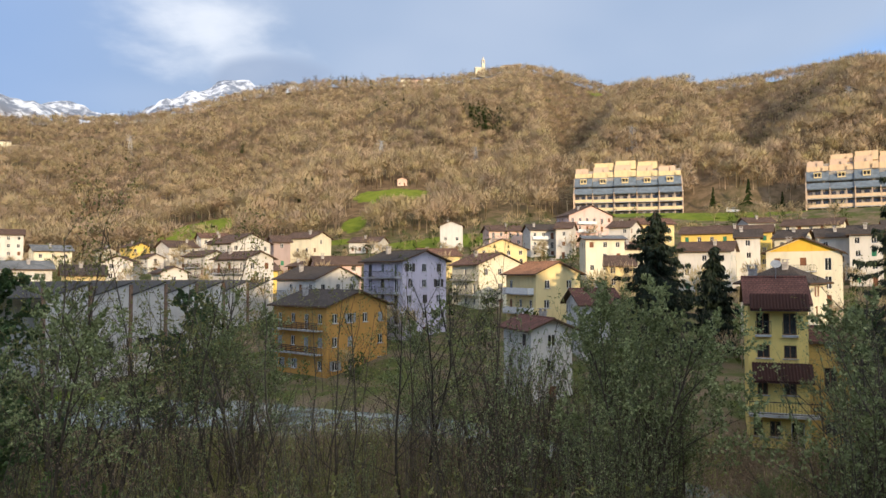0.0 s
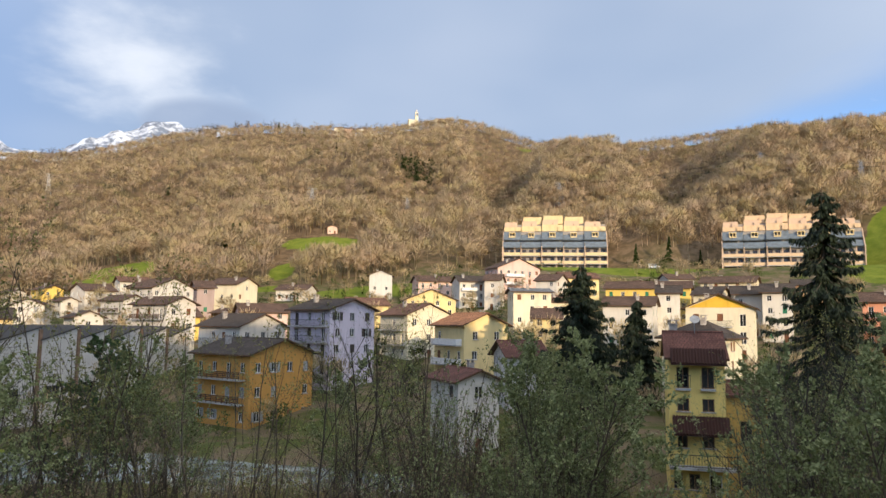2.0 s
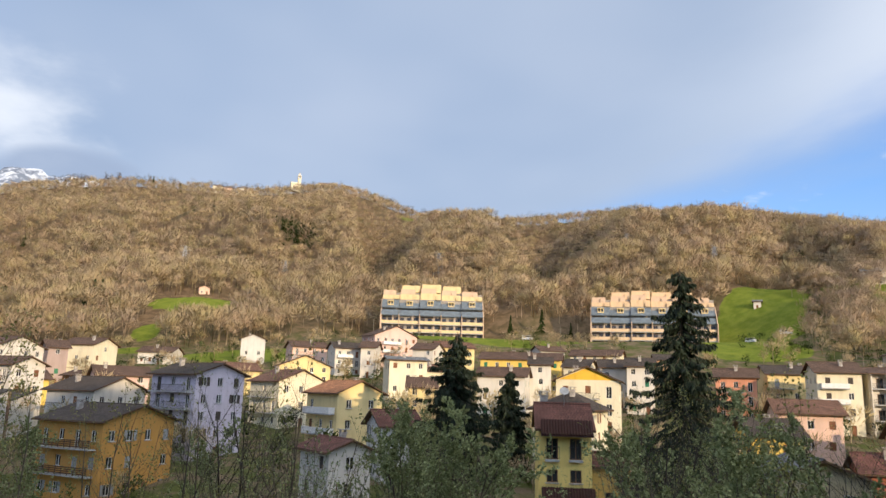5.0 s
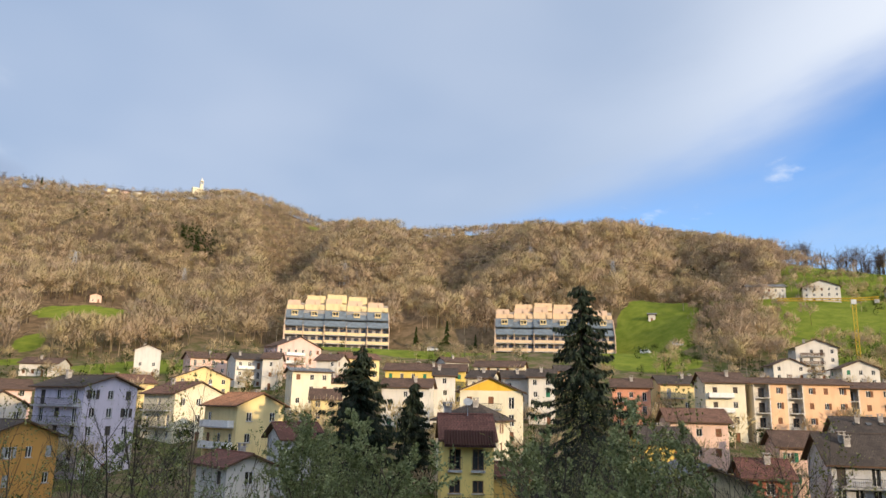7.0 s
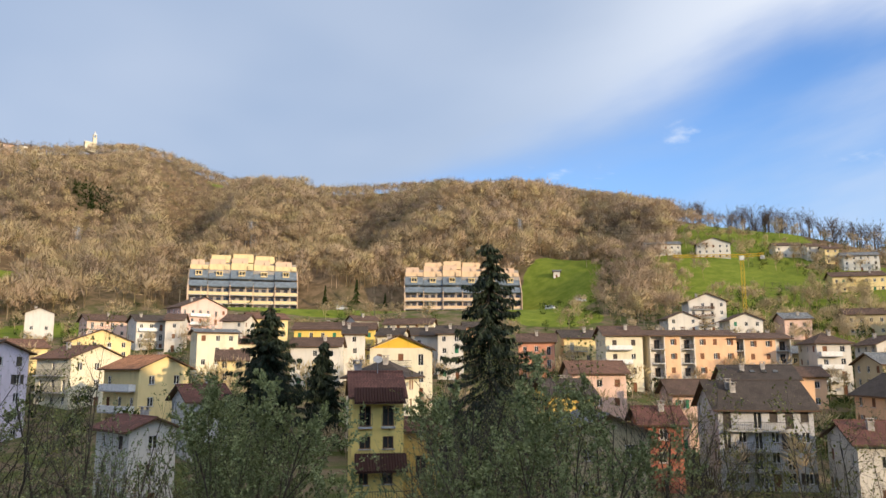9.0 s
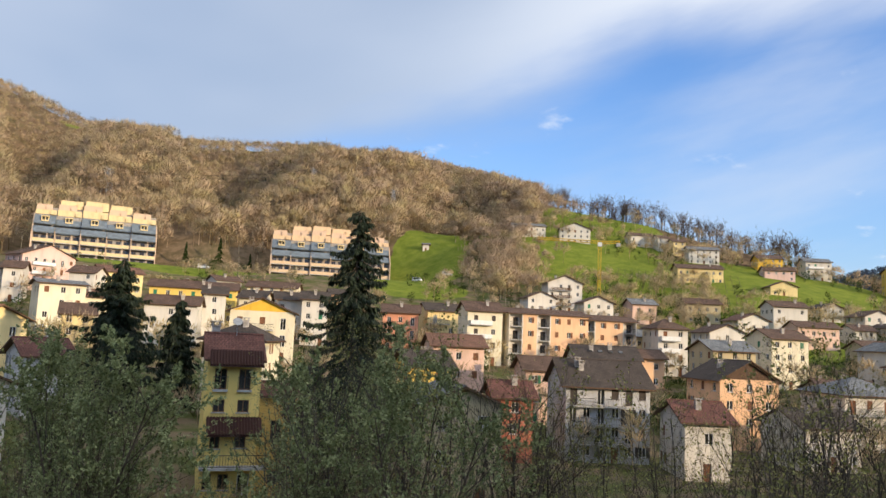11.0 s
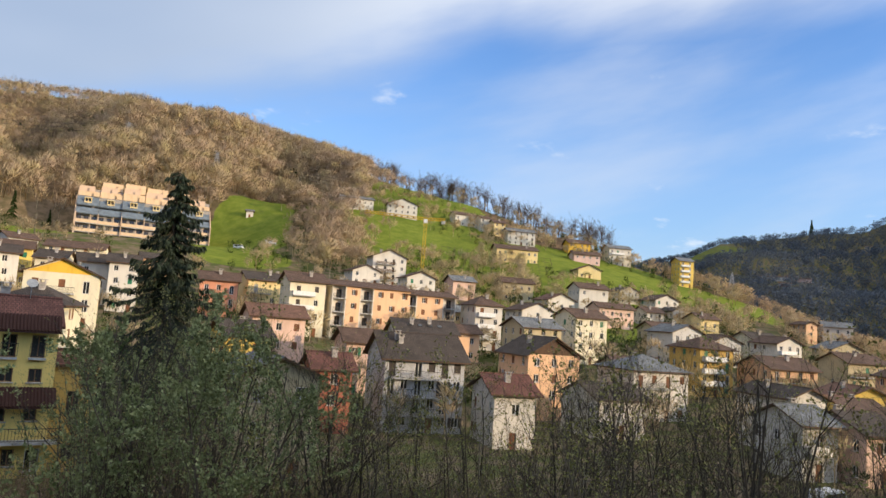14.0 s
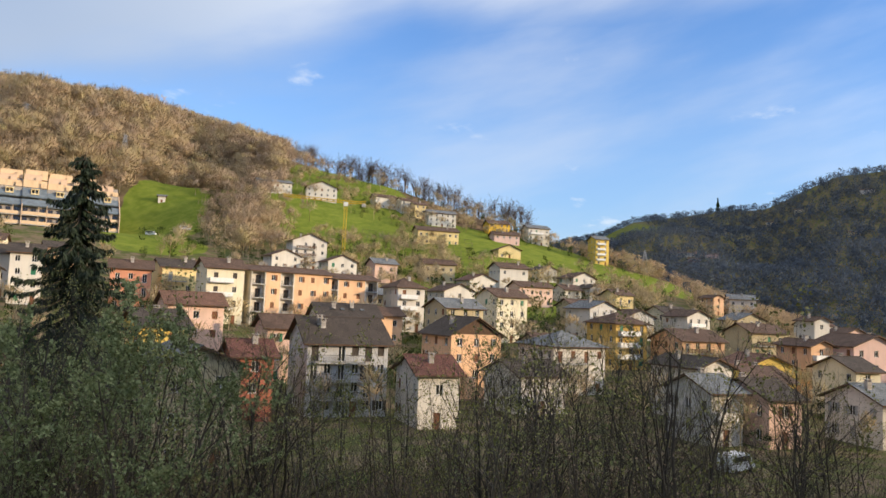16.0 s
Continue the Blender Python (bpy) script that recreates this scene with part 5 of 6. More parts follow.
# ---------------------------------------------------------------- stepped yellow house by the river
def stepped_house(x, y, turn):
    base = ground(x, y) - .2
    root = tagged(new("house"), "narrow four-storey yellow house with red tiled pent roofs", "house", "village houses")
    root.matrix_basis = pose(x, y, base, 0, 0, turn)
    w, d, top = 4.5, 8.0, 11.7
    cols = (-1.1, .9)
    holes = [(c, 9.2, 1.0, 1.75) for c in cols] + [(c, 7.3, .95, 1.05) for c in cols] + [(-1.2, 4.3, .8, 1.1), (.85, 4.35, .95, 1.1), (-1.6, .95, .7, 1.3), (-.3, .95, .85, 1.25), (1.35, .1, 1.0, 2.1)]
    body = Shape()
    facade(body, w, 0, top, holes, pose(0, -d / 2, 0))
    facade(body, d, 0, top, [(-1.5, 7.3, .9, 1.1), (1.5, 4.3, .9, 1.1)], pose(w / 2, 0, 0, 0, 0, 90), top + 2.0)
    facade(body, w, 0, top, [], pose(0, d / 2, 0, 0, 0, 180))
    facade(body, d, 0, top, [(0, 7.3, .9, 1.1)], pose(-w / 2, 0, 0, 0, 0, -90), top + 2.0)
    part("wall", body.mesh("wall", WALL["lemon"], True), root)
    part("roof", roof_mesh(w, d, 2.0, .35, "x", ROOF["darkred"]), root, "", pose(0, 0, top))
    for hx, hz, hw, hh in holes[:-1]:
        fm, pm = window_mesh(hw, hh, "brown")
        part("pane", pm, part("window", fm, root, "", pose(hx, -d / 2 + .15, hz)))
        part("sill", sill_mesh(hw), root, "", pose(hx, -d / 2, hz))
    fm, pm = window_mesh(1.0, 2.1, "white")
    door = part("door", fm, root, "white framed glass door", pose(1.35, -d / 2 + .15, .1))
    part("pane", pm, door)
    for c in cols:
        slab, rail = balcony_mesh(1.2, .35, "iron")
        part("railing", rail, root, "", pose(c, -d / 2, 9.25))
        part("balcony_slab", slab, root, "", pose(c, -d / 2, 9.2))
    def pent(name, x0, x1, z0, z1, out, mat):
        n = int((x1 - x0) / .24)
        sh = Shape().add([(x0, -d / 2 - out, z0), (x1, -d / 2 - out, z0), (x1, -d / 2, z1), (x0, -d / 2, z1), (x0, -d / 2 - out, z0 - .15), (x1, -d / 2 - out, z0 - .15), (x1, -d / 2, z1 - .15), (x0, -d / 2, z1 - .15)],
                         [(0, 1, 2, 3), (7, 6, 5, 4), (1, 0, 4, 5), (2, 1, 5, 6), (3, 2, 6, 7), (0, 3, 7, 4)])
        ob = part(name, sh.mesh(name, mat), root, "red pantile pent roof")
        row = Shape().tube((0, -d / 2 - out - .05, z0 + .02), (0, -d / 2, z1 + .02), .085, .07, 6).mesh("pantile", mat)
        for k in range(n):
            part("pantile", row, ob, "", pose(x0 + .14 + k * .24, 0, 0))
    tile = ROOF["darkred"]
    pent("pent_roof", -2.0, 2.5, 5.6, 6.9, 1.5, tile)
    pent("eaves_roof", -2.1, 2.3, 11.3, 12.5, 1.1, tile)
    part("balcony_slab", Shape().box(-2.3, 2.9, -d / 2 - 1.3, -d / 2, 2.7, 2.9).mesh("balcony_slab", CONCRETE), root)
    part("railing", balcony_mesh(5.2, 1.25, "iron")[1], root, "", pose(.3, -d / 2, 2.9))
    wing = Shape()
    wh = [(0, 4.6, .9, 1.9), (0, 1.0, .9, 1.2), (.9, 6.9, .8, 1.0)]
    facade(wing, 3.4, 0, 8.6, wh, pose(w / 2 + 1.7, -d / 2 + 1.4, 0))
    facade(wing, 5, 0, 8.6, [], pose(w / 2 + 3.4, -d / 2 + 3.9, 0, 0, 0, 90))
    part("wing_wall", wing.mesh("wing_wall", WALL["ochreyellow"], True), root, "ochre side wing")
    for hx, hz, hw, hh in wh:
        fm, pm = window_mesh(hw, hh, "brown")
        part("pane", pm, part("window", fm, root, "", pose(w / 2 + 1.7 + hx, -d / 2 + 1.55, hz)))
    part("wing_roof", roof_mesh(3.4, 5.0, .9, .4, "x", ROOF["darkred"]), root, "", pose(w / 2 + 1.7, -d / 2 + 3.9, 8.6))
    part("chimney", chimney_mesh(1.2), root, "", pose(-1.6, .6, top + 1.6))
    dish = Shape().tube((0, 0, 0), (0, 0, 1.3), .03, .03, 5).tube((0, -.1, 1.3), (0, -.25, 1.42), .12, .45, 10)
    part("satellite_dish", dish.mesh("satellite_dish", STEEL), root, "grey satellite dish", pose(.2, -.3, top + 1.9))


stepped_house(*on_bearing(24.1, 70), -20)


# ---------------------------------------------------------------- peach apartment row with white loggias
def loggia_row(label, x, y, eave, turn, bays, d=10.0):
    """bays: 'L' a white recessed loggia bay, 'P' a peach bay with one window column, 'W' a wide peach bay with two."""
    width = {"L": 3.6, "P": 3.6, "W": 6.4}
    w = sum(width[b] for b in bays)
    c, s = math.cos(radians(turn)), math.sin(radians(turn))
    base = min(ground(x + c * a - s * b, y + s * a + c * b) for a in (-w / 2, w / 2) for b in (-d / 2, d / 2)) - .2
    top = eave - base
    floors = max(2, round(top / 2.95))
    fh = top / floors
    root = tagged(new("house"), label, "apartment house", "village houses")
    root.matrix_basis = pose(x, y, base, 0, 0, turn)
    rear = Shape().box(-w / 2, w / 2, -d / 2 + 1.6, d / 2, 0, top)
    part("body", rear.mesh("body", WALL["cream"]), root)
    x0 = -w / 2
    for b in bays:
        bw = width[b]
        m = pose(x0 + bw / 2, -d / 2, 0)
        x0 += bw
        if b == "L":
            for sx in (-1, 1):
                part("side_wall", CACHE.setdefault(("lside", round(top, 1)), Shape().box(-.12, .12, 0, 1.6, 0, top).mesh("side_wall", WALL["white"])), root, "", m @ pose(sx * (bw / 2 - .13), 0, 0))
            for f in range(floors):
                slab, rail = balcony_mesh(bw - .5, .05, "iron")
                part("balcony_slab", CACHE.setdefault("lslab", Shape().box(-bw / 2 + .25, bw / 2 - .25, -.1, 1.6, -.2, 0).mesh("balcony_slab", CONCRETE)), root, "", m @ pose(0, 0, f * fh + .2))
                part("railing", rail, root, "", m @ pose(0, 0, f * fh + .2))
                fm, pm = window_mesh(1.3, 2.1, "brown")
                part("pane", pm, part("window", fm, root, "", m @ pose(.4, 1.55, f * fh + .25)))
            part("back_wall", CACHE.setdefault(("lback", round(top, 1)), Shape().box(-bw / 2 + .26, bw / 2 - .26, 1.58, 1.6, 0, top).mesh("back_wall", WALL["white"])), root, "", m)
        else:
            body = Shape()
            cols = (0,) if b == "P" else (-1.6, 1.6)
            holes = [(cx, f * fh + 1.1, .95, 1.35) for f in range(floors) for cx in cols]
            facade(body, bw, 0, top, holes, m)
            part("wall", body.mesh("wall", WALL["peach"], True), root)
            for i, (hx, hz, hw, hh) in enumerate(holes):
                if (i * 7 + len(bays)) % 3:
                    fm, pm = window_mesh(hw, hh, "white")
                    part("pane", pm, part("window", fm, root, "", m @ pose(hx, .15, hz)))
                    part("shutter", shutter_mesh(.48, hh, "brown"), root, "", m @ pose(hx + .74, -.004, hz))
                else:
                    part("shutter", shutter_mesh(hw - .02, hh - .02, "brown"), root, "closed wooden shutter", m @ pose(hx, .12, hz + .01))
    part("roof", roof_mesh(w, d, 1.3, .6, "x", ROOF["brown"]), root, "", pose(0, 0, top))
    for k in range(3):
        part("chimney", chimney_mesh(.9), root, "", pose((-.3 + .3 * k) * w, .8, top + 1.0))


loggia_row("long peach apartment row with white loggias and a brown roof", 137.7, 126.9, 32.3, -25, "LPLWP")
loggia_row("peach apartment house with white loggias beside a longer row", 152.3, 119.6, 31.6, -30, "LPPL")


# ---------------------------------------------------------------- vines, walls, parked vans
def vine_row(x, y, turn, length):
    root = tagged(new("vine_row"), "row of bare vines on grey posts across the grass slope", "vineyard", "vine rows")
    n = int(length / 3.2)
    c, s = math.cos(radians(turn)), math.sin(radians(turn))
    root.matrix_basis = pose(x, y, ground(x, y))
    for k in range(n):
        u = (k - n / 2) * 3.2
        px, py = x + c * u, y + s * u
        z = ground(px, py) - ground(x, y)
        part("post", CACHE.setdefault("vpost", Shape().tube((0, 0, -.3), (.03, 0, 2.0), .09, .07, 5).mesh("post", BARK_PALE)), root, "", pose(c * u, s * u, z))
    wires = Shape()
    for k in range(n - 1):
        u0, u1 = (k - n / 2) * 3.2, (k + 1 - n / 2) * 3.2
        z0, z1 = ground(x + c * u0, y + s * u0) - ground(x, y), ground(x + c * u1, y + s * u1) - ground(x, y)
        wires.tube((c * u0, s * u0, z0 + 1.6), (c * u1, s * u1, z1 + 1.6), .035, .035, 3)
    part("wire", wires.mesh("wire", BARK), root)


for k in range(6):
    vine_row(*on_bearing(57.5, 322 + k * 9), -57, 60)

def van(x, y, turn, label):
    root = tagged(new("van"), label, "van", "parked vans")
    root.matrix_basis = pose(x, y, ground(x, y) + .02, 0, 0, turn)
    paint = plain("white_van_paint", (.7, .7, .7), .3, .06)
    b = Shape().add([(sx * .9, yy, zz) for sx in (-1, 1) for yy, zz in ((-2.4, .35), (2.3, .35), (2.35, 1.75), (2.2, 2.0), (-1.2, 2.0), (-1.75, 1.25), (-2.4, 1.0))],
                    [(6, 5, 4, 3, 2, 1, 0), (7, 8, 9, 10, 11, 12, 13)] + [(k, (k + 1) % 7, 7 + (k + 1) % 7, 7 + k) for k in range(7)])
    part("body", b.mesh("body", paint), root)
    for sx in (-1, 1):
        part("window", Shape().box(sx * .905 - .005, sx * .905 + .005, -1.4, 1.9, 1.25, 1.8).mesh("window", GLASS), root)
        for yy in (-1.55, 1.5):
            part("wheel", Shape().tube((sx * .78, yy, .33), (sx * .95, yy, .33), .33, .33, 14).mesh("wheel", IRON), root)
    part("windscreen", Shape().add([(-.8, -1.72, 1.30), (.8, -1.72, 1.30), (.75, -1.26, 1.93), (-.75, -1.26, 1.93), (-.8, -1.70, 1.29), (.8, -1.70, 1.29), (.75, -1.24, 1.92), (-.75, -1.24, 1.92)],
                                   [(0, 1, 2, 3), (7, 6, 5, 4)]).mesh("windscreen", GLASS), root)


van(*on_bearing(39.9, 352), 60, "white van parked on the grass")
van(*on_bearing(37.6, 345), 20, "white van parked beside a hedge")
van(*on_bearing(81.2, 84), 70, "white van parked below the houses")
van(*on_bearing(21.5, 330), 70, "white van parked on the upper road")


# ---------------------------------------------------------------- trees
def far_tree_template(rng, kind, fine=False):
    """A light tree of slim triangles about 1 high: trunk, limbs and a brush of twigs, or an evergreen cone of drooping sprays."""
    v, t = [], []

    def blade(a, b, w):
        a, b = np.array(a), np.array(b)
        s = np.cross(b - a, (rng.normal(), rng.normal(), rng.normal() * .3))
        s = s / (np.linalg.norm(s) + 1e-9) * w
        k = len(v)
        v.extend([a - s, a + s, b])
        t.append((k, k + 1, k + 2))

    if kind == "cone":
        blade((0, 0, 0), (0, 0, 1), .02)
        for _ in range(60):
            z = rng.uniform(.08, .97)
            r = .24 * (1 - z) + .02
            a = rng.uniform(0, 6.28)
            blade((math.cos(a) * r * .1, math.sin(a) * r * .1, z + .04), (math.cos(a) * r, math.sin(a) * r, z - .05), .035)
        return np.array(v), np.array(t)
    if kind == "clump":
        for _ in range(64):
            a, z = rng.uniform(0, 6.28), rng.uniform(.05, .95)
            r = .30 * math.sqrt(max(0, 1 - ((z - .5) / .5) ** 2)) * rng.uniform(.5, 1)
            p = (math.cos(a) * r, math.sin(a) * r, z)
            blade(p, (p[0] + rng.normal() * .06, p[1] + rng.normal() * .06, p[2] + .10), .04)
        blade((0, 0, 0), (0, 0, .8), .02)
        return np.array(v), np.array(t)
    if kind == "mound":
        for _ in range(34):
            a, z = rng.uniform(0, 6.28), rng.uniform(.1, .85)
            r = .38 * math.sqrt(max(0, 1 - ((z - .45) / .55) ** 2)) * rng.uniform(.4, 1)
            p = np.array((math.cos(a) * r, math.sin(a) * r, z))
            blade(p, p + (rng.normal() * .08, rng.normal() * .08, rng.uniform(.08, .2)), rng.uniform(.03, .07))
        return np.array(v), np.array(t)
    if kind == "open":
        # see-through crown: a fan of limbs, each feathered with fine twigs
        blade((-.006, 0, 0), (0, 0, .8), .012)
        blade((0, -.006, 0), (0, 0, .8), .012)
        for _ in range(13):
            a, z = rng.uniform(0, 6.28), rng.uniform(.22, .6)
            r = rng.uniform(.10, .30)
            tip = np.array((math.cos(a) * r, math.sin(a) * r, z + rng.uniform(.22, .42)))
            blade((0, 0, z), tip, .007)
            for _ in range(5):
                u = rng.uniform(.35, 1)
                p = np.array((0, 0, z)) * (1 - u) + tip * u
                blade(p, p + (rng.normal(0, .06), rng.normal(0, .06), rng.uniform(.03, .13)), .005)
        return np.array(v), np.array(t)
    split = rng.uniform(.25, .45)
    blade((-.004, 0, 0), (0, 0, .85), .013)
    blade((0, -.004, 0), (0, 0, .85), .013)
    for _ in range(5):
        a, z = rng.uniform(0, 6.28), rng.uniform(split * .7, split * 1.5)
        r = rng.uniform(.12, .28)
        blade((0, 0, z), (math.cos(a) * r, math.sin(a) * r, z + rng.uniform(.2, .4)), .009)
    # crown: fine shoots fanning out of the limbs to rounded, uneven heads
    wide_r, tall_r, mid = (.36, .36, .60) if kind == "brush" else (.22, .42, .56)
    count, stout = (150, 1.0) if fine else (92, 1.35)
    lobes = [(rng.normal(0, .12), rng.normal(0, .12), mid + rng.normal(0, .07), rng.uniform(.55, .95)) for _ in range(4)]
    for k in range(count):
        lx, ly, lz, ls = lobes[k % 4]
        q = rng.normal(0, 1, 3)
        q = q / np.linalg.norm(q)
        q[2] = q[2] if q[2] > -.35 else -q[2]
        r = ls * rng.uniform(.35, .85)
        p = np.array((lx + q[0] * wide_r * r, ly + q[1] * wide_r * r, lz + q[2] * tall_r * r * .9))
        way = rng.normal(0, .3, 3) + q * .9 + (0, 0, .65)
        way = way / np.linalg.norm(way)
        blade(p, p + way * rng.uniform(.10, .19), rng.uniform(.007, .013) * stout)
    return np.array(v), np.array(t)


def plant_far(name, spots, kinds, mat, label, seed, heights, category="trees"):
    """Many far trees as one mesh."""
    rng = np.random.default_rng(seed)
    temps = [far_tree_template(rng, kinds[k % len(kinds)]) for k in range(7)]
    fine = [far_tree_template(rng, kinds[k % len(kinds)], True) for k in range(7)]
    vs, ts, ns, o = [], [], [], 0
    for x, y in spots:
        v, t = (fine if math.hypot(x, y) < 620 else temps)[rng.integers(len(temps))]
        h = rng.uniform(*heights)
        a = rng.uniform(0, 6.28)
        c, s = math.cos(a), math.sin(a)
        wide = h * rng.uniform(.85, 1.25)
        lean = rng.normal(0, .04, 2)
        p = np.empty_like(v)
        p[:, 0] = x + (v[:, 0] * c - v[:, 1] * s) * wide + lean[0] * v[:, 2] * h
        p[:, 1] = y + (v[:, 0] * s + v[:, 1] * c) * wide + lean[1] * v[:, 2] * h
        p[:, 2] = v[:, 2] * h
        # shading follows the rounded crown
        q = (p - (x, y, .42 * h)) * (1, 1, .8) + rng.normal(0, .05 * h, p.shape)
        q = q / (np.linalg.norm(q, axis=1)[:, None] + 1e-9)
        e1, e2 = p[t[:, 1]] - p[t[:, 0]], p[t[:, 2]] - p[t[:, 0]]
        away = np.einsum("ij,ij->i", np.cross(e1, e2), q[t[:, 0]]) < 0
        t = np.where(away[:, None], t[:, ::-1], t)
        ns.append(q)
        vs.append(p)
        ts.append(t + o)
        o += len(v)
    z = land(np.array([s[0] for s in spots]), np.array([s[1] for s in spots])) - .3
    for p, k in zip(vs, z):
        p[:, 2] += k
    me = triangle_mesh(name, np.concatenate(vs), np.concatenate(ts), mat)
    me.attributes.new("custom_normal", "FLOAT_VECTOR", "POINT").data.foreach_set("vector", np.concatenate(ns).astype(np.float32).ravel())
    return tagged(new(name, me), label, category, kind="stuff")


def spread(rng, n, az0, az1, near, far, power):
    """Random spots by bearing and distance; near and far are functions of the bearing."""
    az = rng.uniform(az0, az1, n)
    u = rng.uniform(0, 1, n) ** power
    d = near(az) + (far(az) - near(az)) * u
    return np.stack([np.sin(np.radians(az)) * d, np.cos(np.radians(az)) * d], -1), az, d


def block_clear(p):
    """Keeps trees off the two apartment blocks."""
    ok = np.ones(len(p), bool)
    for az, d, hw in ((14.1, 364, 32), (30.9, 366, 36)):
        c = np.array([math.sin(radians(az)), math.cos(radians(az))])
        along, across = p @ c - d, p @ np.array([c[1], -c[0]])
        ok &= ~((np.abs(along) < 20) & (np.abs(across) < hw)) & ~((along < 0) & (along > -60) & (np.abs(across) < hw))
    return ok


def hill_woods():
    rng = np.random.default_rng(11)
    foot, ridge = (lambda a: lookup(FOOT_D, a) + 4), (lambda a: lookup(RIDGE_D, a) + 25)
    p, az, d = spread(rng, 13500, -37, 47, foot, ridge, 1.0)
    p2, az2, d2 = spread(rng, 1300, -37, 47, lambda a: lookup(RIDGE_D, a) - 60, ridge, .7)
    p, az, d = np.concatenate([p, p2]), np.concatenate([az, az2]), np.concatenate([d, d2])
    keep = (meadow_mask(p[:, 0], p[:, 1]) < .4) & block_clear(p) & (az < 43 + 5 * rng.uniform(size=len(p)))
    # clearings open downhill
    for s in (12, 24, 36):
        far_side = p * (1 + s / d)[:, None]
        keep &= (meadow_mask(far_side[:, 0], far_side[:, 1]) < .4) | (az > 8)
    p, az, d = p[keep], az[keep], d[keep]
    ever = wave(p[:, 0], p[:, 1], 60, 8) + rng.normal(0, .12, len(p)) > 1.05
    # extra dark evergreens in ravines and groves, darkening valleys that lie in shade
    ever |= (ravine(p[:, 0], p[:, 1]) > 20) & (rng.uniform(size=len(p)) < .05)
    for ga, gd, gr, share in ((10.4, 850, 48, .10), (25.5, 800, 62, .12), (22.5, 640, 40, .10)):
        shade_grove = np.hypot(p[:, 0] - gd * math.sin(radians(ga)), p[:, 1] - gd * math.cos(radians(ga))) < gr * (1 + .4 * wave(p[:, 0], p[:, 1], 25, 3))
        ever |= shade_grove & (rng.uniform(size=len(p)) < share)
    half = rng.uniform(size=len(p)) < .5
    plant_far("woods", p[~ever & half], ("brush", "brush", "tall"), WOODS, "leafless brown woods covering the hillside", 1, (11, 18))
    plant_far("woods", p[~ever & ~half], ("brush", "tall", "brush"), WOODS_PALE, "leafless woods with budding olive crowns on the hillside", 2, (11, 19))
    plant_far("evergreens", p[ever], ("clump", "cone"), EVERGREEN, "dark ivy-clad and evergreen trees in the woods, some standing in for valley shade", 3, (9, 14))
    q, az, d = spread(rng, 330, -34, 46, lambda a: lookup(RIDGE_D, a) - 18, lambda a: lookup(RIDGE_D, a) + 8, 1.0)
    q = q[wave(q[:, 0], q[:, 1], 45, 14) > -.25]
    plant_far("ridge_trees", q, ("open", "open"), WOODS_DARK, "slender see-through trees on the wooded skyline", 15, (17, 25))
    # gully and ridge stands of the green hill
    q, az, d = spread(rng, 2600, 37, 53, lambda a: 300 + 0 * a, lambda a: 560 + 0 * a, .9)
    q = q[rng.uniform(size=len(q)) < np.exp(-((az - 44.5 + (d - 400) * .006) / (1.2 + .012 * (d - 290))) ** 2) * .75]
    plant_far("gully_trees", q, ("brush", "tall"), WOODS, "leafless trees filling a gully beside meadows", 4, (8, 13))
    q, az, d = spread(rng, 300, 44, 66, lambda a: lookup(RIDGE_D, a) - 22, lambda a: lookup(RIDGE_D, a) + 30, 1.0)
    plant_far("ridge_trees", q, ("open", "open"), WOODS_DARK, "tall leafless trees along the hill crest", 5, (13, 21))
    q, az, d = spread(rng, 700, 69, 90, lambda a: 335 + 0 * a, lambda a: lookup(RIDGE_D, a) + 20, 1.0)
    q = q[meadow_mask(q[:, 0], q[:, 1]) < .5]
    plant_far("scrub", q, ("brush", "clump", "brush"), WOODS, "leafless scrub on the end of the hill", 6, (4, 9))
    q, az, d = spread(rng, 1250, 41, 75, lambda a: 265 + 0 * a, lambda a: 475 + 0 * a, 1.0)
    q = q[wave(q[:, 0], q[:, 1], 26, 12) > -.15]
    plant_far("scrub", q[::2], ("brush", "brush", "tall"), WOODS_PALE, "scattered leafless trees on the green hill", 7, (5, 11))
    plant_far("shrubs", q[1::2], ("clump", "clump"), GARDEN, "green hedges and shrubs on the hill slope", 17, (2.5, 6), "shrubs")
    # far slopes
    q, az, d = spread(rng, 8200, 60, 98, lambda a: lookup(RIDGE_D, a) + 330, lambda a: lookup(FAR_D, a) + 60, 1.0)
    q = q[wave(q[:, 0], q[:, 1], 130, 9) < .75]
    # blue haze is in the colour of these trees
    plant_far("far_woods", q, ("mound", "mound"), WOODS_FAR_HAZED, "woods on the far valley side, coloured blue for haze", 8, (12, 20))
    for az, d, h in ((-10.6, 442, 15), (-11.2, 445, 12), (-10.1, 444, 14), (32.1, 985, 22), (9.2, 1240, 17), (-7.5, 1230, 19), (-6.8, 1230, 16), (22.6, 372, 13), (20.2, 372, 11), (24.8, 374, 9), (79.8, 2090, 45), (-5.6, 1200, 17)):
        x, y = math.sin(radians(az)) * d, math.cos(radians(az)) * d
        rg = np.random.default_rng(int(d + az * 10))
        v, t = far_tree_template(rg, "cone")
        v2, t2 = far_tree_template(rg, "cone")
        ob = tagged(new("conifer", triangle_mesh("conifer", np.concatenate([v, v2]) * h, np.concatenate([t, t2 + len(v)]), EVERGREEN)), "dark pointed conifer standing above leafless woods", "tree", "conifers on the hill")
        ob.matrix_basis = pose(x, y, ground(x, y) - .3)
    # gardens and hedges between the houses
    q, az, d = spread(rng, 1500, -33, 93, lambda a: 105 + 0 * a, lambda a: 350 + 0 * a, .8)
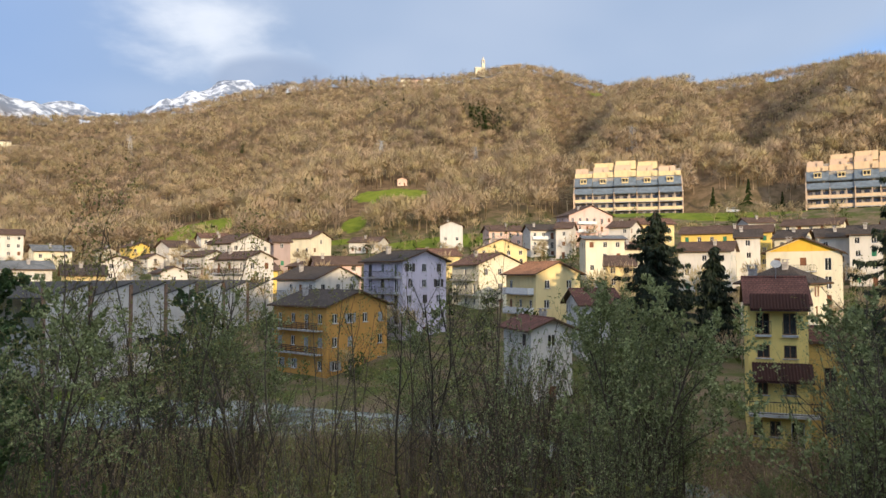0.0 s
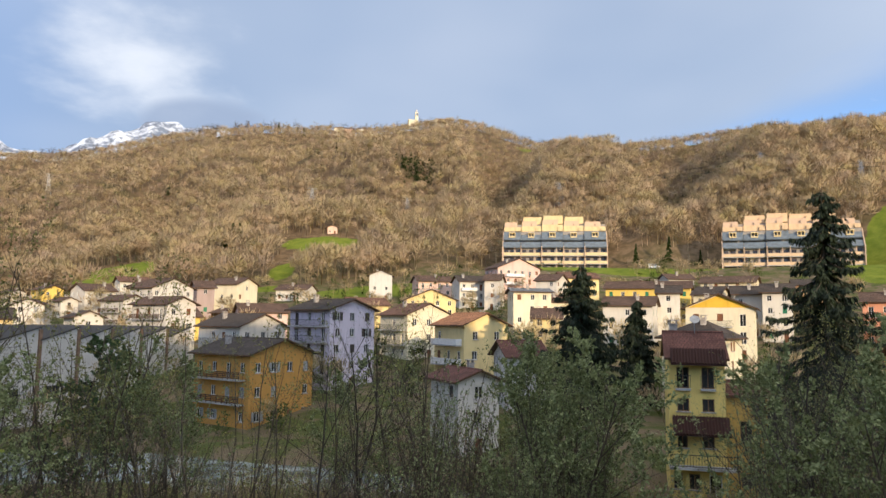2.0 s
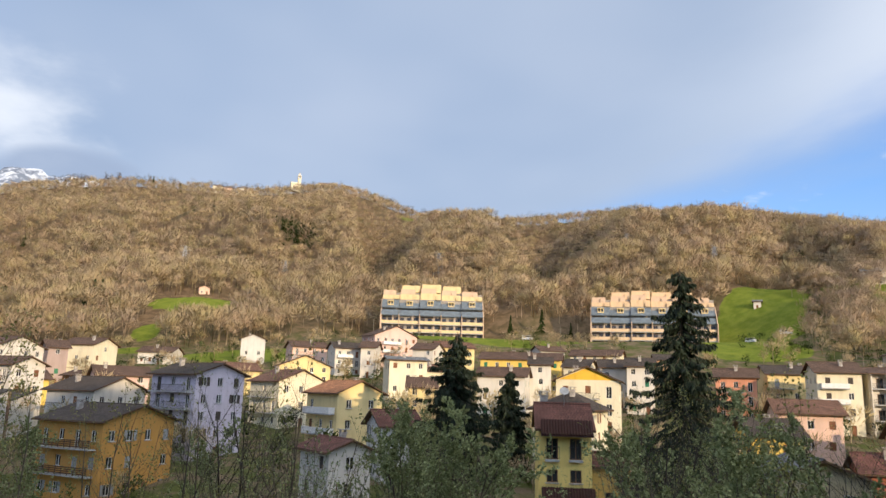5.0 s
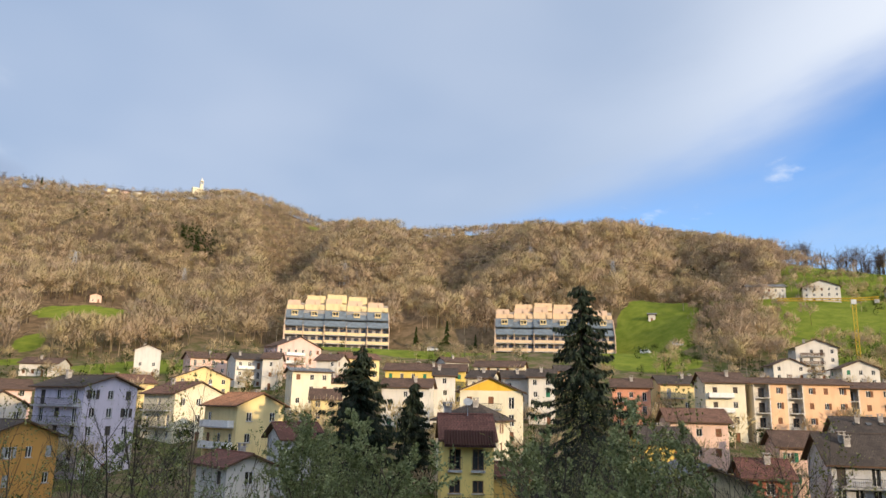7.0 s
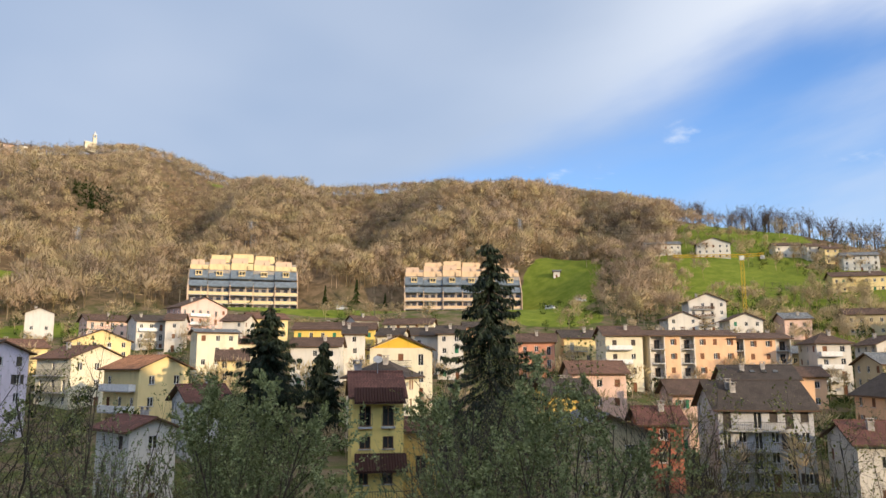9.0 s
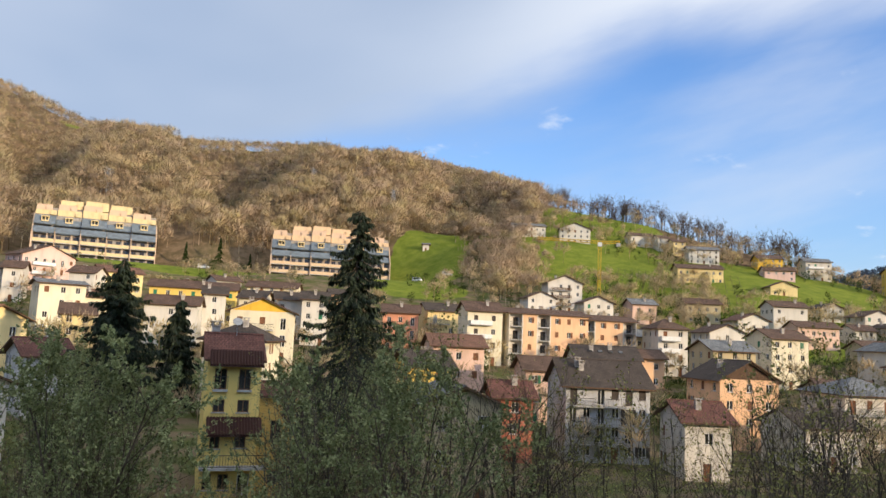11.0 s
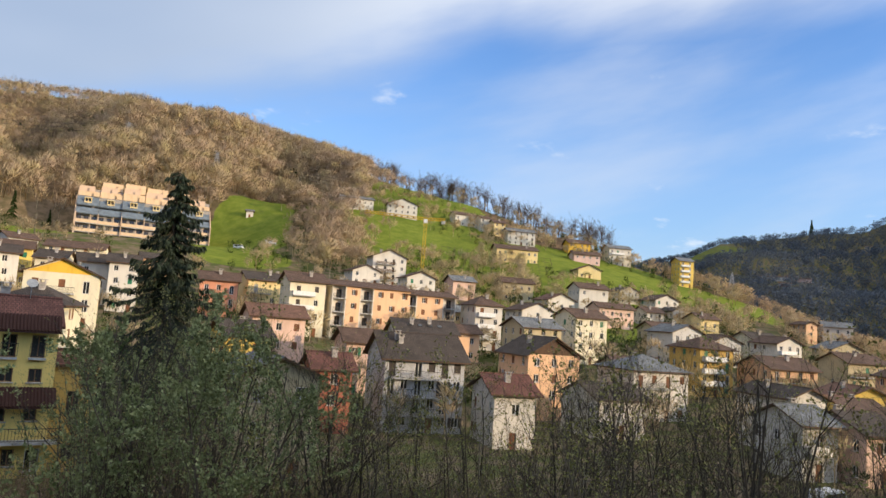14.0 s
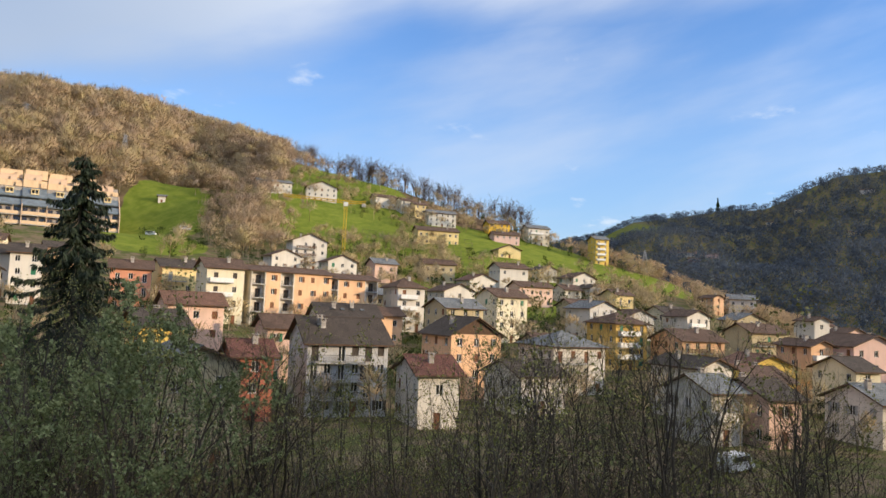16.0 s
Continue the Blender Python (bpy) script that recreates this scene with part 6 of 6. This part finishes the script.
    hs = np.array([(o.matrix_basis.translation.x, o.matrix_basis.translation.y) for o in bpy.data.objects if o.parent is None and o.name.startswith(("house", "apartment", "workshop"))])
    free = np.min(np.hypot(q[:, None, 0] - hs[None, :, 0], q[:, None, 1] - hs[None, :, 1]), axis=1) > 9.5
    q = q[free & block_clear(q)]
    fr = hs / np.linalg.norm(hs, axis=1)[:, None]
    for k in range(5):
        off = rng.uniform(8.5, 13, (len(hs), 1))
        g = hs - fr * off + np.stack([fr[:, 1], -fr[:, 0]], -1) * rng.normal(0, 5.5, (len(hs), 1))
        g = g[(np.hypot(g[:, 0], g[:, 1]) > 96) & (np.min(np.hypot(g[:, None, 0] - hs[None, :, 0], g[:, None, 1] - hs[None, :, 1]), axis=1) > 7.8) & (np.hypot(g[:, 0], g[:, 1]) < 345)]
        q = np.concatenate([q, g])
    plant_far("garden_shrubs", q[::3], ("clump", "clump"), GARDEN, "green shrubs and hedges in the village gardens", 31, (2.5, 5.5), "shrubs")
    plant_far("garden_trees", q[1::3], ("brush", "tall"), WOODS_PALE, "small leafless garden trees among the houses", 32, (5, 10))
    plant_far("garden_shrubs", q[2::3], ("brush", "clump"), EVERGREEN, "dark evergreen shrubs among the houses", 33, (2.5, 6), "shrubs")


GARDEN = wood_cover("garden_green", (.07, .11, .03), (.10, .13, .04), (.13, .12, .05))
WOODS_PALE = wood_cover("budding_woods", (.55, .425, .26), (.48, .375, .24), (.50, .43, .19))
WOODS_DARK = wood_cover("crest_woods", (.18, .14, .11), (.15, .12, .10), (.20, .16, .12))
hill_woods()


class Growth:
    """Grows branches (tubes) and leaves (small triangles) into arrays."""

    def __init__(self, seed):
        self.r = random.Random(seed)
        self.v, self.t, self.m, self.ends = [], [], [], []

    def tube(self, pts, radii, n):
        o = len(self.v)
        for i, (p, r) in enumerate(zip(pts, radii)):
            d = (pts[min(i + 1, len(pts) - 1)] - pts[max(i - 1, 0)]).normalized()
            s = d.orthogonal().normalized()
            u = d.cross(s)
            for k in range(n):
                a = 2 * math.pi * k / n
                self.v.append(p + (s * math.cos(a) + u * math.sin(a)) * r)
        for i in range(len(pts) - 1):
            for k in range(n):
                a, b, c, d = o + i * n + k, o + i * n + (k + 1) % n, o + (i + 1) * n + (k + 1) % n, o + (i + 1) * n + k
                self.t += [(a, b, c), (a, c, d)]
                self.m += [0, 0]

    def leaf(self, p, d, size, wide=.32):
        side = d.cross(Vector((self.r.gauss(0, 1), self.r.gauss(0, 1), self.r.gauss(0, 1)))).normalized() * size * wide
        o = len(self.v)
        self.v += [p, p + d * size * .5 + side, p + d * size, p + d * size * .5 - side]
        self.t += [(o, o + 1, o + 2), (o, o + 2, o + 3)]
        self.m += [1, 1]

    def branch(self, p, d, length, radius, level, spec):
        r, n = self.r, (5 if radius > .055 else 4) if level == 0 else (4 if radius > .02 else 3) if level == 1 else 3
        seg = 6 if level == 0 else (3 if radius > .02 else 2) if level == 1 else 2
        pts, dirs = [p.copy()], []
        q = d.normalized()
        for i in range(seg):
            q = (q + Vector((r.gauss(0, 1), r.gauss(0, 1), r.gauss(0, 1))) * spec["wander"] + Vector((0, 0, spec["lift"][level]))).normalized()
            p = p + q * (length / seg)
            pts.append(p.copy())
            dirs.append(q.copy())
        self.tube(pts, [radius * (1 - .8 * i / seg) for i in range(seg + 1)], n)
        if level < spec["levels"]:
            lo = spec["start"][level]
            for k in range(spec["kids"][level]):
                u = lo + (1 - lo) * (k + r.random()) / spec["kids"][level]
                i = min(int(u * seg), seg - 1)
                base = pts[i].lerp(pts[i + 1], u * seg - i)
                side = dirs[i].orthogonal().normalized()
                side.rotate(Matrix.Rotation(r.uniform(0, 6.28), 3, dirs[i]))
                ang = radians(spec["angle"][level] + r.gauss(0, 9))
                cd = dirs[i] * math.cos(ang) + side * math.sin(ang)
                self.branch(base, cd, length * spec["ratio"][level] * (1.15 - .65 * u) * r.uniform(.75, 1.2), radius * .42 * (1 - .5 * u), level + 1, spec)
        if level >= spec["leaf_level"]:
            for k in range(spec["leaves"]):
                u = r.random()
                i = min(int(u * seg), seg - 1)
                base = pts[i].lerp(pts[i + 1], u * seg - i)
                ld = (dirs[i] * .6 + Vector((r.gauss(0, 1), r.gauss(0, 1), r.gauss(0, 1) + spec["droop"])) * .7).normalized()
                self.leaf(base, ld, spec["leaf"] * r.uniform(.6, 1.3), spec.get("wide", .32))

    def meshes(self, bark, foliage):
        v, t, m = np.array([tuple(p) for p in self.v]), np.array(self.t), np.array(self.m)
        out = []
        for k, mat, nm in ((0, bark, "trunk"), (1, foliage, "crown")):
            sel = t[m == k]
            if len(sel) == 0:
                continue
            used, inv = np.unique(sel, return_inverse=True)
            out.append(triangle_mesh(nm, v[used], inv.reshape(-1, 3), mat))
        return out


WILLOW_SPEC = dict(wander=.10, lift=(.05, .10, .10, .06), levels=3, kids=(9, 6, 5), start=(.22, .2, .15), angle=(38, 38, 42), ratio=(.55, .55, .5), leaf_level=2, leaves=19, leaf=.12, droop=.3, wide=.30)
STEM_SPEC = dict(wander=.07, lift=(.03, .12, .12, .06), levels=3, kids=(11, 5, 4), start=(.25, .2, .2), angle=(34, 36, 40), ratio=(.36, .5, .5), leaf_level=2, leaves=2, leaf=.09, droop=.3, wide=.4)
BARE_SPEC = dict(wander=.12, lift=(.03, .08, .08, .04), levels=3, kids=(10, 7, 6), start=(.25, .15, .15), angle=(44, 42, 44), ratio=(.5, .55, .5), leaf_level=3, leaves=1, leaf=.045, droop=.0, wide=.4)
IVY_SPEC = dict(wander=.12, lift=(.03, .04, .02, .0), levels=2, kids=(26, 6), start=(.05, .2), angle=(62, 45), ratio=(.30, .5), leaf_level=1, leaves=44, leaf=.17, droop=-.2, wide=.5)


THICKET_LEAFY = dict(wander=.05, lift=(.06, .16, .1), levels=1, kids=(11,), start=(.06,), angle=(30,), ratio=(.27,), leaf_level=0, leaves=17, leaf=.11, droop=.35, wide=.30)
THICKET_BARE = dict(wander=.06, lift=(.05, .14, .1), levels=2, kids=(8, 2), start=(.12, .2), angle=(30, 34), ratio=(.30, .45), leaf_level=1, leaves=2, leaf=.075, droop=.2, wide=.4)


def thicket_template(seed, spec, stems, height, bark, foliage, spread_out=.26):
    """Many slim shoots from one stool, clothed from the ground up."""
    g = Growth(seed)
    for k in range(stems):
        a = g.r.uniform(0, 6.28)
        o = g.r.uniform(0, .9)
        lean = g.r.uniform(.02, spread_out)
        g.branch(Vector((math.cos(a) * o, math.sin(a) * o, -.3)), Vector((math.cos(a) * lean, math.sin(a) * lean, 1)), height * g.r.uniform(.45, 1), g.r.uniform(.025, .05), 0, spec)
    return g.meshes(bark, foliage)


def tree_template(name, seeds, spec, height, radius, bark, foliage, lean=.12):
    g = Growth(seeds)
    for k in range(g.r.choice((1, 1, 2)) if spec is not IVY_SPEC else 1):
        d = Vector((g.r.gauss(0, lean), g.r.gauss(0, lean), 1))
        g.branch(Vector((g.r.gauss(0, .35), g.r.gauss(0, .35), -.3)), d, height * g.r.uniform(.8, 1), radius * g.r.uniform(.7, 1), 0, spec)
    return g.meshes(bark, foliage)


def spruce_meshes(seed, height, reach):
    """Drooping old spruce: bare trunk, tiers of boughs with hanging sprays, ragged outline."""
    g = Growth(seed)
    r = g.r
    g.tube([Vector((0, 0, -.4)), Vector((.1, 0, height * .4)), Vector((0, .1, height * .75)), Vector((.05, 0, height))], [height * .016, height * .012, height * .006, .02], 7)
    z = height * .10
    while z < height * .985:
        f = z / height
        span = reach * (1 - f) ** .65 * r.uniform(.7, 1.15) * (.55 + .45 * min(1, f * 4)) + .25
        for k in range(6 if f < .9 else 4):
            if r.random() < .2:
                continue
            a = r.uniform(0, 6.28)
            L = span * r.choice((r.uniform(.25, .6), r.uniform(.5, .9), r.uniform(.75, 1.25)))
            pts = [Vector((0, 0, z))]
            for i in range(1, 6):
                u = i / 5
                pts.append(Vector((math.cos(a) * L * u, math.sin(a) * L * u, z - L * (.62 * u - .20 * u ** 3) + .12 * L * u ** 4)))
            g.tube(pts, [.05, .04, .03, .02, .015, .008], 3)
            for _ in range(int(16 + L * 26)):
                u = r.uniform(.12, 1)
                i = min(int(u * 5), 4)
                p = pts[i].lerp(pts[i + 1], u * 5 - i)
                side = Vector((-math.sin(a), math.cos(a), 0)) * r.gauss(0, .55)
                d = (Vector((math.cos(a) * .5, math.sin(a) * .5, -.75 - r.random())) + side).normalized()
                g.leaf(p + side * .25 * (1 - u), d, r.uniform(.3, .95), .13)
        z += height * r.uniform(.009, .016)
    return g.meshes(BARK, NEEDLE)


def tree(name, meshes, x, y, scale, turn, label, category, group, dz=0.0):
    root = tagged(new(name), label, category, group)
    root.matrix_basis = Matrix.Translation((x, y, ground(x, y) + dz)) @ Matrix.Rotation(radians(turn), 4, "Z") @ Matrix.Diagonal((scale, scale, scale, 1))
    for me in meshes:
        part(me.name.split(".")[0], me, root)
    return root


TEMPLATES = {
    "willow": [tree_template("willow", 100 + k, WILLOW_SPEC, 10, .11, BARK, WILLOW) for k in range(3)],
    "stem": [tree_template("stem", 200 + k, STEM_SPEC, 11, .065, BARK_PALE if k == 1 else BARK, BUDS) for k in range(4)],
    "bare": [tree_template("bare", 300 + k, BARE_SPEC, 9, .085, BARK_DARK, BUDS) for k in range(3)],
    "ivy": [tree_template("ivy", 400 + k, IVY_SPEC, 10, .14, BARK, IVY) for k in range(2)],
}
TEMPLATES["leafy"] = [thicket_template(500 + k, THICKET_LEAFY, 12, 9, BARK, WILLOW) for k in range(4)]
TEMPLATES["shoots"] = [thicket_template(600 + k, THICKET_BARE, 10, 9, BARK if k % 2 else BARK_PALE, BUDS) for k in range(4)]
TEMPLATES["brush"] = [thicket_template(700 + k, THICKET_BARE, 11, 7, BARK, DRY, .5) for k in range(3)]
LABELS = dict(leafy="willow thicket of slim shoots with grey-green leaves", shoots="thicket of slim budding shoots on the bank", brush="tangled brown brushwood thicket on the bank",
              willow="grey-green leafy willow with slender stems on the river bank", stem="slim budding tree with pale upright stems", bare="dark leafless tree with a dense brush of twigs",
              ivy="tree wrapped in dark green ivy")
CANOPY = table(-36, 1.6, -31, 1.2, -28, -.4, -20, -1.2, -15, -1.0, -8, -2.6, -4, -2.0, 0, -0.6, 2, 0.8, 5, -0.2, 7, -4.4, 9.5, -5.5, 11, -2.9, 13, -1.3,
               17, -0.4, 20, -1.1, 21.5, -4.5, 23, -14, 26, -14, 27, -4.5, 29, -1.5, 31, -1.1, 36, -0.9, 40, -1.9, 46, -4.3, 55, -4.9, 63, -3.7, 67, -0.8,
               70, -1.9, 74, -2.8, 77.5, -1.1, 80, -4.8, 83, -6.3, 85, -2.3, 88, -5.8, 96, -6.3)


def clear_of_yellow_house(az, half, d, top):
    return not (22.0 - half < az < 25.6 + half * .6 and d < 68 and top > -12.5)


def river_bank_trees():
    rng = random.Random(5)
    nominal = dict(willow=9.6, stem=10.0, bare=8.6, ivy=9.6, leafy=8.8, shoots=8.8, brush=6.8)

    def plant(kind, az, d, top, most=1.7):
        x, y = on_bearing(az, d)
        h = EYE + d * math.tan(radians(top)) - ground(x, y)
        if h < 1.6 or not clear_of_yellow_house(az, math.degrees(.3 * h / d), d, top):
            return
        tree("tree" if kind in ("willow", "stem", "bare", "ivy") else "thicket", rng.choice(TEMPLATES[kind]), x, y, max(.3, min(most, h / nominal[kind])), rng.uniform(0, 360), LABELS[kind],
             "tree" if kind in ("willow", "stem", "bare", "ivy") else "thicket", "river bank trees" if kind in ("willow", "stem", "bare", "ivy") else "river bank thickets")

    def canopy(az):
        return float(np.interp(az, *CANOPY)) if not 21.5 < az < 27.5 else -13.5

    # taller trees
    n = 120
    for k in range(n):
        az = -35 + 131 * ((k * 7 % n) + rng.uniform(-.6, .6)) / n
        d = rng.choice((rng.uniform(32, 46), rng.uniform(44, 62)))
        if k % 3 == 0:
            d = float(lookup(RIVER_D, az)) + rng.uniform(14, 24)
        elif abs(d - float(lookup(RIVER_D, az))) < 11:
            d = max(29, d - 14)
        if 8 < az < 22 or 28 < az < 31:
            kind = rng.choices(("willow", "stem", "bare"), (4, 1, 1))[0]
        elif az < -28:
            kind = rng.choices(("ivy", "bare", "stem"), (3, 1, 3))[0]
        elif az < 40:
            kind = rng.choices(("willow", "stem", "bare"), (1, 6, 3))[0]
        else:
            kind = rng.choices(("stem", "bare"), (5, 3))[0]
        plant(kind, az, d, canopy(az) - abs(rng.gauss(0, 1.2)))
    # thickets in three belts, the nearest lowest
    for belt, (n, d0, d1, low) in enumerate(((110, 27, 35, 4.5), (125, 34, 46, 1.6), (105, 45, 60, 0.2))):
        for k in range(n):
            az = -36 + 132 * (k + rng.uniform(-.5, .5)) / n
            d = rng.uniform(d0, d1)
            if abs(d - float(lookup(RIVER_D, az))) < 9:
                d = float(lookup(RIVER_D, az)) + rng.choice((-11, 12))
            top = canopy(az) - low - abs(rng.gauss(0, 1.7))
            if az < 4:
                top -= 3.4
                kind = rng.choices(("leafy", "shoots", "brush"), (2, 3, 5))[0]
                if rng.random() < ((.35, .5, .6) if -16 < az < 3 else (.3, .5, .6))[belt]:
                    continue
            elif az < 31:
                kind = rng.choices(("leafy", "shoots", "brush"), (8, 2, 1))[0]
            else:
                top -= (0, .8, 1.2)[belt]
                if rng.random() < ((.45, .75, .9) if 37 < az < 50 else (.1, .4, .5))[belt]:
                    continue
                top -= 1.5 * (37 < az < 50)
                kind = rng.choices(("leafy", "shoots", "brush"), (1, 6, 4))[0]
            plant(kind, az, max(d, 25), max(top, -15.5))


river_bank_trees()
tree("spruce", spruce_meshes(7, 30, 9.2), *on_bearing(32.9, 88), 1.0, 0, "tall dark spruce with ragged drooping boughs", "tree", "spruces", -.8)
tree("spruce", spruce_meshes(8, 20, 8), *on_bearing(16.1, 100), 1.0, 40, "dark full spruce standing between houses", "tree", "spruces", 0)
tree("spruce", spruce_meshes(9, 15, 4.2), *on_bearing(20.2, 108), 1.0, 80, "small dark spruce beside a white house", "tree", "spruces", 0)
for az, d, s in ((31.6, 84, 1.0), (34.2, 86, 1.1), (33.4, 80, .9)):
    tree("tree", TEMPLATES["ivy"][0], *on_bearing(az, d), s, az * 40, LABELS["ivy"], "tree", "river bank trees")
for az, d, s in ((-26.6, 60, 1.55), (-25.2, 66, 1.2), (84.9, 62, 1.3), (79.5, 175, 1.2), (81, 178, 1.3), (82.3, 174, 1.25), (80.2, 182, 1.2), (83.1, 180, 1.1)):
    tree("tree", TEMPLATES["bare"][int(d) % 3], *on_bearing(az, d), s, az * 77, LABELS["bare"], "tree", "tall bare trees")

for az, d, s in ((-30.6, 58, 1.75), (-29.6, 62, 1.6), (-20.9, 66, 1.45), (-31.5, 50, 1.6)):
    tree("tree", TEMPLATES["ivy"][int(d) % 2], *on_bearing(az, d), s, az * 51, LABELS["ivy"], "tree", "river bank trees")
for az, d, s in ((-28.3, 40, 1.6), (-26.9, 36, 1.45), (-22.0, 42, 1.5), (-19.2, 38, 1.3), (-16.8, 44, 1.45), (-14.1, 37, 1.2), (-11.5, 41, 1.3), (-8.2, 35, 1.05), (-17.9, 50, 1.5), (-13.0, 52, 1.4)):
    tree("tree", TEMPLATES["stem"][int(d) % 4], *on_bearing(az, d), s, az * 33, LABELS["stem"], "tree", "river bank trees")
for k, az in enumerate((29.2, 30.6, 31.8, 36.4, 38.2, 40.1, 42.3, 44.6, 48, 50.4, 51.8, 54.6, 57.2, 60.3, 63.4, 64.6, 65.7, 66.8, 67.9, 69, 70.8, 72, 73.1, 74.2, 75.3, 76.4, 77.5, 81, 84.2, 85.4, 88)):
    d = 41 + (k * 7 % 5) * 3.4
    x, y = on_bearing(az, d)
    h = EYE + d * math.tan(radians(float(np.interp(az, *CANOPY)) - (k * 5 % 4) * .5)) - ground(x, y)
    tree("tree", TEMPLATES["bare"][k % 3], x, y, max(.6, min(1.8, h / 8.6)), az * 57, LABELS["bare"], "tree", "tall bare trees")
TEMPLATES["fresh"] = [thicket_template(800 + k, dict(THICKET_LEAFY, leaf=.13, leaves=13), 14, 2.6, BARK, BUSH, .9) for k in range(3)]
for az, d, s in ((-27.2, 33, 1.5), (-25.4, 35, 1.8), (-23.8, 34, 1.6), (-21.0, 31, 1.2), (-18.1, 32, 1.1), (-15.5, 34, 1.2), (-12.2, 30, 1.0), (-8.8, 29, 1.1), (-5.5, 31, 1.2), (-29.4, 30, 1.4),
                 (-20.2, 28, 1.0), (-14.4, 28, .9), (62, 31, 1.2), (73, 30, 1.3), (81, 32, 1.5), (88, 31, 1.4)):
    tree("thicket", TEMPLATES["fresh"][int(d) % 3], *on_bearing(az, d), s, az * 61, "low fresh green bush on the shaded bank", "thicket", "river bank thickets")


def undergrowth():
    """Brambles, dead stalks and fresh shoots on the near bank, one mesh for each kind."""
    rng = np.random.default_rng(21)
    for name, mat, n, tall, leafy, label, cond in (
            ("brambles", DRY, 3400, 2.4, .10, "tangled dry brambles and dead stalks on the bank", 0), ("shoots", BUSH, 1500, 1.1, .16, "fresh green undergrowth on the bank", 1),
            ("brush", BUDS, 1800, 3.0, .12, "budding brushwood on the bank", 2)):
        az, d = rng.uniform(-36, 97, n), rng.uniform(24, 66, n)
        x0, y0 = np.sin(np.radians(az)) * d, np.cos(np.radians(az)) * d
        clump = (wave(x0, y0, 7, cond * 3) > (-.4, .15, -.2)[cond]) & ((az < 34) | (rng.uniform(size=n) < (.55, .9, .8)[cond]))
        x0, y0 = x0[clump], y0[clump]
        z0 = land(x0, y0)
        vs, ts, o = [], [], 0
        for x, y, z in zip(x0, y0, z0):
            k = 26
            base = np.array([x, y, z - .1]) + np.concatenate([rng.normal(0, .5, (k, 2)), np.zeros((k, 1))], 1)
            h = tall * rng.uniform(.4, 1.2, (k, 1))
            tip = base + np.concatenate([rng.normal(0, .45, (k, 2)) * h, h], 1)
            side = rng.normal(0, 1, (k, 3)) * np.array([1, 1, .1])
            side = side / np.linalg.norm(side, axis=1)[:, None] * (.02 if cond != 1 else .035)
            tri = np.stack([base - side, base + side, tip], 1)
            u = rng.uniform(.3, 1, (k * 2, 1))
            j = rng.integers(0, k, k * 2)
            p = base[j] + (tip[j] - base[j]) * u
            a, b = rng.normal(0, leafy, (k * 2, 3)), rng.normal(0, leafy, (k * 2, 3))
            tri = np.concatenate([tri, np.stack([p, p + a, p + b], 1)])
            vs.append(tri.reshape(-1, 3))
            ts.append(np.arange(o, o + len(tri) * 3).reshape(-1, 3))
            o += len(tri) * 3
        tagged(new(name, triangle_mesh(name, np.concatenate(vs), np.concatenate(ts), mat)), label, "undergrowth", kind="stuff")


undergrowth()
